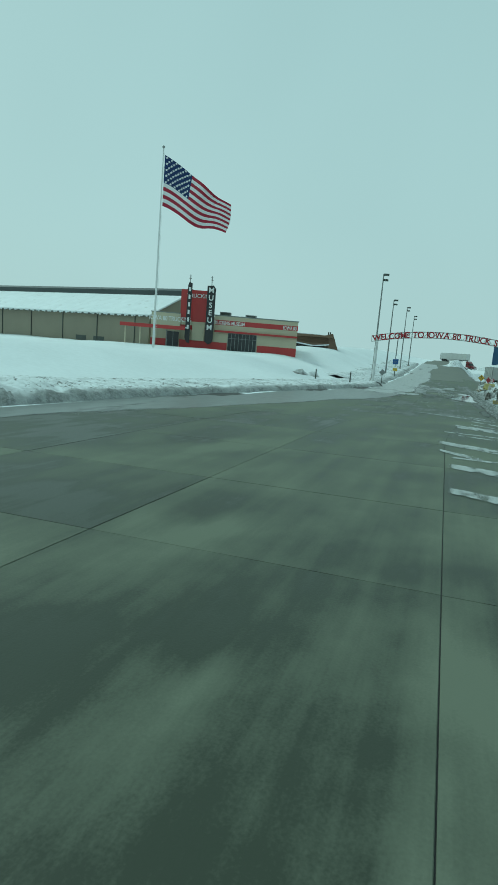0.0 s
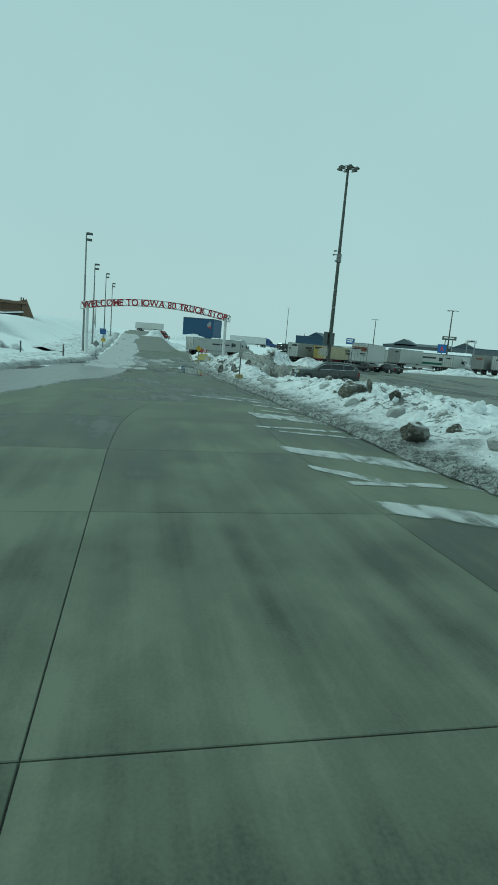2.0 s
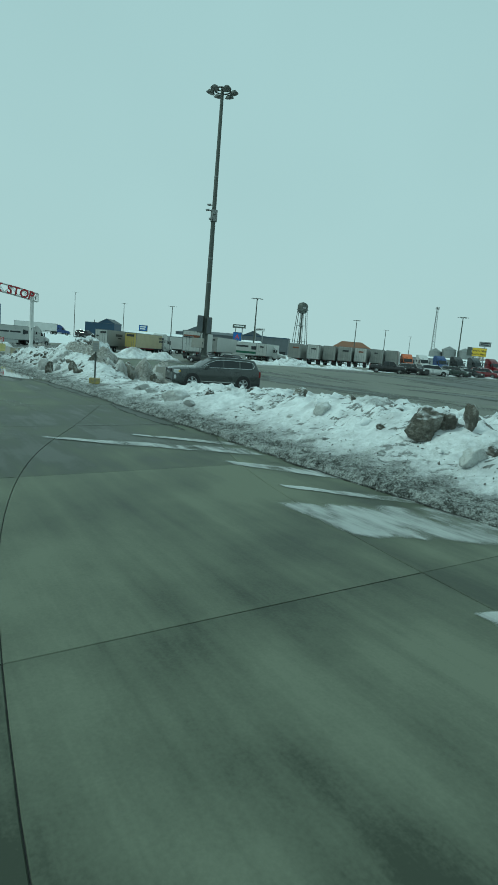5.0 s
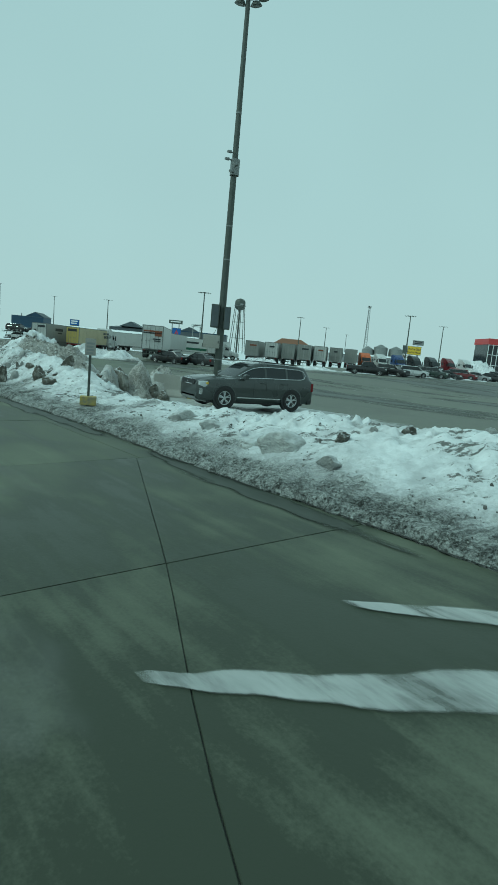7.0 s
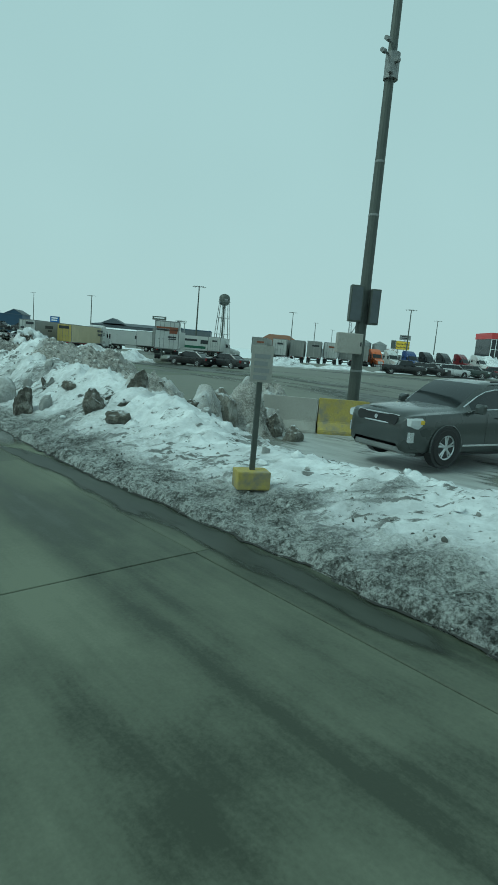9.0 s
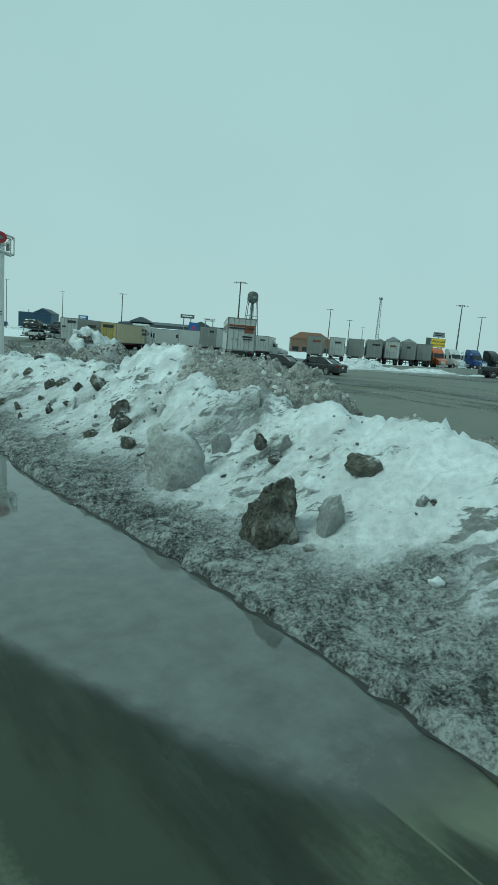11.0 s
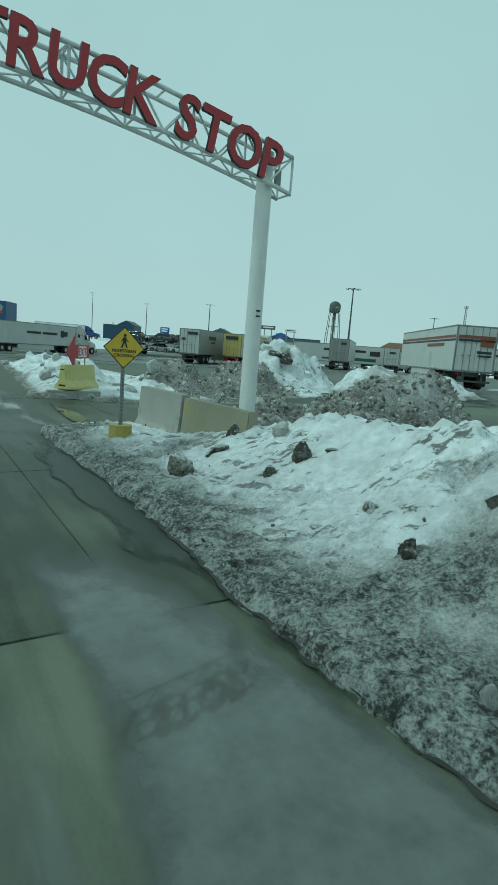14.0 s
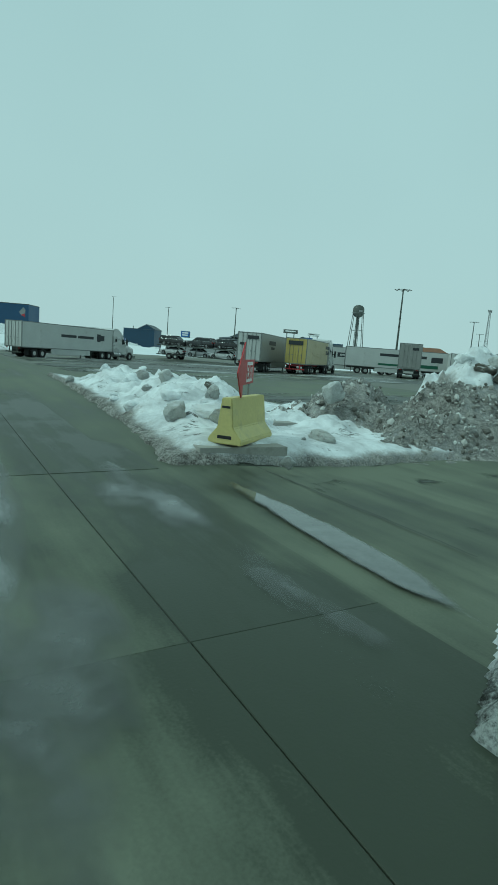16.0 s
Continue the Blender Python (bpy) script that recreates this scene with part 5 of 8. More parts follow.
# ---- the museum ----
def make_museum():
    x, y = frame_of_museum(-1.05, 80)
    ob = thing("museum", "low cream and red museum building with black sign towers", "building", pose(x, y, 1.45, 0, 0, 55.5))
    wall = part("wall", abox(-5.0, 6.5, 0, 14, -0.6, 4.55), CREAM, ob)
    part("wall", abox(-13.7, -9.7, 0.0, 12, -0.6, 4.4), CREAM, ob)
    part("wall", abox(-9.7, -5.0, 0.4, 12, -0.6, 4.4), CREAM, ob)
    part("coping", abox(-5.1, 6.6, -0.1, 14.1, 4.55, 4.68), GALV, ob)
    part("coping", abox(-13.8, -9.7, -0.1, 12.1, 4.4, 4.52), GALV, ob)
    part("stripe", abox(-4.9, 6.53, -0.06, -0.004, 3.35, 4.0), MUS_RED, ob, "red painted band")
    part("stripe", abox(-4.9, 6.53, -0.5, -0.004, 2.35, 2.6), MUS_RED, ob, "thin red canopy edge")
    part("plinth", abox(1.1, 6.53, -0.07, -0.004, -0.6, 0.95), MUS_RED, ob, "red painted plinth")
    part("plinth", abox(-9.7, -3.1, -0.07, -0.004, -0.6, 0.95), MUS_RED, ob, "red painted plinth")
    part("plinth", abox(-13.7, -11.6, -0.07, -0.004, -0.6, 0.9), MUS_RED, ob, "red painted plinth")
    win = part("window", abox(-3.0, 0.95, -0.05, -0.004, -0.1, 2.3), GLASS, ob, "wide dark shop window")
    for i in range(9):
        xx = -3.0 + i * 3.95 / 8
        part("mullion", abox(xx - 0.03, xx + 0.03, -0.08, -0.052, -0.1, 2.3), GALV, win)
    for zz in (-0.1, 1.6, 2.27):
        part("mullion", abox(-3.0, 0.95, -0.08, -0.055, zz, zz + 0.05), GALV, win)
    # red tower block between two black sign fins
    part("tower", abox(-9.8, -5.9, 0.25, 4.0, 2.4, 7.75), MUS_RED, ob, "red tower block")
    part("pier", abox(-8.0, -6.3, -0.25, 0.25, 0.95, 3.0), CREAM, ob)
    part("band", abox(-9.75, -5.9, 0.15, 0.24, 3.0, 3.5), CREAM, ob)
    fin = part("sign_fin", prism([(-6.1, 0.9), (-5.6, 0.55), (-5.15, 0.8), (-5.0, 1.4), (-5.0, 8.0), (-5.35, 8.4), (-6.15, 8.3)], -1.3, -1.05), BLACK_P, ob, "black vertical sign with white letters")
    for i, ch in enumerate("MUSEUM"):
        part("writing", moved(letters(ch, 0.72, 0.02, 0.012), pose(-5.58, -1.325, 7.4 - i * 0.98)), SIGN_W, fin)
    fin2 = part("sign_fin", prism([(-8.85, 1.2), (-8.6, 0.6), (-8.2, 0.55), (-8.2, 8.5), (-8.6, 8.6), (-8.75, 8.2)], -1.3, -1.05), BLACK_P, ob, "narrow black vertical sign")
    for i in range(6):
        part("writing", abox(-8.62, -8.36, -1.33, -1.305, 7.4 - i * 1.0, 7.95 - i * 1.0), SIGN_W, fin2)
    for xx in (-5.6, -8.5):
        bm = atube((xx, -1.2, 8.3), (xx, -1.2, 9.6), 0.05, n=6)
        tube(bm, (xx, -1.2, 9.05), (xx, -1.2, 9.12), 0.18, n=8)
        tube(bm, (xx, -1.2, 9.35), (xx, -1.2, 9.42), 0.14, n=8)
        part("finial", bm, GALV, ob)
    board = part("writing", moved(letters("TRUCKING", 0.52, 0.02, 0.01), pose(-7.2, 0.2, 6.75)), SIGN_W, ob)
    part("writing", moved(letters("IOWA 80 TRUCKING", 0.62, 0.02, 0.015), pose(-11.1, -0.06, 3.35) @ Matrix.Diagonal((0.72, 1, 1, 1))), SIGN_W, ob)
    part("writing", moved(letters("TRUCKING MUSEUM", 0.5, 0.02, 0.012), pose(-3.0, -0.1, 3.42) @ Matrix.Diagonal((0.68, 1, 1, 1))), SIGN_W, ob)
    part("writing", moved(letters("IOWA 80", 0.5, 0.02, 0.012), pose(5.4, -0.1, 3.42) @ Matrix.Diagonal((0.66, 1, 1, 1))), SIGN_W, ob)
    can = part("canopy", abox(-17.2, -8.6, -3.2, 0.3, 2.45, 2.62), SNOW, ob, "flat snow-topped entrance canopy")
    part("fascia", abox(-17.25, -8.6, -3.26, -3.2, 2.15, 2.62), MUS_RED, can)
    for xx in (-16.6, -14.6, -12.6):
        part("post", atube((xx, -2.8, -0.8), (xx, -2.8, 2.45), 0.09, n=10), CREAM, can)
    door = part("entrance_door", abox(-11.4, -9.8, -0.05, -0.004, -0.5, 1.95), GLASS, ob, "glass entrance door")
    part("door_frame", abox(-11.55, -11.4, -0.08, -0.004, -0.5, 2.1), GALV, door)
    part("door_frame", abox(-10.64, -10.56, -0.08, -0.052, -0.5, 1.95), GALV, door)
    for x0, x1, z1 in ((-4.6, -3.0, 5.35), (-0.9, 0.7, 5.2)):
        unit = part("roof_unit", abox(x0, x1, 4, 5.6, 4.6, z1, 0.03), GREY_W, ob, "grey rooftop unit")
        part("grille", abox(x0 + 0.2, x1 - 0.2, 3.97, 3.995, 4.75, z1 - 0.12), DARK_STEEL, unit)
    return ob


make_museum()


def make_warehouse():
    ax, ay = frame_of_museum(-16.7, 89)
    bx, by = frame_of_museum(-50.5, 109.6)
    turn = math.degrees(math.atan2(ay - by, ax - bx))
    ob = thing("museum_hall", "long tan metal hall with a snow-covered roof", "building", pose(ax, ay, 1.3, 0, 0, turn))
    long = 75.0
    bm = prism([(0, -1.0), (0, 4.4), (9.5, 8.8), (19, 4.4), (19, -1.0)], -long, 0, "x")
    part("wall", bm, TAN, ob)
    for i in range(9):
        xx = -3 - i * 8.3
        part("downpipe", abox(xx, xx + 0.12, -0.12, -0.004, -0.8, 4.5), DARK_STEEL, ob)
    bm = prism([(-0.7, 4.25), (-0.7, 4.45), (7.6, 8.25), (7.6, 8.0)], -long, 0.6, "x")
    roof = part("roof", bm, SNOW, ob, "snow-covered metal roof slope")
    part("gutter", abox(-long, 0.6, -0.85, -0.7, 4.1, 4.3), DARK_STEEL, ob)
    for i in range(150):
        xx = 0.4 - i * 0.5
        part("snow_edge", prism([(xx, 4.18 - 0.05 * math.sin(i * 1.7)), (xx - 0.22, 4.10 - 0.06 * math.sin(i * 2.3)), (xx - 0.40, 4.20), (xx - 0.4, 4.35), (xx, 4.35)], -0.95, -0.72), SNOW, roof) if i % 3 != 1 else None
    part("ridge", prism([(7.4, 8.0), (7.6, 9.0), (9.6, 9.55), (12.4, 8.0)], -long, 0.5, "x"), ROOF_D, ob, "dark metal ridge vent")
    for i in range(2):
        part("louvre", abox(-12 - i * 4.2, -9.6 - i * 4.2, -0.06, -0.004, -0.2, 0.6), DARK_STEEL, ob)


make_warehouse()


def make_annex():
    x, y = frame_of_museum(10.4, 112)
    ob = thing("annex_building", "brown building with a snow-covered folded roof", "building", pose(x, y, 2.3, 0, 0, 55.5) @ Matrix.Diagonal((0.72, 0.72, 0.8, 1)))
    part("wall", abox(-6, 6.0, 0, 10, -1.5, 3.6), BROWN, ob)
    part("roof", abox(-6.4, 5.6, -1.6, 10, 3.6, 4.1), BROWN, ob)
    part("roof_snow", abox(-6.4, 2.2, -1.5, 9.8, 4.1, 4.25), SNOW, ob)
    part("window_band", abox(-5.6, 3.8, -0.05, -0.004, 0.9, 1.9), GLASS, ob)
    can = part("canopy", prism([(-4, 1.8), (0.2, 1.35), (4.4, 1.8), (4.4, 2.05), (0.2, 1.6), (-4, 2.05)], -4.5, -0.3), SNOW, ob, "snow-covered butterfly canopy")
    part("fascia", prism([(-4, 2.06), (0.2, 1.61), (4.4, 2.06), (4.4, 2.5), (0.2, 2.2), (-4, 2.5)], -0.5, -0.32), BROWN, can)
    for xx in (-3.4, 0.2, 3.8):
        part("post", atube((xx, -4.0, -1.4), (xx, -4.0, 1.6), 0.1, n=8), DARK_STEEL, can)
    part("gable", prism([(4.6, -1.5), (4.6, 4.4), (5.7, 4.7), (7.2, 1.2), (8.2, -1.5)], -0.3, 9), BROWN, ob)
    for xx in (4.9, 5.4):
        part("vent", atube((xx, 3, 4.4), (xx, 3, 5.1), 0.15, n=8), DARK_STEEL, ob)
    low = thing("low_building", "long low dark-roofed building beyond the museum", "building", pose(*frame_of_museum(34, 175), 0.4, 0, 0, 50))
    part("wall", abox(-14, 8, 0, 8, -2, 0.2), BROWN, low)
    part("roof", prism([(-0.6, 0.2), (8.6, 0.2), (4, 1.2)], -14.5, 8.5, "x"), ROOF_D, low)


make_annex()


# ---- far buildings of the truck stop ----
def shed(name, label, x, y, turn, long, deep, wall_h, ridge_h, wall_m, roof_m, z, doors=0, hip=0.0, size=1.0):
    ob = thing(name, label, "building", pose(x, y, z, 0, 0, turn) @ Matrix.Scale(size, 4))
    part("wall", abox(-long / 2, long / 2, 0, deep, -0.5, wall_h), wall_m, ob)
    if ridge_h > wall_h:
        bm = bmesh.new()
        e, r = 0.5, long / 2 - hip
        pts = [(-long / 2 - e, -e, wall_h), (long / 2 + e, -e, wall_h), (long / 2 + e, deep + e, wall_h), (-long / 2 - e, deep + e, wall_h), (-r, deep / 2, ridge_h), (r, deep / 2, ridge_h)]
        vs = [bm.verts.new(p) for p in pts]
        for f in ((0, 1, 5, 4), (2, 3, 4, 5), (1, 2, 5), (3, 0, 4), (3, 2, 1, 0)):
            bm.faces.new([vs[i] for i in f])
        part("roof", bm, roof_m, ob)
    else:
        part("roof_edge", abox(-long / 2 - 0.1, long / 2 + 0.1, -0.1, deep + 0.1, wall_h, wall_h + 0.35), roof_m, ob)
    for i in range(doors):
        xx = -long / 2 + (i + 0.5) * long / doors
        w = long / doors * 0.32
        d = part("window", abox(xx - w, xx + w, -0.07, -0.004, 0.8, min(3.2, wall_h - 0.4)), GLASS, ob)
        part("frame", abox(xx - w, xx + w, -0.1, -0.072, 0.7, 0.85), GREY_W, d)
    return ob


shop = shed("service_shop", "blue metal service building with a gabled end", -222.0, 588.0, 4, 30, 30, 16.4, 16.4, BLUE_W, TEAL_ROOF, -1.5)
part("gable", prism([(-1.0, 16.76), (15.2, 16.76), (7.2, 20.9)], -0.4, 30.2), BLUE_W, shop, "low blue gable with a dark roof edge")
for k in (-1, 1):
    part("roof_edge", prism([(7.2, 20.92), (7.2 + k * 8.4, 16.7), (7.2 + k * 8.4, 17.1), (7.2, 21.4)], -0.9, 30.4), TEAL_ROOF, shop)
for xx in (-9, 2):
    part("vent", atube((xx, 12, 16.4), (xx, 12, 19.5), 0.35, n=8), DARK_STEEL, shop)
shed("warehouse", "long pale grey metal warehouse far across the lot", -112.9, 514.1, 0, 76, 24, 7.5, 9.0, GREY_W, SNOW, -5.1, size=1.6)
stop = shed("truck_stop", "long truck stop store with dark blue-grey roofs and windows", -96.4, 618.5, -2, 48, 22, 9.0, 10.4, STORE_W, TEAL_ROOF, -6.5, 9, 6, 2.24)
for dx in (-14, 13):
    part("gable", moved(prism([(-5.2, 9.6), (5.2, 9.6), (0, 12.0)], -1.2, 9.0), pose(dx, 0, 0)), TEAL_ROOF, stop, "dark gable over the entrance")
shed("fuel_station", "flat-roofed dark building with blue trim", -53.8, 598.4, -2, 22, 14, 9.0, 9.0, STORE_W, BLUE_W, -5.5, 5, size=2.24)
shed("orange_roof_diner", "low building with an orange hipped roof", 20.5, 421.1, -2, 21, 16, 7.6, 11.2, BROWN, ORANGE_ROOF, -1.2, 4, 5, 1.26)
shed("far_store", "long low grey building at the edge of the lot", 94.7, 452.7, -4, 60, 20, 4.5, 5.5, GREY_W, SNOW, 0.0, size=1.4)


def billboard_building():
    x, y = -181.5, 292.0
    ob = thing("blue_building", "plain blue box building with a painted emblem", "building", pose(x, y, -2.9, 0, 0, 12))
    part("wall", abox(-9.3, 9.3, 0, 16, -4.0, 16.7), BLUE_BOX, ob)
    part("coping", abox(-9.4, 9.4, -0.1, 16.1, 16.7, 17.0), DARK_STEEL, ob)
    part("emblem", prism([(5.2, 13.4), (7.0, 15.6), (8.0, 14.4), (7.6, 12.4), (6.2, 12.0)], -0.05, -0.004), GREY_W, ob, "pale painted emblem")
    part("emblem", prism([(6.0, 12.2), (7.6, 12.9), (7.9, 11.2)], -0.06, -0.01), SIGN_R, ob, "red painted emblem")


billboard_building()


# ---- tall signs, water tower, radio mast, bins ----
def pole_sign(x, y, z, turn, size, panels, label, posts=(0.0,)):
    """panels: bottom, top, half width, material, bars."""
    ob = thing("pole_sign", label, "sign", pose(x, y, z, 0, 0, turn) @ Matrix.Scale(size, 4))
    top = max(p[1] for p in panels)
    for px in posts:
        part("post", atube((px, 0, -0.3), (px, 0, top), 0.22, n=10), GALV, ob)
    for z0, z1, w, m, bars in panels:
        pan = part("panel", abox(-w, w, -0.35, -0.22, z0, z1, 0.03), m, ob)
        part("cabinet", abox(-w - 0.12, w + 0.12, -0.215, 0.25, z0 - 0.12, z1 + 0.12, 0.04), DARK_STEEL, pan)
        for i in range(bars):
            h = (z1 - z0) / (bars + 0.6)
            z = z1 - (i + 0.95) * h
            part("writing", abox(-w * 0.75, w * (0.75 - 0.15 * (i % 2)), -0.37, -0.355, z, z + h * 0.55), SIGN_W if m in (SIGN_B, DARK_STEEL, RED_P) else BLACK_P, pan)
    return ob


blue_a = pole_sign(-52.1, 346.4, -3.5, -2, 1.6, [(5.9, 8.7, 1.45, SIGN_B, 0)], "blue square sign with a red letter on posts")
pole_sign(-75.8, 560.2, -5.4, -2, 2.0, [(13.0, 14.4, 3.0, DARK_STEEL, 1)], "dark board on two tall posts", (-1.6, 1.6))
letters_a = prism([(-0.75, 6.5), (0, 8.3), (0.75, 6.5), (0.38, 6.5), (0, 7.4), (-0.38, 6.5)], -0.37, -0.355)
part("emblem", letters_a, SIGN_R, blue_a, "red angular emblem")
pole_sign(-55.3, 547.3, -4.4, -2, 1.81, [(13.0, 14.0, 2.5, SIGN_W, 1)], "white pole sign on two posts", (-1.8, 1.8))
pole_sign(-176.8, 589.0, -8.1, -2, 2.19, [(6.8, 8.4, 1.9, SIGN_Y, 2), (8.6, 11.0, 1.9, SIGN_B, 2)], "blue and yellow fuel price sign", (-1.2, 1.2))
glad = pole_sign(114.3, 446.3, -0.5, -2, 1.75, [(6.3, 9.6, 2.8, SIGN_Y, 0)], "yellow billboard with black greeting letters", (-1.8, 1.8))
part("writing", moved(letters("We're Glad", 0.8, 0.01, 0.02), pose(0, -0.37, 8.15)), BLACK_P, glad)
part("writing", moved(letters("You're Here!", 0.8, 0.01, 0.02), pose(0, -0.37, 6.8)), BLACK_P, glad)
part("side_board", abox(-4.9, -3.1, -0.3, 0.1, 6.3, 9.8, 0.03), DARK_STEEL, glad, "dark narrow board beside it")
pole_sign(142.1, 526.9, 0.5, -2, 1.6, [(12.7, 15.0, 2.9, GALV, 2)], "grey pole sign far across the lot")


def red_top_building():
    ob = thing("glass_showroom", "glass-fronted building with a red roof band", "building", pose(71.2, 196, ground(71.2, 196), 0, 0, -3))
    part("wall", abox(-11, 14, 0.3, 12, -0.3, 9.6), GLASS, ob, "dark glass front")
    part("roof_band", abox(-11.3, 14.3, -0.2, 12.2, 9.6, 11.4), MUS_RED, ob)
    for i in range(18):
        xx = -11 + i * 1.45
        part("mullion", abox(xx - 0.07, xx + 0.07, 0.1, 0.3, 0, 9.6), SIGN_W, ob)
    for z in (0.05, 3.2, 6.4, 9.4):
        part("transom", abox(-11, 14, 0.14, 0.28, z, z + 0.12), SIGN_W, ob)


red_top_building()


def water_tower():
    x, y = -17.8, 600
    g = ground(x, y)
    ob = thing("water_tower", "dark water tower on braced legs against the sky", "water tower", pose(x, y, g))
    top = 49.0 - g
    bm = bmesh.new()
    prof = [(0.3, top + 3.4), (3.0, top + 2.6), (4.6, top + 1.3), (5.2, top - 0.4), (5.2, top - 4.6), (4.6, top - 6.2), (2.8, top - 7.6), (1.0, top - 8.2)]
    n, rings = 24, []
    for r, z in prof:
        rings.append([bm.verts.new((r * math.cos(k * math.tau / n), r * math.sin(k * math.tau / n), z)) for k in range(n)])
    for a, b in zip(rings, rings[1:]):
        for k in range(n):
            bm.faces.new((a[k], b[k], b[(k + 1) % n], a[(k + 1) % n]))
    bm.faces.new(rings[0])
    bm.faces.new(rings[-1][::-1])
    tank = part("tank", bm, DARK_STEEL, ob, "dark rounded steel tank", smooth=True)
    part("emblem", abox(0.2, 3.2, -5.32, -5.0, top - 3.2, top - 1.8), GREY_W, tank, "pale lettering block")
    part("riser", atube((0, 0, 0), (0, 0, top - 7.8), 0.9, n=12), DARK_STEEL, ob)
    legs = []
    for k in range(6):
        a = k * math.tau / 6 + 0.26
        p, q = Vector((8.6 * math.cos(a), 8.6 * math.sin(a), 0)), Vector((5.0 * math.cos(a), 5.0 * math.sin(a), top - 5.5))
        legs.append((p, q))
        part("leg", atube(p, q, 0.32, 0.28, 8), DARK_STEEL, ob)
    for f in (0.33, 0.68):
        for k in range(6):
            a, b = legs[k][0].lerp(legs[k][1], f), legs[(k + 1) % 6][0].lerp(legs[(k + 1) % 6][1], f)
            part("strut", atube(a, b, 0.18, n=6), GALV, ob)
    bm = bmesh.new()
    for k in range(28):
        a, b = k * math.tau / 28, (k + 1) * math.tau / 28
        tube(bm, (6.0 * math.cos(a), 6.0 * math.sin(a), top - 4.2), (6.0 * math.cos(b), 6.0 * math.sin(b), top - 4.2), 0.12, n=5)
    part("rail", bm, GALV, tank)


water_tower()


def radio_mast():
    x, y, top = 207.3, 1032.0, 62
    ob = thing("radio_mast", "slender lattice radio mast far off", "radio mast", pose(x, y, -2.0) @ Matrix.Scale(1.6, 4))
    for k in range(3):
        a = k * math.tau / 3
        part("leg", atube((2.6 * math.cos(a), 2.6 * math.sin(a), 0), (0.9 * math.cos(a), 0.9 * math.sin(a), top), 0.22, n=5), GALV, ob)
    bm = bmesh.new()
    for i in range(24):
        z0, z1 = i * top / 24, (i + 1) * top / 24
        for k in range(3):
            a, b = k * math.tau / 3, (k + 1) * math.tau / 3
            r0, r1 = 2.6 - 1.7 * z0 / top, 2.6 - 1.7 * z1 / top
            tube(bm, (r0 * math.cos(a), r0 * math.sin(a), z0), (r1 * math.cos(b), r1 * math.sin(b), z1), 0.12, n=4)
    part("lacing", bm, GALV, ob)
    for k in range(4):
        part("antenna", abox(-0.3 + 1.6 * math.cos(k * 1.57), 0.3 + 1.6 * math.cos(k * 1.57), -0.2 + 1.6 * math.sin(k * 1.57), 0.2 + 1.6 * math.sin(k * 1.57), top - 1.2, top + 1.2), DARK_STEEL, ob)


radio_mast()
for x, y, r, h in ((205.2, 995.6, 4.4, 8), (225.9, 991.0, 5.0, 10), (251.2, 988.7, 5.2, 9.5)):
    ob = thing("grain_bin", "round ribbed steel grain bin with a conical roof", "grain bin", pose(x, y, 5.2) @ Matrix.Scale(2.3, 4), "grain bins on the horizon")
    part("bin_wall", atube((0, 0, -3), (0, 0, h), r, n=20), GALV, ob)
    part("bin_roof", atube((0, 0, h), (0, 0, h + 2.4), r * 1.03, 0.4, 20), GALV, ob)


def bare_tree(x, y, h, seed):
    rng = random.Random(seed)
    ob = thing("bare_tree", "leafless winter tree on the far horizon", "tree", pose(x, y, ground(x, y)), "far trees")
    bm = bmesh.new()
    tube(bm, (0, 0, 0), (0, 0, h * 0.4), h * 0.03, h * 0.022, 6)
    part("trunk", bm, BROWN, ob)
    bm = bmesh.new()
    for k in range(26):
        a, t = rng.uniform(0, math.tau), rng.uniform(0.25, 0.5)
        p = Vector((0, 0, h * t))
        d = Vector((math.cos(a) * rng.uniform(0.4, 1), math.sin(a) * rng.uniform(0.4, 1), rng.uniform(0.6, 1.3))).normalized()
        q = p + d * h * rng.uniform(0.3, 0.5)
        tube(bm, p, q, h * 0.012, h * 0.004, 4)
        for j in range(4):
            e = (d + Vector((rng.uniform(-0.8, 0.8), rng.uniform(-0.8, 0.8), rng.uniform(-0.2, 0.6)))).normalized()
            s = p.lerp(q, rng.uniform(0.4, 0.95))
            tube(bm, s, s + e * h * rng.uniform(0.1, 0.22), h * 0.006, h * 0.002, 3)
    part("crown", bm, BROWN, ob)


for i, (x, y, h) in enumerate(((272, 995, 27), (284, 1008, 23), (-230, 420, 9), (160, 520, 10), (190, 500, 9))):
    bare_tree(x, y, h, i)


# ---- vehicles: x forward, y to the left, origin on the ground ----
def loft(stations, section, bm=None):
    """stations: x, half width, low z, top z, from front to back; section: (share of width, share of height) from the foot up."""
    bm = bm or bmesh.new()
    rings = []
    for x, w, lo, hi in stations:
        half = [(w * a, lo + (hi - lo) * b) for a, b in section]
        pts = half + [(-y, z) for y, z in reversed(half)]
        rings.append([bm.verts.new((x, y, z)) for y, z in pts])
    n = len(rings[0])
    for a, b in zip(rings, rings[1:]):
        for k in range(n):
            bm.faces.new((a[k], a[(k + 1) % n], b[(k + 1) % n], b[k]))
    bm.faces.new(rings[0][::-1])
    bm.faces.new(rings[-1])
    bmesh.ops.recalc_face_normals(bm, faces=bm.faces)
    return bm


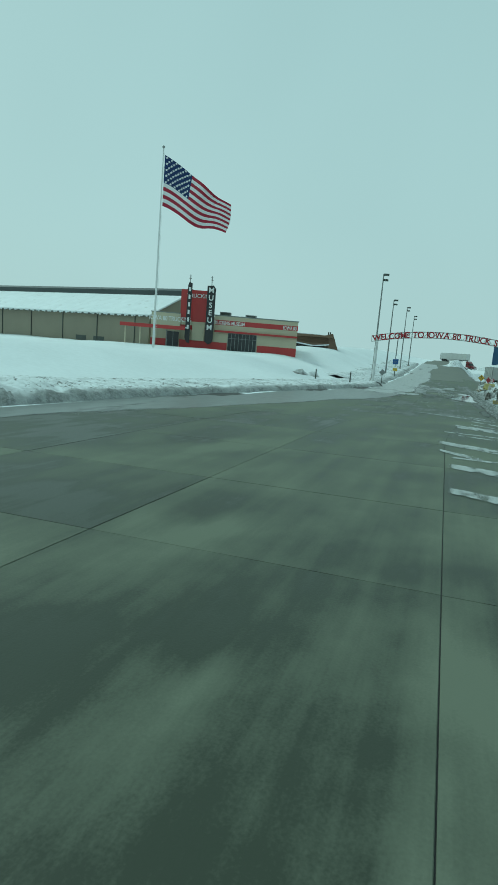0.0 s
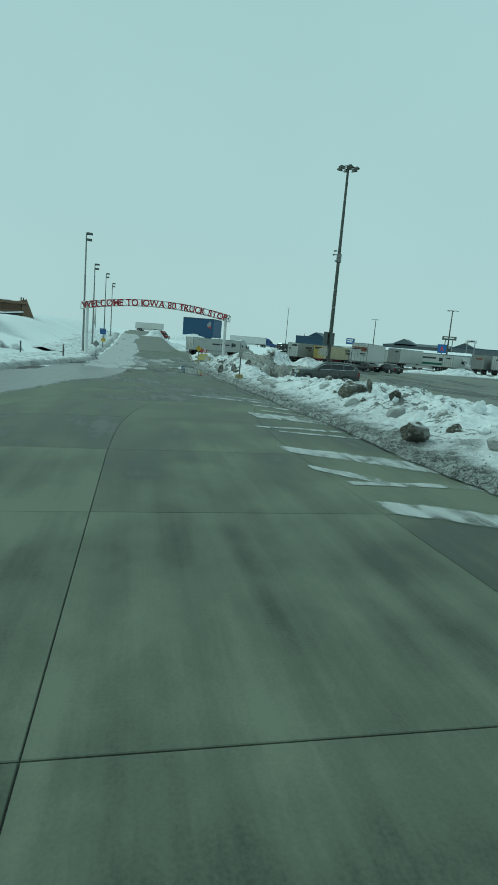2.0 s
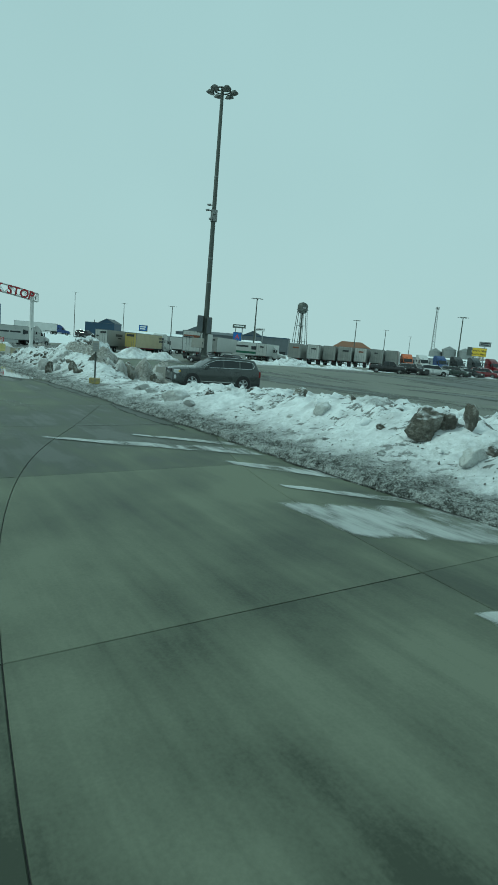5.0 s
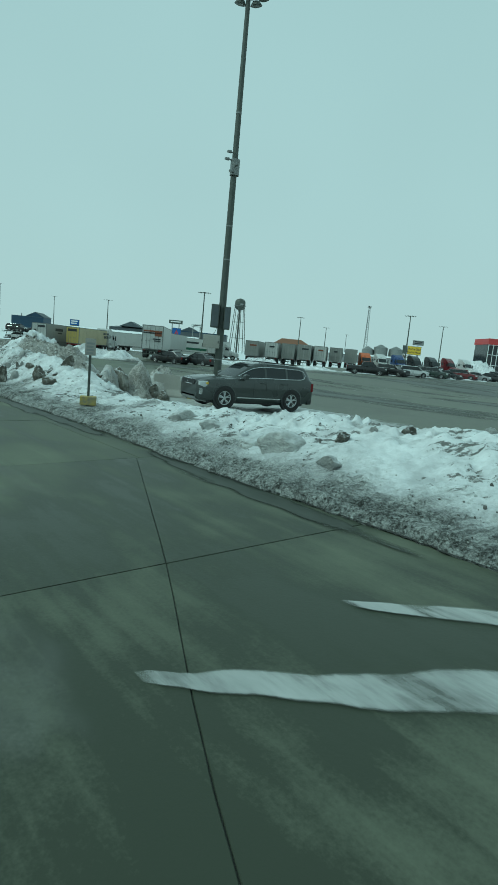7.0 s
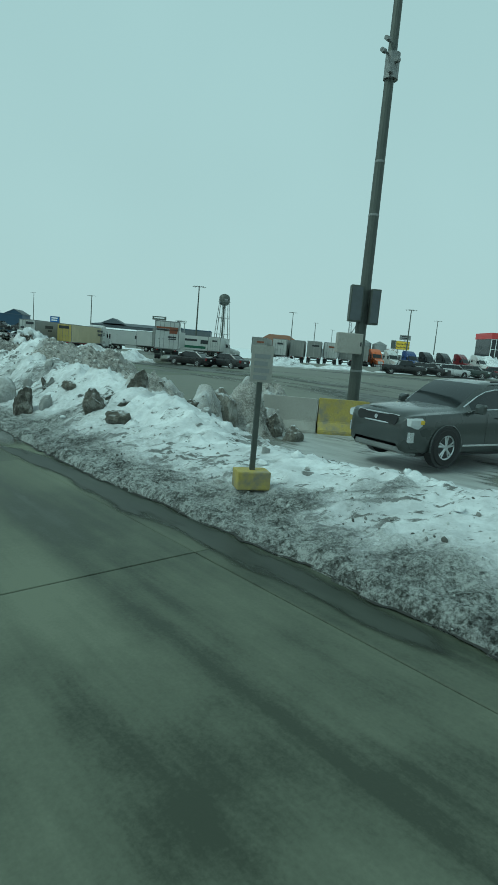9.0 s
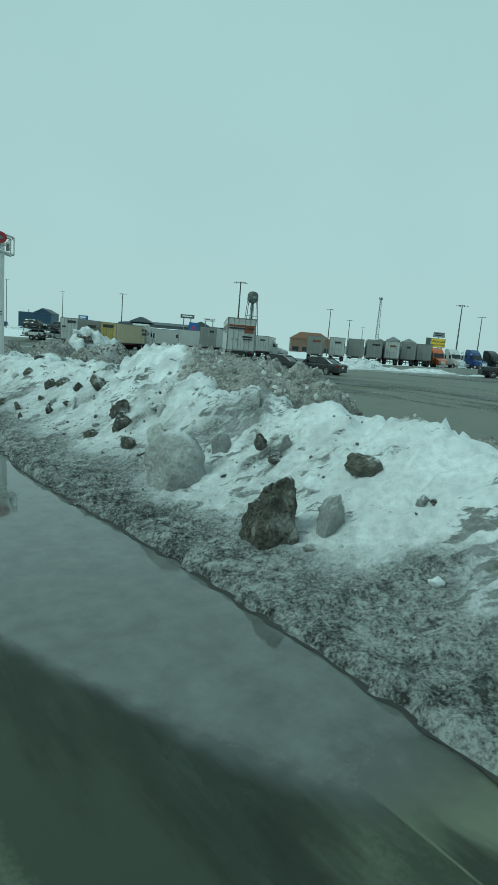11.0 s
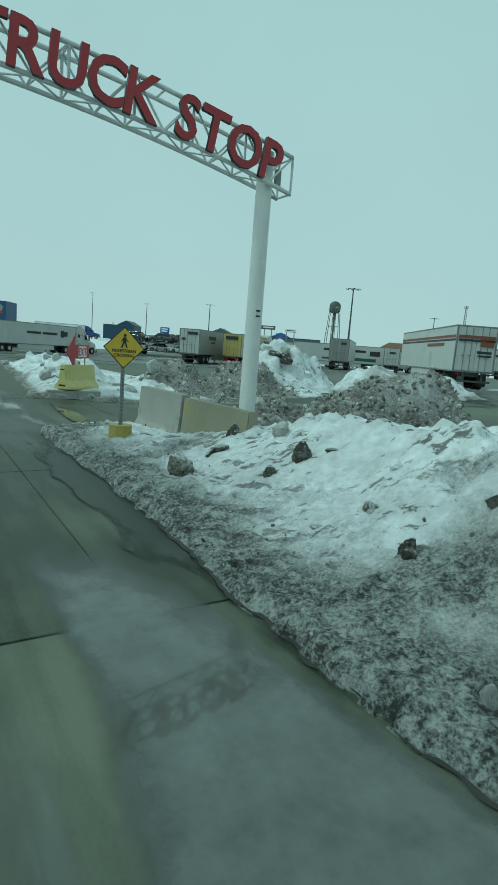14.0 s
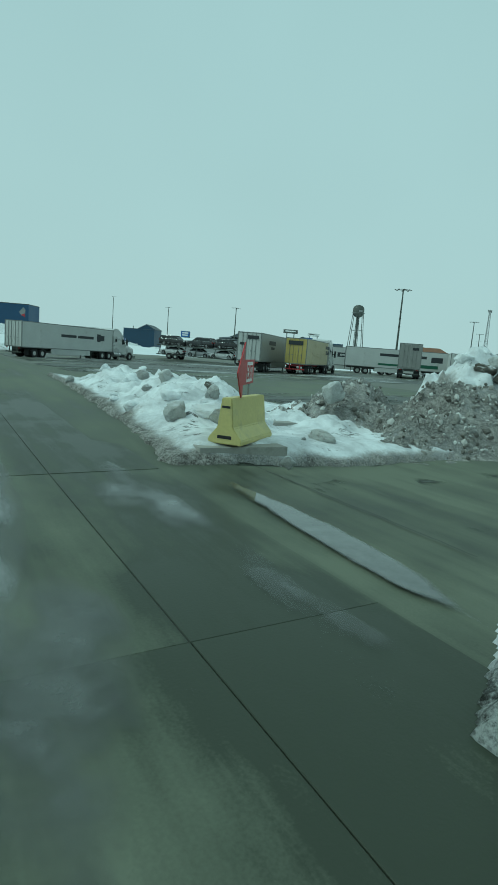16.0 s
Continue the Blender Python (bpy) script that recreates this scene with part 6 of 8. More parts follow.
def wheel(parent, x, y, r, width, rim=ALLOY, spokes=5, side=1, detail=True):
    """A tyre with rim and hub; side 1: its outer face looks to +y."""
    t = bmesh.new()
    n = 24 if detail else 16
    prof = [(r * 0.66, -0.5), (r * 0.93, -0.5), (r, -0.34), (r, 0.34), (r * 0.93, 0.5), (r * 0.66, 0.5)]
    rings = [[t.verts.new((x + a * math.cos(k * math.tau / n), y + b * width, r + a * math.sin(k * math.tau / n))) for k in range(n)] for a, b in prof]
    for p, q in zip(rings, rings[1:]):
        for k in range(n):
            t.faces.new((p[k], q[k], q[(k + 1) % n], p[(k + 1) % n]))
    bmesh.ops.recalc_face_normals(t, faces=t.faces)
    tyre = part("tyre", t, RUBBER, parent, smooth=False)
    f = y + side * width * 0.36
    b = bmesh.new()
    tube(b, (x, f - side * 0.10, r), (x, f - side * 0.06, r), r * 0.66, n=n)
    part("rim_well", b, PLASTIC, tyre)
    b = bmesh.new()
    m = n
    for k in range(m):
        a0, a1 = k * math.tau / m, (k + 1) * math.tau / m
        tube(b, (x + r * 0.64 * math.cos(a0), f, r + r * 0.64 * math.sin(a0)), (x + r * 0.64 * math.cos(a1), f, r + r * 0.64 * math.sin(a1)), 0.022, n=5, caps=False)
    for k in range(spokes):
        a = k * math.tau / spokes + 0.3
        for da in ((-0.16, 0.16) if detail else (0.0,)):
            tube(b, (x + 0.1 * r * math.cos(a), f, r + 0.1 * r * math.sin(a)), (x + r * 0.63 * math.cos(a + da), f, r + r * 0.63 * math.sin(a + da)), r * 0.075, r * 0.055, 5)
    tube(b, (x, f - side * 0.03, r), (x, f + side * 0.012, r), r * 0.17, n=10)
    part("rim", b, rim, tyre)


SECTION = [(0.84, 0.0), (0.95, 0.06), (0.985, 0.22), (1.0, 0.45), (0.985, 0.72), (0.95, 0.90), (0.86, 0.98), (0.70, 1.0)]


def car(name, label, category, body, spec, m, group="", detail=True):
    L, W, H, base, r = spec["L"], spec["W"] / 2, spec["H"], spec["base"], spec["r"]
    ob = thing(name, label, category, m, group)
    f = L / 2
    st = [(f - L * a, W * w, lo, hi) for a, w, lo, hi in spec["body"]]
    part("body", loft(st, SECTION), body, ob, smooth=False)
    # cabin: glass core, then roof and pillars in body colour
    c0, c1, c2, c3 = [f - L * a for a in spec["cabin"]]
    zb, zt = spec["belt"], H - 0.05
    wb, wt = W * 0.90, W * 0.72
    bm = bmesh.new()
    rows = []
    for (x, k) in ((c0, 0.0), ((c0 + c1) / 2 + 0.03, 0.54), (c1, 1.0), ((c1 + c2) / 2, 1.0), (c2, 1.0), ((c2 + c3) / 2 - 0.03, 0.55), (c3, 0.0)):
        w = wb + (wt - wb) * k
        z = zb - 0.06 + (zt - zb + 0.06) * k
        rows.append([bm.verts.new((x, w, zb - 0.06)) if False else bm.verts.new((x, wb, zb - 0.06)), bm.verts.new((x, w, z)), bm.verts.new((x, -w, z)), bm.verts.new((x, -wb, zb - 0.06))])
    for a, b in zip(rows, rows[1:]):
        for k in range(3):
            bm.faces.new((a[k], a[k + 1], b[k + 1], b[k]))
    bmesh.ops.recalc_face_normals(bm, faces=bm.faces)
    glass = part("window_glass", bm, GLASS, ob, "dark tinted windows")
    roof = loft([(c1 + 0.16, wt * 0.9, zt - 0.02, zt + 0.005), (c1 - 0.05, wt * 1.02, zt - 0.03, H - 0.01), ((c1 + c2) / 2, wt * 1.04, zt - 0.03, H), (c2 + 0.1, wt * 1.02, zt - 0.03, H - 0.02), (c2 - 0.14, wt * 0.94, zt - 0.05, zt + 0.01)], [(1.0, 0.0), (1.0, 0.5), (0.9, 0.9), (0.6, 1.0)])
    part("roof", roof, body, ob)
    for s in (-1, 1):
        part("pillar", atube((c0 + 0.02, s * wb, zb - 0.04), (c1, s * wt, zt), 0.045, 0.04, 6), body, ob)
        part("pillar", atube((c3 - 0.02, s * wb, zb - 0.04), (c2, s * wt, zt), spec.get("dpillar", 0.07), 0.05, 6), body, ob)
        for a in spec["pillars"]:
            x = f - L * a
            bm = bmesh.new()
            tube(bm, (x, s * (wb + 0.004), zb - 0.04), (x - 0.05, s * (wt + 0.012), zt - 0.02), 0.035, 0.03, 6)
            part("pillar", bm, PLASTIC, ob)
        bm = bmesh.new()
        tube(bm, (c0 - 0.25, s * (wb + 0.02), zb + 0.0), (c3 + 0.25, s * (wb + 0.02), zb + 0.02), 0.016, n=5)
        part("belt_trim", bm, CHROME if spec.get("chrome") else PLASTIC, ob)
        if spec.get("chrome"):
            bm = bmesh.new()
            tube(bm, (c1 - 0.1, s * (wt + 0.045), zt - 0.045), (c2 + 0.1, s * (wt + 0.045), zt - 0.05), 0.016, n=5)
            tube(bm, (c2 + 0.1, s * (wt + 0.045), zt - 0.05), (c3 + 0.25, s * (wb + 0.02), zb + 0.02), 0.02, n=5)
            part("window_trim", bm, CHROME, ob)
            bm = bmesh.new()
            box(bm, -base / 2 + r + 0.15, base / 2 - r - 0.15, s * W - 0.012 * s - 0.012, s * W + 0.012 * s + 0.0, 0.43, 0.475)
            part("sill_trim", bm, CHROME, ob)
        mir = loft([(c0 - 0.36, 0.05, zb + 0.02, zb + 0.12), (c0 - 0.46, 0.12, zb - 0.02, zb + 0.19), (c0 - 0.56, 0.12, zb - 0.02, zb + 0.19)], [(1, 0), (1, 1)])
        moved(mir, Matrix.Translation((0, s * (W + 0.10), 0.03)))
        tube(mir, (c0 - 0.46, s * (wb + 0.0), zb + 0.04), (c0 - 0.46, s * (W + 0.05), zb + 0.07), 0.03, n=5)
        part("mirror", mir, PLASTIC, ob)
        for a in (spec["pillars"][0] + 0.035, spec["pillars"][0] + 0.035 + 0.19)[: 2 if detail else 1]:
            x = f - L * a
            part("door_handle", abox(x - 0.11, x + 0.11, min(s * (W - 0.005), s * (W + 0.03)), max(s * (W - 0.005), s * (W + 0.03)), zb - 0.14, zb - 0.105, 0.008), body, ob)
        for x in (base / 2 + spec.get("shift", 0), -base / 2 + spec.get("shift", 0)):
            bm = bmesh.new()
            tube(bm, (x, s * (W - 0.10), r), (x, s * (W + 0.004), r), r * 1.17, n=28)
            part("wheel_arch", bm, PLASTIC, ob)
            wheel(ob, x, s * (W - 0.09), r, 0.24, spec.get("rim", ALLOY), 5, s, detail)
        # lamps
        part("headlamp", abox(f - 0.30, f - 0.02, min(s * W * 0.66, s * W * 0.93), max(s * W * 0.66, s * W * 0.93), spec["lamp"] - 0.12, spec["lamp"] + 0.10, 0.03), LAMP_W, ob)
        part("tail_lamp", abox(-f + 0.0, -f + 0.16, min(s * W * 0.70, s * W * 0.955), max(s * W * 0.70, s * W * 0.955), spec["belt"] - 0.32, spec["belt"] - 0.06, 0.02), LAMP_R, ob)
        if detail:
            part("fog_lamp", abox(f - 0.14, f - 0.02, min(s * W * 0.72, s * W * 0.80), max(s * W * 0.72, s * W * 0.80), 0.46, 0.66, 0.015), LAMP_W, ob)
    grille = part("grille", abox(f - 0.1, f + 0.012, -W * 0.60, W * 0.60, spec["lamp"] - 0.16, spec["lamp"] + 0.10, 0.02), PLASTIC, ob)
    if detail:
        for z in (spec["lamp"] - 0.17, spec["lamp"] + 0.09):
            part("grille_trim", abox(f - 0.03, f + 0.022, -W * 0.62, W * 0.62, z, z + 0.028, 0.008), CHROME, grille)
        part("intake", abox(f - 0.1, f + 0.008, -W * 0.62, W * 0.62, 0.48, 0.60, 0.02), PLASTIC, ob)
    part("bumper", loft([(f + 0.03, W * 0.72, 0.26, 0.42), (f - 0.06, W * 0.88, 0.24, 0.45), (f - 0.30, W * 0.95, 0.24, 0.40)], [(1, 0), (1, 1)]), PLASTIC, ob)
    part("bumper", loft([(-f + 0.30, W * 0.95, 0.26, 0.50), (-f + 0.02, W * 0.88, 0.28, 0.52), (-f - 0.03, W * 0.76, 0.32, 0.50)], [(1, 0), (1, 1)]), PLASTIC if not detail else body, ob)
    part("plate", abox(-f - 0.012, -f + 0.02, -0.16, 0.16, spec["belt"] - 0.34, spec["belt"] - 0.2), SIGN_W, ob)
    part("underbody", abox(-f + 0.4, f - 0.4, -W * 0.8, W * 0.8, 0.2, 0.42), PLASTIC, ob)
    return ob


def parked_suv(name, label, body, m):
    """A large three-row utility vehicle, 5.0 m long unscaled: one lofted shell, split into panels and glass."""
    ob = thing(name, label, "car", m)
    W = 0.985
    # x, sill z, belt z, roof z, belt half width, roof half width
    st = [(2.49, 0.42, 0.80, 0.84, 0.70, 0.55), (2.46, 0.30, 0.93, 0.97, 0.80, 0.62), (2.34, 0.25, 0.99, 1.04, 0.89, 0.70), (2.05, 0.24, 1.02, 1.09, 0.955, 0.74), (1.6, 0.24, 1.05, 1.13, 0.98, 0.76),
          (1.15, 0.24, 1.08, 1.16, 0.985, 0.76), (0.98, 0.24, 1.10, 1.18, 0.985, 0.78), (0.72, 0.24, 1.11, 1.36, 0.985, 0.77), (0.44, 0.24, 1.115, 1.55, 0.985, 0.755), (0.16, 0.24, 1.12, 1.68, 0.985, 0.74), (-0.10, 0.24, 1.12, 1.725, 0.985, 0.735),
          (-0.24, 0.24, 1.125, 1.735, 0.985, 0.735), (-0.32, 0.24, 1.125, 1.74, 0.985, 0.735), (-0.75, 0.24, 1.13, 1.745, 0.985, 0.735), (-1.18, 0.24, 1.135, 1.74, 0.985, 0.735), (-1.27, 0.24, 1.135, 1.735, 0.985, 0.735),
          (-1.70, 0.25, 1.15, 1.72, 0.98, 0.725), (-1.98, 0.26, 1.17, 1.70, 0.975, 0.715), (-2.14, 0.27, 1.19, 1.68, 0.965, 0.70), (-2.30, 0.29, 1.18, 1.46, 0.955, 0.74), (-2.42, 0.32, 1.14, 1.22, 0.93, 0.80), (-2.49, 0.40, 1.00, 1.05, 0.88, 0.78), (-2.50, 0.50, 0.86, 0.90, 0.84, 0.74)]

    def ring(x, lo, zb, zr, wb, wr):
        half = [(wb * 0.86, lo), (wb * 0.96, lo + 0.05), (wb, lo + 0.20), (wb * 1.003, 0.5 * (lo + zb)), (wb * 0.995, zb - 0.14), (wb * 0.97, zb - 0.02)]
        for k in (0.03, 0.14, 0.80, 0.93):
            half.append((wb * 0.965 + (wr - wb * 0.965) * k, zb + (zr - 0.05 - zb) * k))
        half += [(wr * 0.93, zr - 0.018), (wr * 0.55, zr - 0.002), (0.0, zr)]
        return [(x, y, z) for y, z in half] + [(x, -y, z) for y, z in reversed(half[:-1])]

    rings = [ring(*r) for r in st]
    n = len(rings[0])
    shell, glass = bmesh.new(), bmesh.new()
    for i in range(len(rings) - 1):
        x0, x1 = st[i][0], st[i + 1][0]
        for k in range(n - 1):
            j = k if k < n // 2 else n - 2 - k
            side = j in (7,) and -2.13 < x1 and x0 < 0.73 and not (-0.33 < x1 and x0 < -0.23) and not (-1.28 < x1 and x0 < -1.17)
            screen = j in (10, 11) and (0.1 < x1 and x0 < 0.99 or x0 < -2.1 and x1 > -2.43)
            bm = glass if side or screen else shell
            bm.faces.new([bm.verts.new(p) for p in (rings[i][k], rings[i][k + 1], rings[i + 1][k + 1], rings[i + 1][k])])
    for r in (rings[0], rings[-1]):
        shell.faces.new([shell.verts.new(p) for p in r])
    for bm in (shell, glass):
        bmesh.ops.remove_doubles(bm, verts=bm.verts, dist=0.0005)
        bmesh.ops.recalc_face_normals(bm, faces=bm.faces)
    part("body", shell, body, ob, smooth=True)
    part("window_glass", glass, GLASS, ob, "dark tinted windows", smooth=True)

    def line(pts, r, mt, nm, lab="", parent=ob):
        bm = bmesh.new()
        for p, q in zip(pts, pts[1:]):
            tube(bm, p, q, r, n=6)
        return part(nm, bm, mt, parent, lab)

    def flank(x, k):
        """A point of the flank's glass line: k 0 at the belt, 1 at the roof edge."""
        for a, b in zip(st, st[1:]):
            if b[0] <= x <= a[0]:
                f = (a[0] - x) / (a[0] - b[0])
                zb, zr, wb, wr = (a[i] + (b[i] - a[i]) * f for i in (2, 3, 4, 5))
                return wb * 0.965 + (wr - wb * 0.965) * k + 0.006, zb + (zr - 0.05 - zb) * k

    for s in (-1, 1):
        low = [(x, s * flank(x, 0.10)[0], flank(x, 0.10)[1]) for x in (0.86, 0.5, 0.0, -0.5, -1.0, -1.5, -1.85)]
        back = [(-2.02, s * flank(-2.02, 0.18)[0], flank(-2.02, 0.18)[1]), (-2.10, s * flank(-2.10, 0.42)[0], flank(-2.10, 0.42)[1]), (-2.02, s * flank(-2.02, 0.76)[0], flank(-2.02, 0.76)[1])]
        top = [(x, s * flank(x, 0.83)[0], flank(x, 0.83)[1]) for x in (-1.8, -1.2, -0.6, -0.1, 0.2, 0.45, 0.7, 0.86)]
        line(low + back + top, 0.016, CHROME, "window_trim", "chrome window surround")
        part("sill_trim", abox(-0.95, 0.95, min(s * 0.985, s * 1.0), max(s * 0.985, s * 1.0), 0.40, 0.44, 0.004), CHROME, ob, "chrome sill strip")
        line([(x, s * 0.715, 1.765 - 0.03 * abs(x + 0.85) ** 2) for x in (-0.02, -0.4, -0.85, -1.3, -1.7)], 0.018, PLASTIC, "roof_rail", "black roof rail")
        for x in (-0.30, -1.22):
            line([(x + 0.55 * (x > -1), s * 0.991, 0.42), (x + 0.55 * (x > -1), s * 0.993, 1.08)], 0.003, PLASTIC, "door_gap")
            line([(x, s * 0.99, 0.48), (x, s * 0.992, 1.09)], 0.003, PLASTIC, "door_gap")
            part("door_handle", abox(x + 0.05, x + 0.27, min(s * 0.975, s * 1.02), max(s * 0.975, s * 1.02), 0.98, 1.015, 0.01), body, ob)
        mir = loft([(0.80, 0.04, 0.0, 0.10), (0.70, 0.11, -0.03, 0.17), (0.60, 0.10, -0.02, 0.17)], [(0.9, 0), (1, 0.3), (1, 0.8), (0.8, 1)])
        moved(mir, Matrix.Translation((0, s * 1.10, 1.12)))
        tube(mir, (0.70, s * 0.93, 1.13), (0.70, s * 1.06, 1.15), 0.03, n=6)
        part("mirror", mir, body, ob)
        part("headlamp", moved(loft([(2.44, 0.10, -0.06, 0.08), (2.30, 0.13, -0.11, 0.10), (2.06, 0.105, -0.12, 0.10)], [(0.8, 0), (1, 0.3), (1, 0.8), (0.8, 1)]), Matrix.Translation((0, s * 0.82, 0.86))), LAMP_W, ob, "tall clear headlamp")
        part("turn_lamp", abox(2.10, 2.20, min(s * 0.925, s * 0.955), max(s * 0.925, s * 0.955), 0.84, 0.92, 0.01), SIGN_Y, ob, "amber strip in the headlamp")
        part("fog_lamp", abox(2.26, 2.42, min(s * 0.80, s * 0.90), max(s * 0.80, s * 0.90), 0.47, 0.68, 0.012), CHROME, ob, "upright chrome fog lamp surround")
        part("tail_lamp", abox(-2.47, -2.36, min(s * 0.80, s * 0.955), max(s * 0.80, s * 0.955), 0.78, 1.10, 0.02), LAMP_R, ob)
        for x in (1.45, -1.45):
            bm = bmesh.new()
            tube(bm, (x, s * 0.80, 0.385), (x, s * 0.992, 0.385), 0.44, n=32)
            part("wheel_well", bm, PLASTIC, ob, "black wheel opening")
            lip = [(x + 0.455 * math.cos(math.radians(a)), s * 0.985, 0.385 + 0.455 * math.sin(math.radians(a))) for a in range(-15, 196, 15)]
            line(lip, 0.022, body, "wheel_lip")
            wheel(ob, x, s * 0.90, 0.385, 0.24, ALLOY, 5, s, True)
    # the face: grille, intakes, bumper
    g = part("grille", moved(loft([(0.03, 0.58, 0.0, 0.20), (-0.10, 0.62, 0.0, 0.20)], [(0.92, 0), (1, 0.4), (1, 0.7), (0.9, 1)]), Matrix.Translation((2.475, 0, 0.78))), PLASTIC, ob, "black mesh grille")
    for z, w in ((0.785, 0.56), (0.965, 0.60)):
        line([(2.44 - 0.06 * (y / 0.6) ** 2 + 0.07, y, z + 0.012 * (1 - abs(y))) for y in (-w, -w * 0.6, -0.2, 0.2, w * 0.6, w)], 0.018, CHROME, "grille_trim", "chrome grille surround", g)
    part("emblem", atube((2.50, 0, 0.885), (2.52, 0, 0.885), 0.045, n=14), CHROME, g)
    part("intake", moved(loft([(0.03, 0.62, 0.0, 0.12), (-0.12, 0.66, 0.0, 0.12)], [(0.95, 0), (1, 0.5), (0.95, 1)]), Matrix.Translation((2.45, 0, 0.53))), PLASTIC, ob, "black lower intake")
    part("skid_plate", loft([(2.47, 0.60, 0.27, 0.36), (2.36, 0.74, 0.22, 0.34), (2.1, 0.80, 0.20, 0.30)], [(1, 0), (1, 1)]), GALV, ob, "pale skid plate under the bumper")
    part("bumper", loft([(-2.25, 0.95, 0.26, 0.52), (-2.46, 0.90, 0.28, 0.54), (-2.53, 0.78, 0.32, 0.52)], [(1, 0), (1, 1)]), PLASTIC, ob, "black rear bumper")
    part("plate", abox(-2.53, -2.50, -0.16, 0.16, 0.80, 0.94), SIGN_W, ob)
    part("underbody", abox(-2.1, 2.1, -0.8, 0.8, 0.18, 0.42), PLASTIC, ob)
    return ob


SUV = dict(L=4.98, W=1.98, H=1.76, base=2.9, r=0.385, belt=1.15, lamp=0.88, cabin=(0.245, 0.385, 0.905, 0.985), pillars=(0.50, 0.70), chrome=True, dpillar=0.10, shift=0.05,
           body=[(0.0, 0.78, 0.34, 0.90), (0.012, 0.86, 0.28, 1.00), (0.05, 0.94, 0.25, 1.06), (0.14, 0.985, 0.25, 1.11), (0.26, 1.0, 0.25, 1.16), (0.5, 1.0, 0.25, 1.17), (0.86, 1.0, 0.26, 1.19), (0.965, 0.97, 0.30, 1.18), (0.99, 0.91, 0.34, 1.14), (1.0, 0.86, 0.42, 1.06)])
SEDAN = dict(L=4.75, W=1.82, H=1.46, base=2.75, r=0.33, belt=0.95, lamp=0.70, cabin=(0.27, 0.44, 0.70, 0.87), pillars=(0.54,), shift=0.05,
             body=[(0.0, 0.76, 0.30, 0.66), (0.015, 0.85, 0.24, 0.75), (0.06, 0.94, 0.2, 0.82), (0.16, 0.985, 0.2, 0.89), (0.28, 1.0, 0.2, 0.96), (0.55, 1.0, 0.2, 0.97), (0.8, 1.0, 0.22, 1.0), (0.95, 0.96, 0.26, 1.0), (0.99, 0.89, 0.32, 0.96), (1.0, 0.84, 0.4, 0.88)])
PICKUP = dict(L=5.85, W=2.02, H=1.92, base=3.68, r=0.40, belt=1.25, lamp=0.98, cabin=(0.26, 0.355, 0.585, 0.63), pillars=(0.46,), shift=0.1,
              body=[(0.0, 0.84, 0.40, 1.02), (0.01, 0.92, 0.34, 1.14), (0.05, 0.97, 0.32, 1.2), (0.2, 1.0, 0.32, 1.25), (0.3, 1.0, 0.32, 1.27), (0.62, 1.0, 0.34, 1.27), (0.66, 1.0, 0.34, 1.24), (0.98, 0.98, 0.4, 1.24), (1.0, 0.94, 0.45, 1.2)])

P_SUV = paint("dark_grey_green_car_paint", (0.045, 0.052, 0.05))
P_BLACK = paint("black_car_paint", (0.014, 0.015, 0.016))
P_CHAR = paint("charcoal_car_paint", (0.03, 0.033, 0.035))
P_WHITE = paint("white_car_paint", (0.62, 0.63, 0.63))
P_RED = paint("dark_red_car_paint", (0.12, 0.012, 0.016))
P_GREEN = paint("dark_green_car_paint", (0.03, 0.045, 0.038))
P_SILVER = paint("silver_car_paint", (0.32, 0.33, 0.34))
P_BLUE = paint("blue_truck_paint", (0.02, 0.05, 0.17))
P_ORANGE = paint("orange_truck_paint", (0.48, 0.12, 0.03))

# Shrunk by about a fifth so that its outline fits the camera's view.
parked_suv("parked_suv", "dark grey-green sport utility vehicle with chrome trim behind the snow bank", P_SUV, stand_xy(-17.3, 37.6, 208, 0.13) @ Matrix.Diagonal((0.83, 0.80, 0.83, 1)))
car("sedan", "black sedan parked beside another on the lot", "car", P_BLACK, SEDAN, stand_xy(-23.9, 73.3, 150) @ Matrix.Scale(0.78, 4), "sedans on the lot")
car("sedan", "charcoal sedan parked on the lot with red tail lamps", "car", P_CHAR, SEDAN, stand_xy(-21.1, 73.2, 143) @ Matrix.Scale(0.78, 4), "sedans on the lot")
ROW = "vehicles parked along the lot edge"
first = {}
for kind, name, label, pnt, x, y, turn in (
        (PICKUP, "pickup", "black crew-cab pickup parked at the lot edge", P_BLACK, -2.5, 85.7, -8), (SUV, "small_suv", "black utility vehicle parked at the lot edge", P_BLACK, 1.0, 87.1, -40),
        (SUV, "small_suv", "white crossover car parked at the lot edge", P_WHITE, 3.7, 88.3, 8), (SUV, "small_suv", "dark green utility vehicle parked at the lot edge", P_GREEN, 7.2, 90.6, -35),
        (SEDAN, "sedan", "dark sedan parked at the lot edge", P_CHAR, 9.4, 91.8, -30), (SUV, "small_suv", "dark red utility vehicle parked at the lot edge", P_RED, 11.7, 92.8, -30),
        (SEDAN, "sedan", "silver sedan parked at the lot edge", P_SILVER, 14.2, 94.1, -32), (SEDAN, "sedan", "grey sedan parked at the lot edge", P_CHAR, 16.5, 94.8, -32),
        (SUV, "small_suv", "silver utility vehicle parked at the lot edge", P_SILVER, 18.7, 96.3, -32), (SEDAN, "sedan", "white sedan parked at the lot edge", P_WHITE, 21.4, 97.6, -32)):
    car(name, label, "car", pnt, kind, stand_xy(x, y, turn, 0.0) @ Matrix.Scale(0.78, 4), ROW, False)


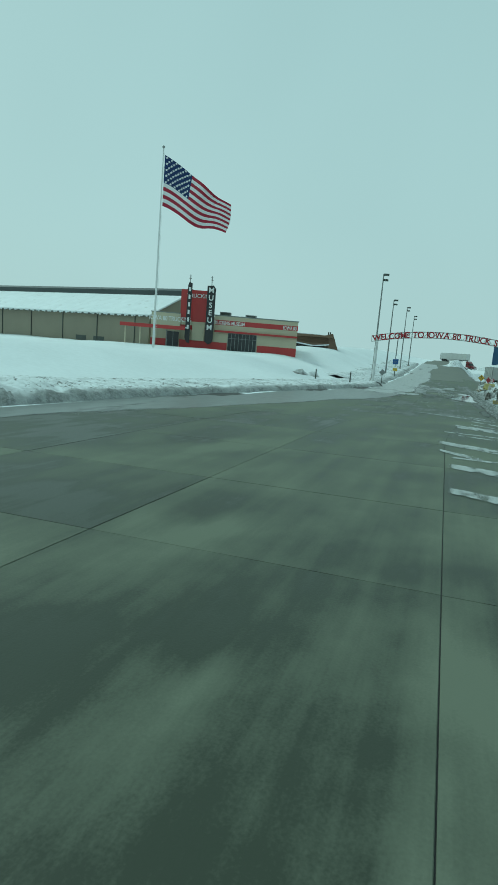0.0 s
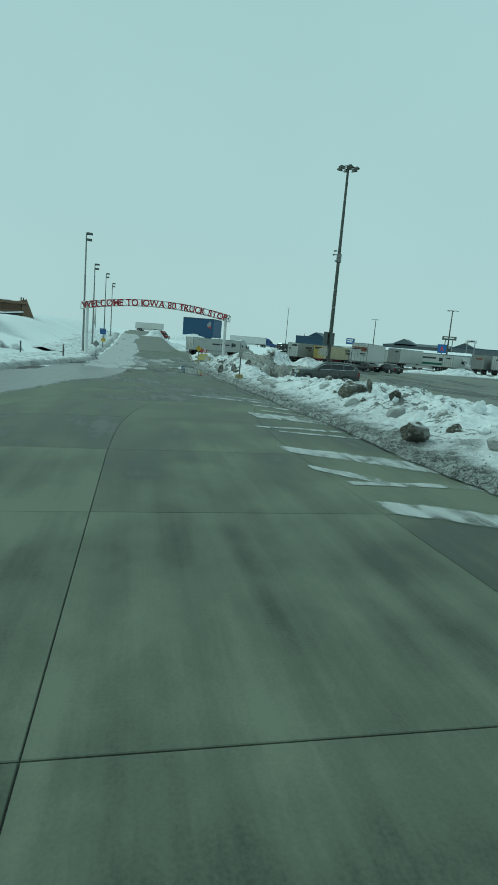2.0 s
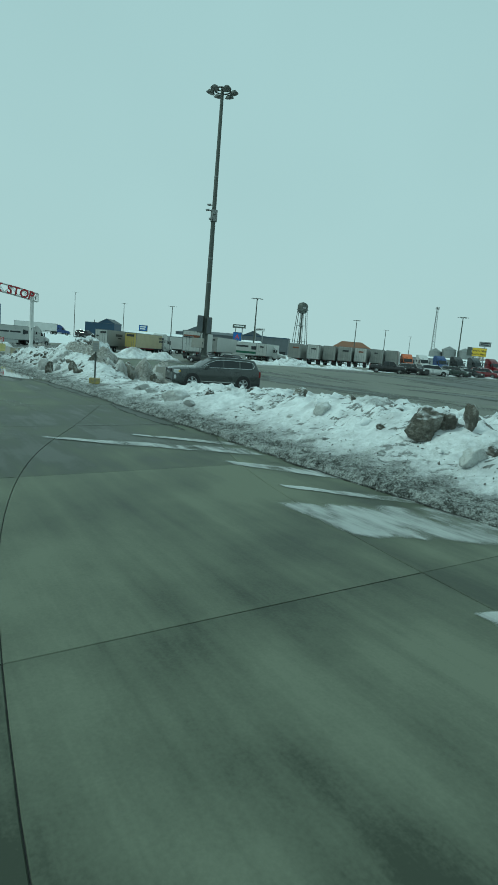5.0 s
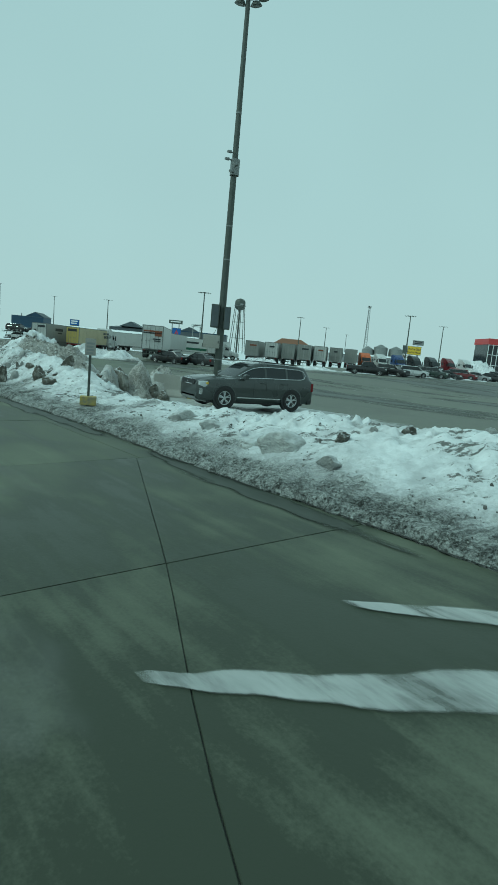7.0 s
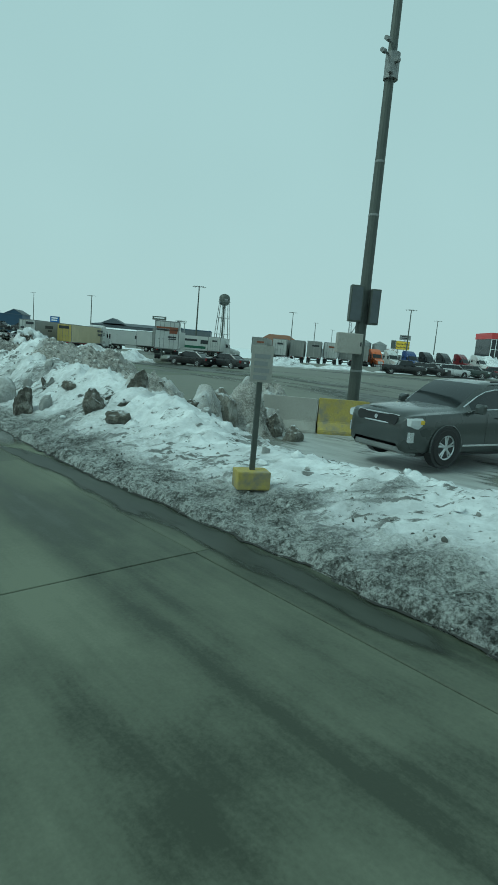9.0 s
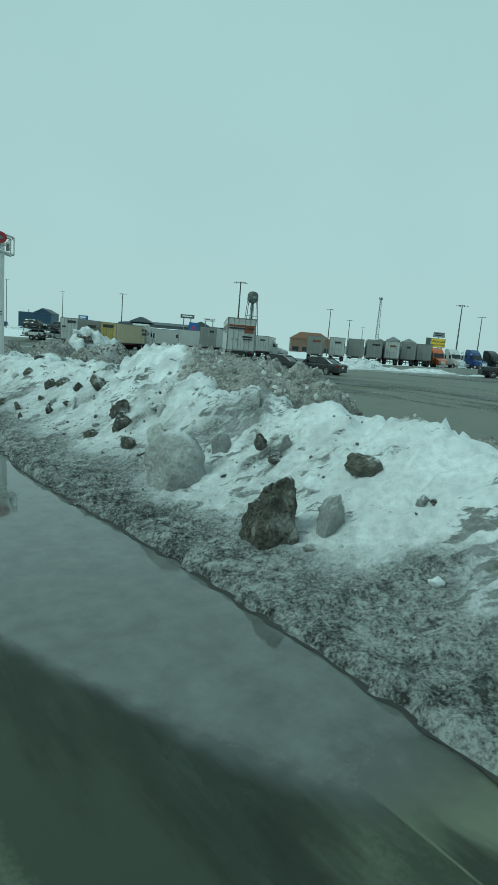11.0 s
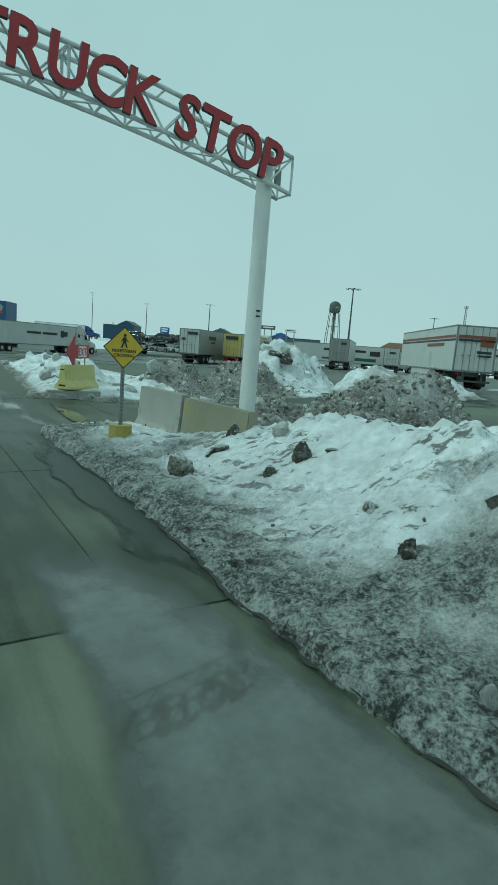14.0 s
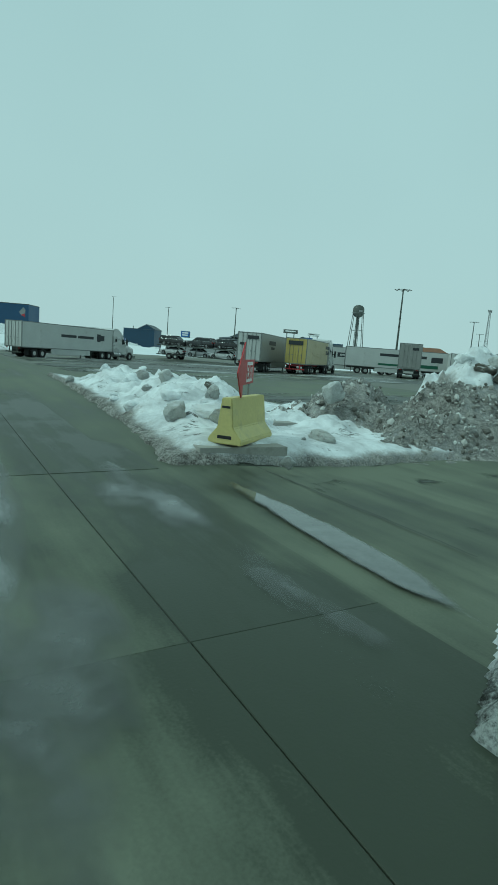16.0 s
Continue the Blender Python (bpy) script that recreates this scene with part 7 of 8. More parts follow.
# ---- semi-trailers and tractors ----
def truck_wheels(ob, x, sides=(-1, 1), r=0.51, dual=True, detail=True):
    for s in sides:
        w = bmesh.new()
        n = 18
        for off in ((0.0, 0.33) if dual else (0.0,)):
            yy = s * (1.14 - off)
            prof = [(r * 0.55, -0.13), (r * 0.94, -0.13), (r, -0.09), (r, 0.09), (r * 0.94, 0.13), (r * 0.55, 0.13)]
            rings = [[w.verts.new((x + a * math.cos(k * math.tau / n), yy + b, r + a * math.sin(k * math.tau / n))) for k in range(n)] for a, b in prof]
            for p, q in zip(rings, rings[1:]):
                for k in range(n):
                    w.faces.new((p[k], q[k], q[(k + 1) % n], p[(k + 1) % n]))
        bmesh.ops.recalc_face_normals(w, faces=w.faces)
        tyre = part("tyre", w, RUBBER, ob)
        b = bmesh.new()
        tube(b, (x, s * 1.05, r), (x, s * 1.20, r), r * 0.56, r * 0.5, 16)
        tube(b, (x, s * 1.20, r), (x, s * 1.27, r), r * 0.2, r * 0.16, 10)
        part("hub", b, TRAILER_W, tyre)


def trailer(label, skin, m, doors=None, bars=(), length=16.15, group="semi-trailers on the lot", chassis=DARK_STEEL, ribs=False, band=None):
    ob = thing("semi_trailer", label, "trailer", m, group)
    z0, z1, w = 1.12, 4.08, 1.3
    part("body", abox(0.06, length, -w, w, z0, z1, 0.03), skin, ob)
    for z in (z0, z1 - 0.09):
        part("rail", abox(0.03, length + 0.01, -w - 0.012, w + 0.012, z, z + 0.09), GALV, ob)
    if ribs:
        for i in range(int(length / 0.6)):
            for s in (-1, 1):
                xx = 0.5 + i * 0.6
                part("rib", abox(xx, xx + 0.07, s * w - 0.02, s * w + 0.02, z0 + 0.1, z1 - 0.1), skin, ob)
    for s in (-1, 1):
        door = part("rear_door", abox(0.0, 0.055, min(0.012 * s, s * 1.2), max(0.012 * s, s * 1.2), z0 + 0.12, z1 - 0.12, 0.008), doors or skin, ob)
        for yy in (0.3, 0.72):
            rod = atube((-0.03, s * yy, z0 + 0.1), (-0.03, s * yy, z1 - 0.1), 0.022, n=6)
            box(rod, -0.06, -0.02, s * yy - 0.03, s * yy + 0.16, 2.15, 2.21)
            part("lock_rod", rod, GALV, door)
        part("door_post", abox(-0.03, 0.06, min(s * 1.2, s * 1.3), max(s * 1.2, s * 1.3), z0, z1), GALV, ob)
        part("tail_lamp", abox(-0.05, -0.02, s * 0.95 - 0.13, s * 0.95 + 0.13, z0 - 0.16, z0 - 0.05), LAMP_R, ob)
        part("mud_flap", abox(1.0, 1.03, s * 0.95 - 0.3, s * 0.95 + 0.3, 0.25, 1.0), PLASTIC, ob)
        leg = atube((12.3, s * 0.85, 0.12), (12.3, s * 0.85, z0), 0.07, n=6)
        box(leg, 12.15, 12.45, s * 0.85 - 0.15, s * 0.85 + 0.15, 0.05, 0.12)
        part("landing_leg", leg, DARK_STEEL, ob)
        part("side_skirt", abox(4.6, 11.6, s * 1.26 - 0.01, s * 1.26 + 0.01, 0.5, z0), skin, ob) if not ribs else None
    bmp = abox(-0.02, 0.06, -1.15, 1.15, 0.5, 0.62)
    for s in (-1, 1):
        box(bmp, 0.0, 0.06, s * 0.6 - 0.05, s * 0.6 + 0.05, 0.62, z0)
    part("rear_bumper", bmp, SIGN_R if chassis is RED_P else DARK_STEEL, ob)
    part("chassis", abox(0.3, length - 0.3, -0.5, 0.5, 0.86, z0, 0.0), chassis, ob)
    for x in (2.0, 3.25):
        part("axle", atube((x, -1.0, 0.51), (x, 1.0, 0.51), 0.08, n=6), DARK_STEEL, ob)
        truck_wheels(ob, x)
    for x0, x1, za, zb, mm, where in bars:
        if where == "rear":
            part("writing", abox(-0.065, -0.045, x0, x1, za, zb), mm, ob)
        else:
            s = -1 if where == "right" else 1
            part("writing", abox(x0, x1, min(s * (w + 0.014), s * (w + 0.004)), max(s * (w + 0.014), s * (w + 0.004)), za, zb), mm, ob)
    return ob


def tractor(label, pnt, m, group="truck tractors on the lot"):
    ob = thing("truck_tractor", label, "truck", m, group)
    part("frame", abox(-0.2, 6.9, -0.45, 0.45, 0.7, 0.98), DARK_STEEL, ob)
    cab = [(2.3, 0.95), (2.3, 3.75), (2.6, 3.98), (3.3, 3.98), (4.1, 3.45), (4.55, 2.95), (5.05, 2.05), (5.05, 0.75), (4.2, 0.75), (4.2, 0.95)]
    part("cab", prism(cab, -1.2, 1.2, "y", 0.07), pnt, ob)
    hood = loft([(7.15, 0.86, 0.75, 1.45), (6.95, 0.98, 0.72, 1.62), (6.2, 1.08, 0.72, 1.85), (5.3, 1.14, 0.72, 2.05), (4.95, 1.15, 0.72, 2.1)], SECTION)
    part("hood", hood, pnt, ob)
    part("windscreen", moved(abox(-0.01, 0.015, -1.02, 1.02, -0.45, 0.45), pose(4.86, 0, 2.50, 0, -29, 0)), GLASS, ob)
    for s in (-1, 1):
        part("side_window", prism([(4.15, 2.05), (4.15, 2.75), (4.5, 2.7), (4.8, 2.1)], min(s * 1.2, s * 1.212), max(s * 1.2, s * 1.212)), GLASS, ob)
        part("sleeper_window", abox(2.7, 3.1, min(s * 1.2, s * 1.212), max(s * 1.2, s * 1.212), 2.3, 2.75), GLASS, ob)
        part("mirror", abox(4.85, 4.98, s * 1.42 - 0.11, s * 1.42 + 0.11, 1.95, 2.75, 0.03), PLASTIC, ob)
        part("mirror_arm", atube((4.8, s * 1.15, 2.35), (4.92, s * 1.4, 2.35), 0.03, n=6), PLASTIC, ob)
        tank = atube((2.5, s * 0.95, 0.75), (4.0, s * 0.95, 0.75), 0.31, n=14)
        part("fuel_tank", tank, ALLOY, ob)
        part("step", abox(4.1, 4.8, s * 1.05 - 0.15, s * 1.05 + 0.15, 0.35, 0.75), PLASTIC, ob)
        part("headlamp", abox(6.75, 7.06, s * 0.82 - 0.14, s * 0.82 + 0.14, 0.98, 1.2, 0.03), LAMP_W, ob)
        fend = bmesh.new()
        for k in range(8):
            a0, a1 = math.pi * k / 8, math.pi * (k + 1) / 8
            tube(fend, (5.9 + 0.62 * math.cos(a0), s * 1.0, 0.55 + 0.62 * math.sin(a0)), (5.9 + 0.62 * math.cos(a1), s * 1.0, 0.55 + 0.62 * math.sin(a1)), 0.14, n=6)
        part("fender", fend, pnt, ob)
        part("stack", atube((2.15, s * 1.0, 1.0), (2.15, s * 1.0, 3.6), 0.07, n=8), CHROME, ob) if s > 0 else None
    part("grille", abox(7.08, 7.18, -0.55, 0.55, 0.78, 1.42, 0.03), CHROME, ob)
    part("bumper", loft([(7.35, 1.0, 0.32, 0.62), (7.2, 1.15, 0.30, 0.68), (6.8, 1.2, 0.30, 0.66)], [(1, 0), (1, 1)]), CHROME, ob)
    part("fifth_wheel", abox(0.4, 1.3, -0.45, 0.45, 0.98, 1.1), DARK_STEEL, ob)
    truck_wheels(ob, 5.9, dual=False)
    for x in (0.2, 1.5):
        part("axle", atube((x, -1.0, 0.51), (x, 1.0, 0.51), 0.08, n=6), DARK_STEEL, ob)
        truck_wheels(ob, x)
    return ob


def ahead(m, d):
    """The pose d metres ahead along a vehicle's x axis, on the ground there."""
    p = m @ Vector((d, 0, 0))
    return stand_xy(p.x, p.y, math.degrees(m.to_euler().z))


P_TW = paint("white_truck_paint", (0.58, 0.59, 0.58))
D_BAR = mat("dark_print", (0.03, 0.035, 0.04), 0.5, vary=0.1, bump=0.0)
R_BAR = mat("rust_brown_print", (0.20, 0.07, 0.035), 0.5, vary=0.1, bump=0.0)
G_BAR = mat("green_print", (0.03, 0.12, 0.07), 0.5, vary=0.1, bump=0.0)

m = stand_xy(-73.6, 111.4, 73.8) @ Matrix.Scale(0.93, 4)
trailer("white box trailer with dark print behind its tractor", TRAILER_W, m, None, [(6.2, 8.9, 2.62, 2.95, D_BAR, "right"), (9.2, 12.2, 2.62, 2.95, D_BAR, "right"), (12.9, 13.6, 2.35, 3.35, D_BAR, "right"), (13.6, 14.4, 2.5, 3.2, D_BAR, "right")])
tractor("white sleeper tractor pulling a box trailer", P_TW, ahead(m, 13.9))
m = stand_xy(-48.4, 109.6, 81.2) @ Matrix.Scale(0.93, 4)
trailer("pale grey box trailer with dark rear print", TRAILER_G, m, TRAILER_W, [(-1.0, 0.2, 3.4, 3.75, D_BAR, "rear"), (0.5, 1.0, 2.75, 3.0, D_BAR, "rear"), (3.2, 6.0, 2.95, 3.4, D_BAR, "right"), (4.2, 5.6, 2.5, 2.75, D_BAR, "right")])
m = stand_xy(-44.05, 112.45, 79.2) @ Matrix.Scale(0.88, 4)
trailer("cream container with yellow doors on a red chassis", CREAM_T, m, TRAILER_Y, [(-0.8, 0.9, 3.3, 3.75, D_BAR, "rear"), (10.5, 13.5, 3.2, 3.6, D_BAR, "right"), (10.8, 13.0, 2.5, 3.0, D_BAR, "right")], 12.2, chassis=RED_P, ribs=True)
tractor("white day tractor before a yellow container", P_TW, ahead(m, 10.4))
m = stand_xy(-38.2, 146.4, 0)
trailer("white refrigerated trailer with dark lettering and green sweep", TRAILER_W, m, None, [(5.2, 12.2, 2.95, 3.35, D_BAR, "right"), (12.9, 14.6, 2.5, 3.3, D_BAR, "right"), (5.0, 14.0, 1.55, 1.85, G_BAR, "right"), (9.0, 14.0, 1.85, 2.05, G_BAR, "right")])
tractor("white sleeper tractor with a sloped hood", P_TW, ahead(m, 13.9))
m = stand_xy(-31.4, 123.6, 83)
trailer("white box trailer seen from its closed rear doors", TRAILER_W, m, TRAILER_G, [(-0.9, -0.2, 3.3, 3.6, D_BAR, "rear")])
m = stand_xy(-26.36, 78.34, 93.1, 0.2) @ Matrix.Scale(0.825, 4)
trailer("white box trailer with orange and black stripes", TRAILER_W, m, TRAILER_W, [(-1.15, 1.15, 3.28, 3.46, R_BAR, "rear"), (-1.15, 1.15, 3.08, 3.22, D_BAR, "rear"), (-1.1, -0.25, 2.78, 3.30, R_BAR, "rear"), (-1.0, -0.1, 2.35, 2.5, D_BAR, "rear"), (-1.0, -0.2, 2.15, 2.25, D_BAR, "rear"), (0.1, 16.0, 3.28, 3.46, R_BAR, "left"), (0.1, 16.0, 3.08, 3.22, D_BAR, "left"), (2.5, 7.0, 2.75, 2.98, R_BAR, "left")])
m = stand_xy(-46.0, 152, 2)
trailer("white box trailer with a round dark emblem", TRAILER_W, m, None, [(6.6, 9.4, 2.5, 3.2, D_BAR, "right"), (7.0, 9.0, 2.7, 3.0, TRAILER_W, "right")])
tractor("white sleeper tractor parked across the lot", P_TW, ahead(m, 13.9))
m = stand_xy(-127.5, 232, 15)
trailer("white box trailer behind a blue tractor", TRAILER_W, m)
tractor("dark blue sleeper tractor", P_BLUE, ahead(m, 13.9))
m = stand_xy(-187.0, 242.0, 355)
trailer("white box trailer far along the road", TRAILER_W, m)
tractor("dark red tractor far along the road", P_RED, ahead(m, 13.9))
for i, (x, y, turn, skin) in enumerate(((-15.0, 123.2, 81, TRAILER_G), (-11.4, 124.4, 80, TRAILER_W), (-8.2, 125.6, 80, TRAILER_G), (-5.3, 125.4, 79, TRAILER_W), (-2.0, 127.3, 80, TRAILER_G), (1.4, 129.8, 79, TRAILER_W), (4.9, 132.5, 79, TRAILER_G), (-22.5, 139.0, 82, TRAILER_W))):
    trailer("box trailer parked in a row, seen from its rear doors", skin, stand_xy(x, y, turn) @ Matrix.Scale(0.93, 4), TRAILER_W if i % 3 == 1 else TRAILER_G, [(-0.9 + 0.3 * (i % 3), 0.4, 3.1, 3.4, D_BAR if i % 2 else R_BAR, "rear")] if i % 4 != 2 else [], group="trailers parked in a row")
for x, y, turn, pnt, label in ((8.7, 141.6, -84, P_ORANGE, "orange sleeper tractor parked in the row"), (15.4, 142.8, -72, P_BLUE, "blue sleeper tractor parked in the row"), (12.0, 143.5, -76, P_TW, "white sleeper tractor parked in the row"), (23.0, 145.2, -64, P_CHAR, "charcoal sleeper tractor parked in the row"), (19.0, 144.0, -66, P_BLACK, "black sleeper tractor parked in the row"), (31.0, 147.3, -60, P_TW, "white sleeper tractor parked in the row"), (27.0, 146.2, -62, P_RED, "dark red sleeper tractor parked in the row")):
    tractor(label, pnt, stand_xy(x, y, turn) @ Matrix.Scale(0.88, 4))


def car_carrier(m):
    ob = thing("car_carrier", "dark steel car carrier trailer with two decks", "trailer", m)
    for s in (-1, 1):
        part("deck_rail", abox(0, 15.5, s * 1.2 - 0.06, s * 1.2 + 0.06, 2.15, 2.32), DARK_STEEL, ob)
        part("deck_rail", abox(0, 14.0, s * 1.2 - 0.06, s * 1.2 + 0.06, 0.62, 0.80), DARK_STEEL, ob)
        for x in (0.3, 3.8, 7.2, 10.6, 14.0):
            part("deck_post", atube((x, s * 1.2, 0.7), (x + 0.5, s * 1.2, 2.25), 0.06, n=6), DARK_STEEL, ob)
    for x in (2.4, 3.6):
        truck_wheels(ob, x)
    part("deck", abox(0, 15.5, -1.1, 1.1, 2.15, 2.2), DARK_STEEL, ob)
    part("deck", abox(0, 14.0, -1.1, 1.1, 0.62, 0.68), DARK_STEEL, ob)
    turn = math.degrees(m.to_euler().z)
    for k, (d, up, pnt, spec) in enumerate(((2.6, 2.2, P_BLACK, SUV), (7.8, 2.2, P_CHAR, SUV), (13.0, 2.2, P_BLACK, SUV), (2.6, 0.68, P_WHITE, SEDAN), (7.6, 0.68, P_SILVER, SEDAN), (12.0, 0.68, P_WHITE, SEDAN))):
        p = m @ Vector((d, 0, up))
        car("carried_car", "new car strapped on the deck of a car carrier", "car", pnt, spec, pose(p.x, p.y, p.z, 0, 0, turn + (180 if k % 2 else 0)), "cars on the carrier", False)


m = stand_xy(-69.5, 151.0, -14)
car_carrier(m)
tractor("charcoal tractor of the car carrier", P_CHAR, ahead(m, 14.8))


# ---- lumps of ice and frozen grit ----
def lump_mesh(name, seed, material, rough=0.35, cuts=5, detail=3):
    bm = bmesh.new()
    bmesh.ops.create_icosphere(bm, subdivisions=detail, radius=1.0)
    rng = random.Random(seed)
    planes = []
    for k in range(cuts):
        d = Vector((rng.uniform(-1, 1), rng.uniform(-1, 1), rng.uniform(-0.6, 1))).normalized()
        planes.append((d, rng.uniform(0.45, 0.8)))
    for v in bm.verts:
        for d, h in planes:
            over = v.co.dot(d) - h
            if over > 0:
                v.co -= d * over * 0.9
        v.co += v.co.normalized() * rough * (0.6 * noise.fractal(v.co * 1.3 + Vector((seed * 3.1, 0, 0)), 0.9, 2.0, 3) + 0.32 * noise.fractal(v.co * 5.5 + Vector((0, seed, 0)), 0.8, 2.0, 3))
    me = bpy.data.meshes.new(name)
    bm.to_mesh(me)
    bm.free()
    me.materials.append(material)
    for p in me.polygons:
        p.use_smooth = True
    return me


ICE_MESH = [lump_mesh("ice_chunk", 10 + k, ICE, 0.3, 14) for k in range(4)]
GRIT_MESH = [lump_mesh("frozen_lump", 30 + k, GRIT, 0.3, 11, 4) for k in range(4)]
SNOW_MESH = [lump_mesh("snow_lump", 50 + k, SNOW, 0.42, 12) for k in range(3)]


def surface(u, v):
    x, y = xy(u, v)
    g = ground(x, y)
    if 2.0 < v < 11 and -24 < u < 73.5:
        return g + max(0.0, bank(u, v))
    return g


def chunk(kind, x, y, sx, sy, sz, turn=0.0, sink=0.35, tilt=0.0, pick=0, z=None):
    meshes = {"ice": ICE_MESH, "grit": GRIT_MESH, "snow": SNOW_MESH}[kind]
    name = {"ice": "ice_chunk", "grit": "frozen_lump", "snow": "snow_lump"}[kind]
    label = {"ice": "clouded grey ice chunk lying in the snow bank", "grit": "dark lump of frozen grit and ice in the snow", "snow": "packed white snow lump on the bank"}[kind]
    ob = new(name, meshes[pick % len(meshes)])
    if z is None:
        z = surface(*uv_of(x, y))
    ob.matrix_world = pose(x, y, z + sz * (1 - 2 * sink) * 0.5, tilt, tilt * 0.6, turn) @ Matrix.Diagonal((sx / 2, sy / 2, sz / 2, 1))
    return tagged(ob, label, name.replace("_", " "), "lumps in the snow banks")


for k, (kind, x, y, wide, tall) in enumerate((
        ("ice", -27.01, 41.30, 0.84, 0.63), ("grit", -25.98, 39.71, 0.59, 0.58), ("ice", -25.52, 39.61, 0.39, 0.37), ("ice", -27.40, 42.34, 0.40, 0.33), ("ice", -26.50, 41.60, 0.28, 0.28),
        ("grit", -28.17, 43.87, 0.42, 0.26), ("grit", -28.04, 43.36, 0.35, 0.25), ("grit", -27.82, 42.67, 0.26, 0.23),
        ("grit", -26.06, 41.37, 0.19, 0.21), ("ice", -25.80, 41.10, 0.17, 0.21), ("ice", -26.17, 42.18, 0.30, 0.24), ("grit", -25.13, 40.14, 0.46, 0.26), 
        ("grit", -28.55, 43.55, 0.23, 0.16), ("grit", -25.90, 40.97, 0.20, 0.09), ("ice", -27.48, 43.23, 0.21, 0.18),
        ("grit", -30.01, 46.03, 0.24, 0.22), ("grit", -30.51, 47.66, 0.28, 0.23), ("grit", -30.16, 47.44, 0.39, 0.16), ("ice", -30.15, 46.69, 0.21, 0.12), ("grit", -30.57, 47.22, 0.17, 0.13),
        ("grit", -31.02, 47.07, 0.19, 0.17), ("grit", -31.66, 47.84, 0.13, 0.14), ("grit", -30.62, 46.16, 0.11, 0.11), ("grit", -29.69, 46.03, 0.14, 0.08), ("grit", -29.72, 46.20, 0.15, 0.08),
        ("ice", -29.42, 45.69, 0.12, 0.25), ("grit", -29.59, 46.56, 0.22, 0.13), ("grit", -29.07, 46.04, 0.53, 0.29), ("ice", -32.03, 49.59, 0.22, 0.16), ("grit", -31.63, 49.39, 0.3, 0.16),
        ("grit", -34.85, 53.42, 0.30, 0.23), ("ice", -35.14, 54.19, 0.28, 0.20), ("grit", -36.37, 53.88, 0.46, 0.26), ("grit", -35.88, 55.26, 0.26, 0.18), ("ice", -33.38, 51.12, 0.20, 0.18),
        ("ice", -33.02, 50.72, 0.17, 0.20), ("grit", -35.19, 53.35, 0.17, 0.14), ("grit", -33.97, 51.20, 0.18, 0.13), ("grit", -32.84, 49.70, 0.16, 0.12), ("ice", -33.79, 49.70, 0.12, 0.12),
        ("ice", -32.66, 50.50, 0.14, 0.12), ("grit", -23.46, 39.05, 0.55, 0.42), ("grit", -24.27, 38.39, 0.60, 0.43), ("grit", -23.63, 37.56, 0.55, 0.32), ("grit", -21.72, 39.19, 0.73, 0.82), ("grit", -23.11, 39.31, 0.44, 0.19))):
    chunk(kind, x, y, wide * 1.02, wide * (0.75 + 0.2 * math.sin(k * 2.1)), tall * 1.5, 40 * math.sin(k * 3.7), 0.34, 14 * math.sin(k * 1.7), k)
for k, (kind, x, y, sx, sy, sz, turn, sink) in enumerate((
        ("ice", -16.85, 28.2, 1.0, 0.7, 0.6, 30, 0.45), ("ice", -16.3, 27.2, 0.4, 0.32, 0.28, 0, 0.3), ("ice", -17.4, 28.9, 0.9, 0.5, 0.3, 60, 0.4), ("ice", -18.8, 31.3, 0.8, 0.5, 0.4, 20, 0.45), ("ice", -18.1, 30.3, 0.7, 0.5, 0.3, 60, 0.45),
        ("grit", -20.6, 39.6, 0.6, 0.5, 0.7, 20, 0.25), ("grit", -20.15, 39.0, 0.5, 0.4, 0.5, 0, 0.3), ("grit", -22.3, 38.8, 0.4, 0.3, 0.3, 0, 0.3),
        ("grit", -7.72, 15.15, 0.62, 0.5, 0.55, 10, 0.15), ("grit", -7.0, 15.9, 0.4, 0.3, 0.28, 10, 0.25), ("grit", -11.05, 21.65, 0.85, 0.55, 0.62, 20, 0.15), ("grit", -10.4, 21.6, 0.3, 0.28, 0.62, 0, 0.15), ("grit", -9.1, 19.4, 0.4, 0.3, 0.4, 60, 0.2), ("ice", -10.6, 20.5, 0.8, 0.5, 0.45, 60, 0.3), ("ice", -8.8, 18.2, 0.7, 0.5, 0.5, 10, 0.3),
        ("ice", -6.0, 14.2, 0.7, 0.6, 0.5, 20, 0.3), ("ice", -5.0, 13.0, 0.5, 0.4, 0.4, 20, 0.3))):
    chunk(kind, x, y, sx, sy, sz, turn, sink, 8 * math.sin(k * 1.7), k)
for kind, x, y, sx, sy, sz, dz in (("ice", -43.5, 64.95, 0.55, 0.45, 0.5, 0.42), ("snow", -42.9, 65.3, 0.8, 0.5, 0.35, 0.5), ("ice", -42.55, 64.5, 0.4, 0.3, 0.36, 0.5), ("ice", -41.2, 63.15, 0.26, 0.2, 0.24, 0.30), ("ice", -44.6, 68.1, 0.45, 0.4, 0.4, 0.95), ("ice", -40.6, 67.4, 0.6, 0.5, 0.55, 1.0), ("grit", -36.4, 71.6, 0.8, 0.6, 0.5, 1.5), ("grit", -35.9, 71.4, 0.6, 0.5, 0.5, 1.35), ("ice", -36.0, 71.9, 0.5, 0.5, 0.4, 1.75), ("ice", -45.6, 69.5, 0.4, 0.3, 0.3, 0.9), ("grit", -43.2, 66.8, 0.35, 0.3, 0.25, 0.95)):
    chunk(kind, x, y, sx, sy, sz, 20, 0.3, 5, int(x * 3) % 4, ground(x, y) + dz - 0.1)

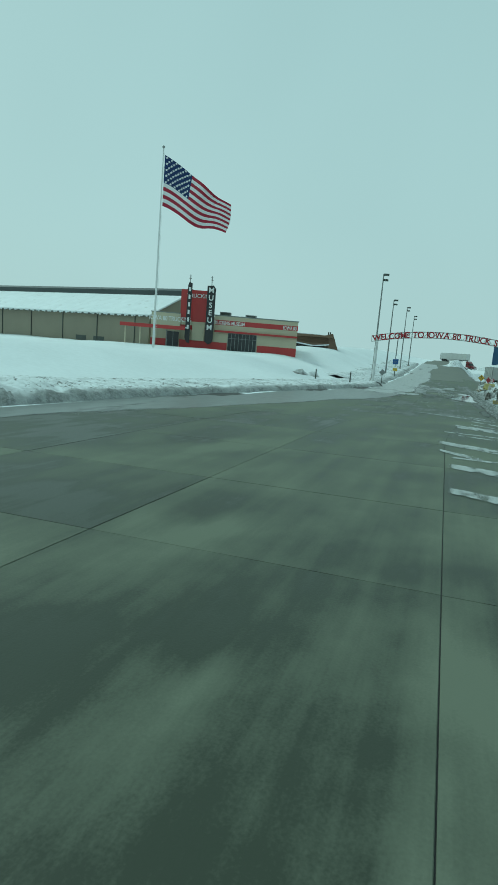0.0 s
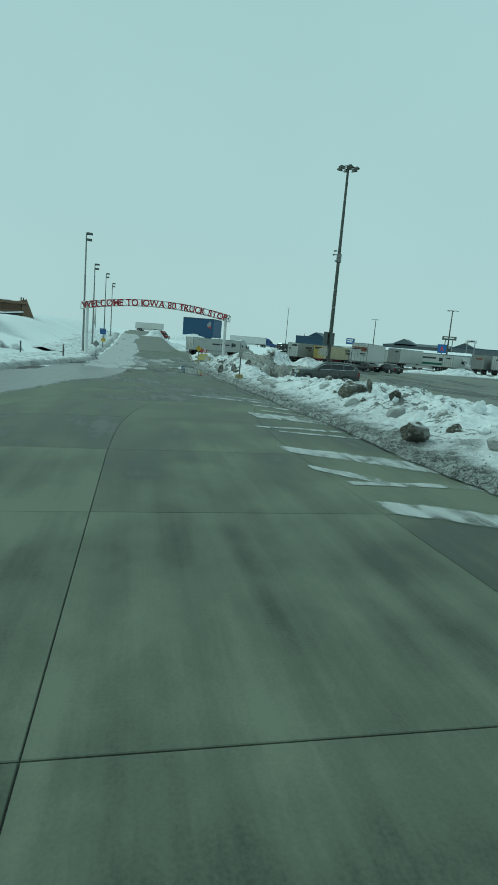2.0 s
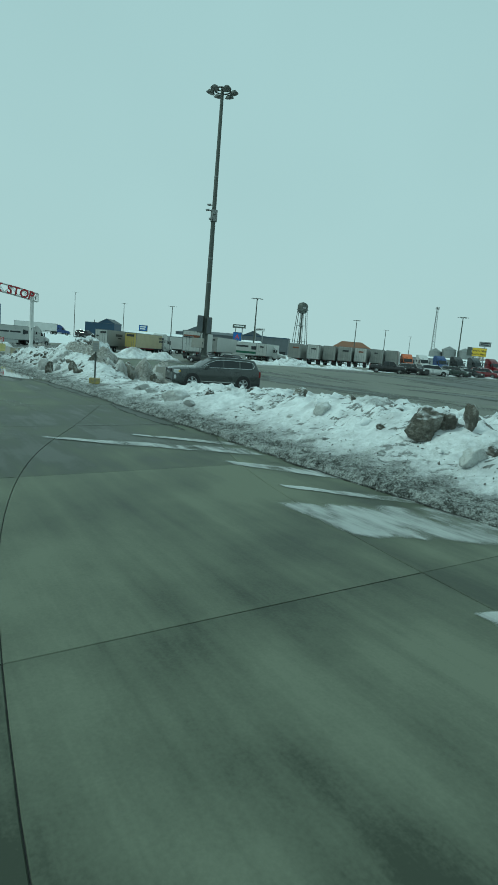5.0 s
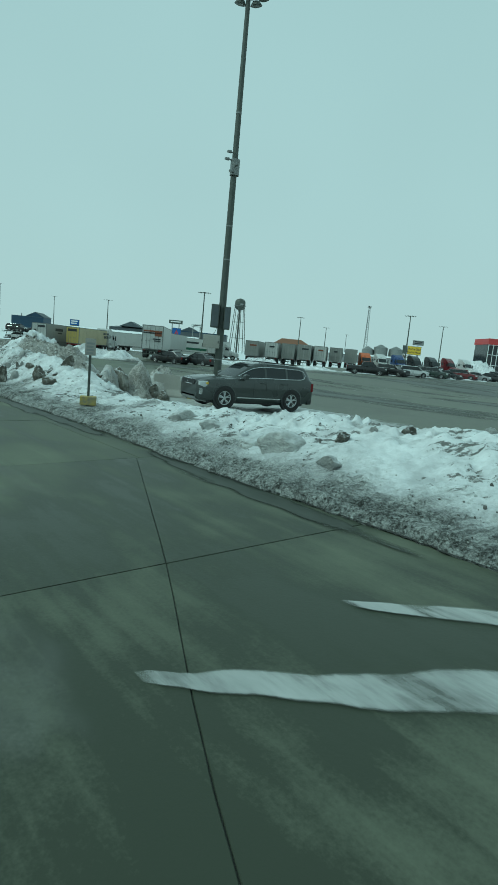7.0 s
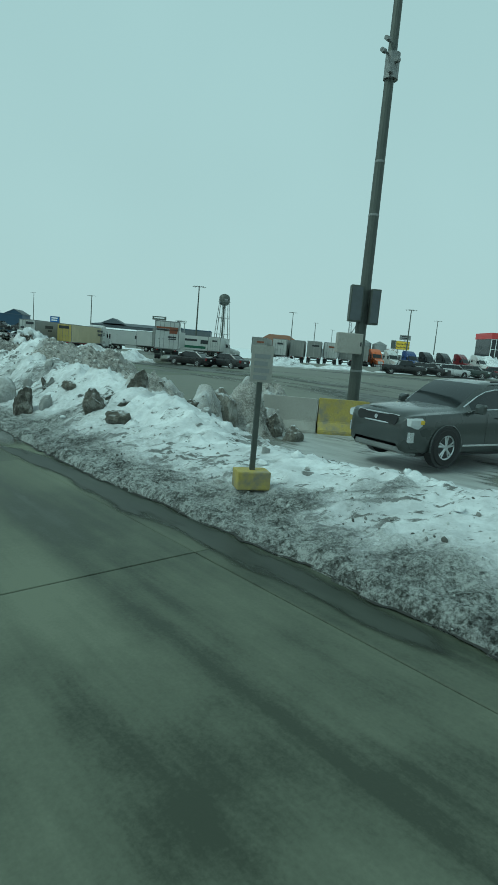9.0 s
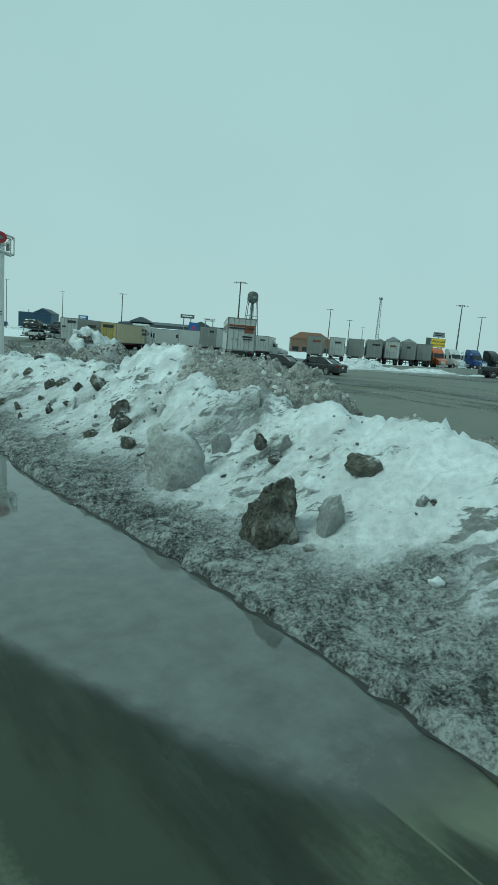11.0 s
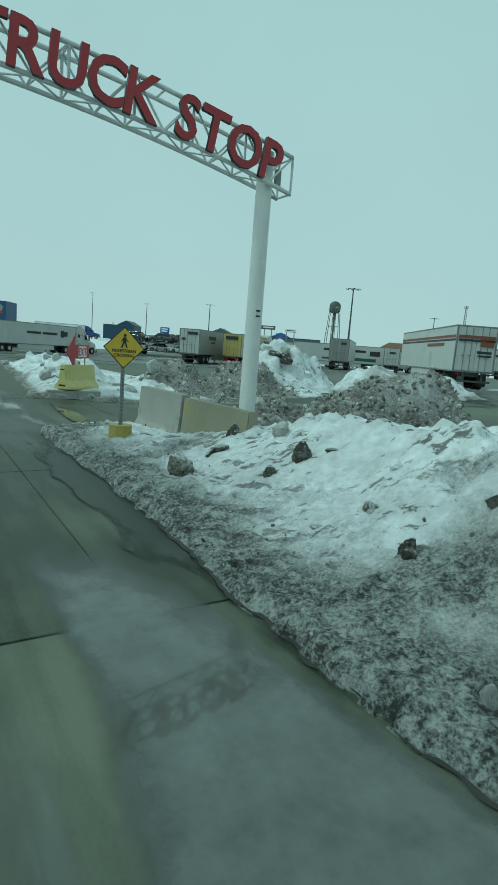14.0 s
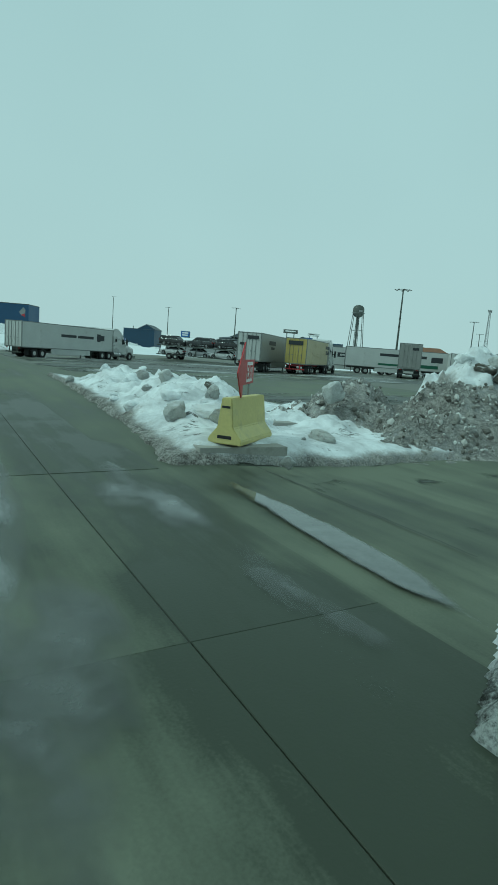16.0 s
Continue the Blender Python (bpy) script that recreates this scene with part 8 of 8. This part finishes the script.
rng = random.Random(5)
for k in range(120):
    u = rng.choice((rng.uniform(8, 42), rng.uniform(42, 66), rng.uniform(42, 66)))
    v = bank_edge(u) + abs(rng.gauss(0.0, 1.6)) + 0.7
    if v > table(BACK, u) - 0.3:
        continue
    s = rng.choice((0.08, 0.10, 0.12, 0.15, 0.2, 0.28)) * rng.uniform(0.8, 1.3)
    x, y = xy(u, v)
    chunk(rng.choice(("ice", "grit", "snow", "ice")), x, y, s * rng.uniform(0.8, 1.6), s, s * rng.uniform(0.5, 0.9), rng.uniform(0, 180), 0.5, rng.uniform(-15, 15), k)


for k in range(120):
    u = rng.uniform(4, 41)
    v = bank_edge(u) + rng.uniform(1.5, 4.6)
    if v > table(BACK, u) - 0.5:
        continue
    s = rng.choice((0.16, 0.2, 0.26, 0.34, 0.45)) * rng.uniform(0.8, 1.3) * (1 - 0.5 * ss(24, 33, u))
    x, y = xy(u, v)
    chunk(rng.choice(("snow", "snow", "ice", "ice", "snow", "grit")), x, y, s * rng.uniform(0.9, 1.5), s, s * rng.uniform(0.7, 1.1), rng.uniform(0, 180), 0.3, rng.uniform(-25, 25), k)


for k in range(46):
    u, v = rng.uniform(76.4, 88), rng.uniform(3.9, 8.4)
    if k > 33:
        u, v = rng.uniform(78.3, 81.5), rng.uniform(13.4, 16.2)
    h = island(u, v) if k <= 33 else far_heap(u, v)
    if h < 0.1 or (u < 78.6 and 4.4 < v < 6.4):
        continue
    s = rng.choice((0.14, 0.2, 0.26, 0.34)) * rng.uniform(0.8, 1.4)
    x, y = xy(u, v)
    chunk(rng.choice(("snow", "snow", "ice", "snow")), x, y, s * rng.uniform(0.9, 1.5), s, s * rng.uniform(0.7, 1.0), rng.uniform(0, 180), 0.32, rng.uniform(-25, 25), k, ground(x, y) + h)


def crumbs(name, count, where, label, category, low, high, material, seed):
    """Countless small crumbs, as one mesh of little facetted lumps."""
    rng = random.Random(seed)
    shape = bmesh.new()
    bmesh.ops.create_icosphere(shape, subdivisions=1, radius=1.0)
    shape.verts.ensure_lookup_table()
    vs0 = [v.co.copy() for v in shape.verts]
    fs0 = [[v.index for v in f.verts] for f in shape.faces]
    shape.free()
    verts, faces = [], []
    for _ in range(count):
        p = where(rng)
        if p is None:
            continue
        s = rng.uniform(low, high) * rng.choice((0.6, 0.8, 1.0, 1.5))
        q = Euler((rng.uniform(0, 6), rng.uniform(0, 6), rng.uniform(0, 6))).to_matrix()
        n = len(verts)
        for c in vs0:
            verts.append(Vector(p) + q @ Vector((c.x * s * 1.2, c.y * s, c.z * s * 0.75)) * rng.uniform(0.75, 1.2))
        faces += [[n + i for i in f] for f in fs0]
    me = bpy.data.meshes.new(name)
    me.from_pydata(verts, [], faces)
    me.materials.append(material)
    return tagged(new(name, me), label, category, kind="stuff")


def on_bank(rng):
    u = rng.uniform(10, 71)
    v = bank_edge(u) + 0.02 + abs(rng.gauss(0, 0.6))
    if bank(u, v) < 0.04:
        return None
    x, y = xy(u, v)
    return x, y, surface(u, v) + 0.002


def on_face(rng):
    u = rng.uniform(12, 66)
    v = bank_edge(u) + rng.uniform(0.8, 4.0)
    if fbm(u, v, 0.6, 3, 77) < 0.05:
        return None
    x, y = xy(u, v)
    return x, y, surface(u, v) + 0.005


def in_pile(heap, u0, u1, v0, v1, soil=None):
    def where(rng):
        u, v = rng.uniform(u0, u1), rng.uniform(v0, v1)
        h = heap(u, v)
        if h < 0.08 or (soil and soil(u, v, h) < 0.4):
            return None
        x, y = xy(u, v)
        return x, y, ground(x, y) + h
    return where


def crumb_mat(name, stops):
    """Crumbs that range in colour from one to the next."""
    m = bpy.data.materials.new(name)
    m.use_nodes = True
    n, l = m.node_tree.nodes, m.node_tree.links
    geo, ramp = n.new("ShaderNodeNewGeometry"), n.new("ShaderNodeValToRGB")
    e = ramp.color_ramp.elements
    e[0].position, e[0].color = stops[0][0], (*stops[0][1], 1)
    e[1].position, e[1].color = stops[-1][0], (*stops[-1][1], 1)
    for p, c in stops[1:-1]:
        e.new(p).color = (*c, 1)
    l.new(geo.outputs["Random Per Island"], ramp.inputs["Fac"])
    l.new(ramp.outputs["Color"], n["Principled BSDF"].inputs["Base Color"])
    n["Principled BSDF"].inputs["Roughness"].default_value = 0.6
    return m


CRUMB_G = crumb_mat("slush_crumb", [(0.0, (0.06, 0.06, 0.052)), (0.35, (0.16, 0.16, 0.148)), (0.7, (0.36, 0.37, 0.355)), (1.0, (0.48, 0.5, 0.49))])
CRUMB_P = crumb_mat("pile_crumb", [(0.0, (0.08, 0.075, 0.063)), (0.5, (0.24, 0.235, 0.21)), (1.0, (0.6, 0.6, 0.58))])
CRUMB_L = crumb_mat("pale_pile_crumb", [(0.0, (0.16, 0.155, 0.135)), (0.5, (0.36, 0.355, 0.33)), (1.0, (0.62, 0.62, 0.6))])
crumbs("slush_crumbs", 3000, on_bank, "grey crumbs of slush along the foot of the bank", "slush", 0.006, 0.015, CRUMB_G, 1)
crumbs("grit_crumbs", 2600, on_face, "small dark and grey crumbs scattered over the snow", "slush", 0.008, 0.022, CRUMB_G, 2)
crumbs("pile_crumbs", 5000, in_pile(near_heap, 65, 72, 6.5, 13), "brown-grey crumbs of ice on the snow pile", "snow pile", 0.02, 0.06, CRUMB_P, 3)
crumbs("pile_crumbs", 3500, in_pile(far_heap, 74, 82, 7.6, 13.2), "grey crumbs of ice on the far snow ridge", "snow pile", 0.02, 0.06, CRUMB_P, 6)
crumbs("pile_crumbs", 1500, in_pile(crest_mounds, 43, 50, 4.4, 11), "pale crumbs of ice on the thrown-up snow", "snow pile", 0.015, 0.05, CRUMB_L, 9)
crumbs("pile_crumbs", 4000, in_pile(brown_heap, 49.8, 58, 4.0, 9.2, brown_soil), "brown-grey crumbs of ice on the heap", "snow pile", 0.015, 0.045, CRUMB_L, 8)


# ---- road: concrete slabs with sealed joints ----
road = thing("road", "damp grey concrete road in large slabs", "road", kind="structure")
slab_mesh = {}


def surface_of_road(x, y):
    u, v = uv_of(x, y)
    return plane(x, y) + climb(u, min(v, 0.0))


def slab(u0, u1, v0, v1):
    du, dv = round(u1 - u0, 2), round(v1 - v0, 2)
    if (du, dv) not in slab_mesh:
        bm = abox(-du / 2 + 0.004, du / 2 - 0.004, -dv / 2 + 0.004, dv / 2 - 0.004, -0.12, 0.0)
        top = [e for e in bm.edges if all(v.co.z > -0.01 for v in e.verts)]
        bmesh.ops.bevel(bm, geom=top, offset=0.005, segments=1, affect="EDGES")
        me = bpy.data.meshes.new("slab")
        bm.to_mesh(me)
        bm.free()
        me.materials.append(CONC)
        slab_mesh[du, dv] = me
    x, y = xy((u0 + u1) / 2, (v0 + v1) / 2)
    along, across = (surface_of_road(*xy(u1, (v0 + v1) / 2)) - surface_of_road(*xy(u0, (v0 + v1) / 2))) / (u1 - u0), 0.022 * DV.x - 0.0037 * DV.y
    ex = Vector((DU.x, DU.y, along)).normalized()
    ey = Vector((DV.x, DV.y, across)).normalized() * -1
    nrm = ex.cross(ey).normalized()
    ob = new("slab", slab_mesh[du, dv])
    ob.matrix_world = Matrix(((ex.x, ey.x, nrm.x, x), (ex.y, ey.y, nrm.y, y), (ex.z, ey.z, nrm.z, surface_of_road(x, y) + 0.006 + 0.004 * noise.noise(Vector((u0 * 3.3, v0 * 2.1, 0)))), (0, 0, 0, 1)))
    ob.parent = road


SWEEP = [(10, -3.25), (15.9, -3.3), (18.7, -3.22), (20.2, -3.1), (22.1, -2.87), (23.9, -2.52), (25.8, -2.0), (27.65, -1.3), (29.8, -0.22), (31.1, 0.36), (33.3, 1.35), (34.3, 1.8), (40, 4.3)]


def sweep(u, k):
    """The long joints of the road where it swings to meet the entrance."""
    return sum(table(SWEEP, u + 0.4 * d) for d in (-2, -1, 0, 1, 2)) / 5 + 3.5 * k


def swept_slab(u0, u1, k):
    """One slab with curved long edges, its joint edges rounded off."""
    bm, rows, n = bmesh.new(), [], 8
    g, c = 0.004, 0.005
    for i in range(n + 1):
        u = u0 + g + (u1 - u0 - 2 * g) * i / n
        p, q = min(3.75, sweep(u, k)) + g, min(3.8, sweep(u, k + 1)) - g
        if q - p < 0.02:
            break
        e = c if i == 0 else -c if i == n else 0.0
        row = []
        for v, z in ((p, -0.12), (p, -c), (p + c, 0.0), (q - c, 0.0), (q, -c), (q, -0.12)):
            x, y = xy(u + (e if z == 0.0 else 0.0), v)
            row.append(bm.verts.new((x, y, plane(x, y) + 0.006 + z + 0.004 * noise.noise(Vector((u0 * 3.3, k * 2.1, 0))))))
        rows.append(row)
    if len(rows) < 2:
        bm.free()
        return
    for r, t in zip(rows, rows[1:]):
        for j in range(5):
            bm.faces.new((r[j], r[j + 1], t[j + 1], t[j]))
    bm.faces.new(rows[0])
    bm.faces.new(rows[-1])
    bmesh.ops.recalc_face_normals(bm, faces=bm.faces)
    me = bpy.data.meshes.new("slab")
    bm.to_mesh(me)
    bm.free()
    me.materials.append(CONC)
    new("slab", me).parent = road


cross_a = [-36.5, -31.9, -27.3, -22.7, -18.1, -13.5, -8.9, -4.3, 0.3, 4.9, 8.1, 12.0, 15.93]
cross_b = [34.3 + 4.6 * k for k in range(15)]
for a, b in zip(cross_a, cross_a[1:]):
    for k in range(-5, 1):
        slab(a, b, 0.2 + 3.5 * (k - 0), 0.2 + 3.5 * (k + 1))
for a, b in zip((15.93, 20.6, 25.3, 30.0), (20.6, 25.3, 30.0, 34.3)):
    for k in range(-4, 2):
        swept_slab(a, b, k)
for a, b in zip(cross_b, cross_b[1:]):
    for k in range(-4, 1):
        slab(a, b, 1.85 + 3.5 * (k - 1), 1.85 + 3.5 * k)
    slab(a, b, 1.85, 3.35)

# a worn joint across the driveway and the low pads on the traffic island
bm = bmesh.new()
pts = []
for i in range(41):
    u = 71.6 + 0.12 * i
    v = 5.05 + 0.05 * noise.noise(Vector((u * 1.5, 3, 0))) + 0.02 * noise.noise(Vector((u * 6, 5, 0)))
    w = 0.010 + 0.008 * noise.noise(Vector((u * 4, 9, 0)))
    row = []
    for s in (-1, 1):
        x, y = xy(u, v + s * w)
        row.append(bm.verts.new((x, y, ground(x, y) + 0.024)))
    pts.append(row)
for a, b in zip(pts, pts[1:]):
    bm.faces.new((a[0], a[1], b[1], b[0]))
bmesh.ops.recalc_face_normals(bm, faces=bm.faces)
tagged(part("pavement_joint", bm, JOINT), "worn dark joint across the concrete driveway", "joint", kind="structure")
for x, y, lx, ly, turn, dz in ((-42.05, 63.85, 1.6, 0.45, 36, 0.02), (-41.3, 67.0, 1.2, 0.3, 30, 0.2)):
    pad = tagged(part("concrete_pad", abox(-lx / 2, lx / 2, -ly / 2, ly / 2, -0.3, 0.12, 0.012), BARRIER_C), "low grey concrete slab half buried in snow", "concrete slab")
    pad.matrix_world = pose(x, y, ground(x, y) + dz, 0, 0, turn)
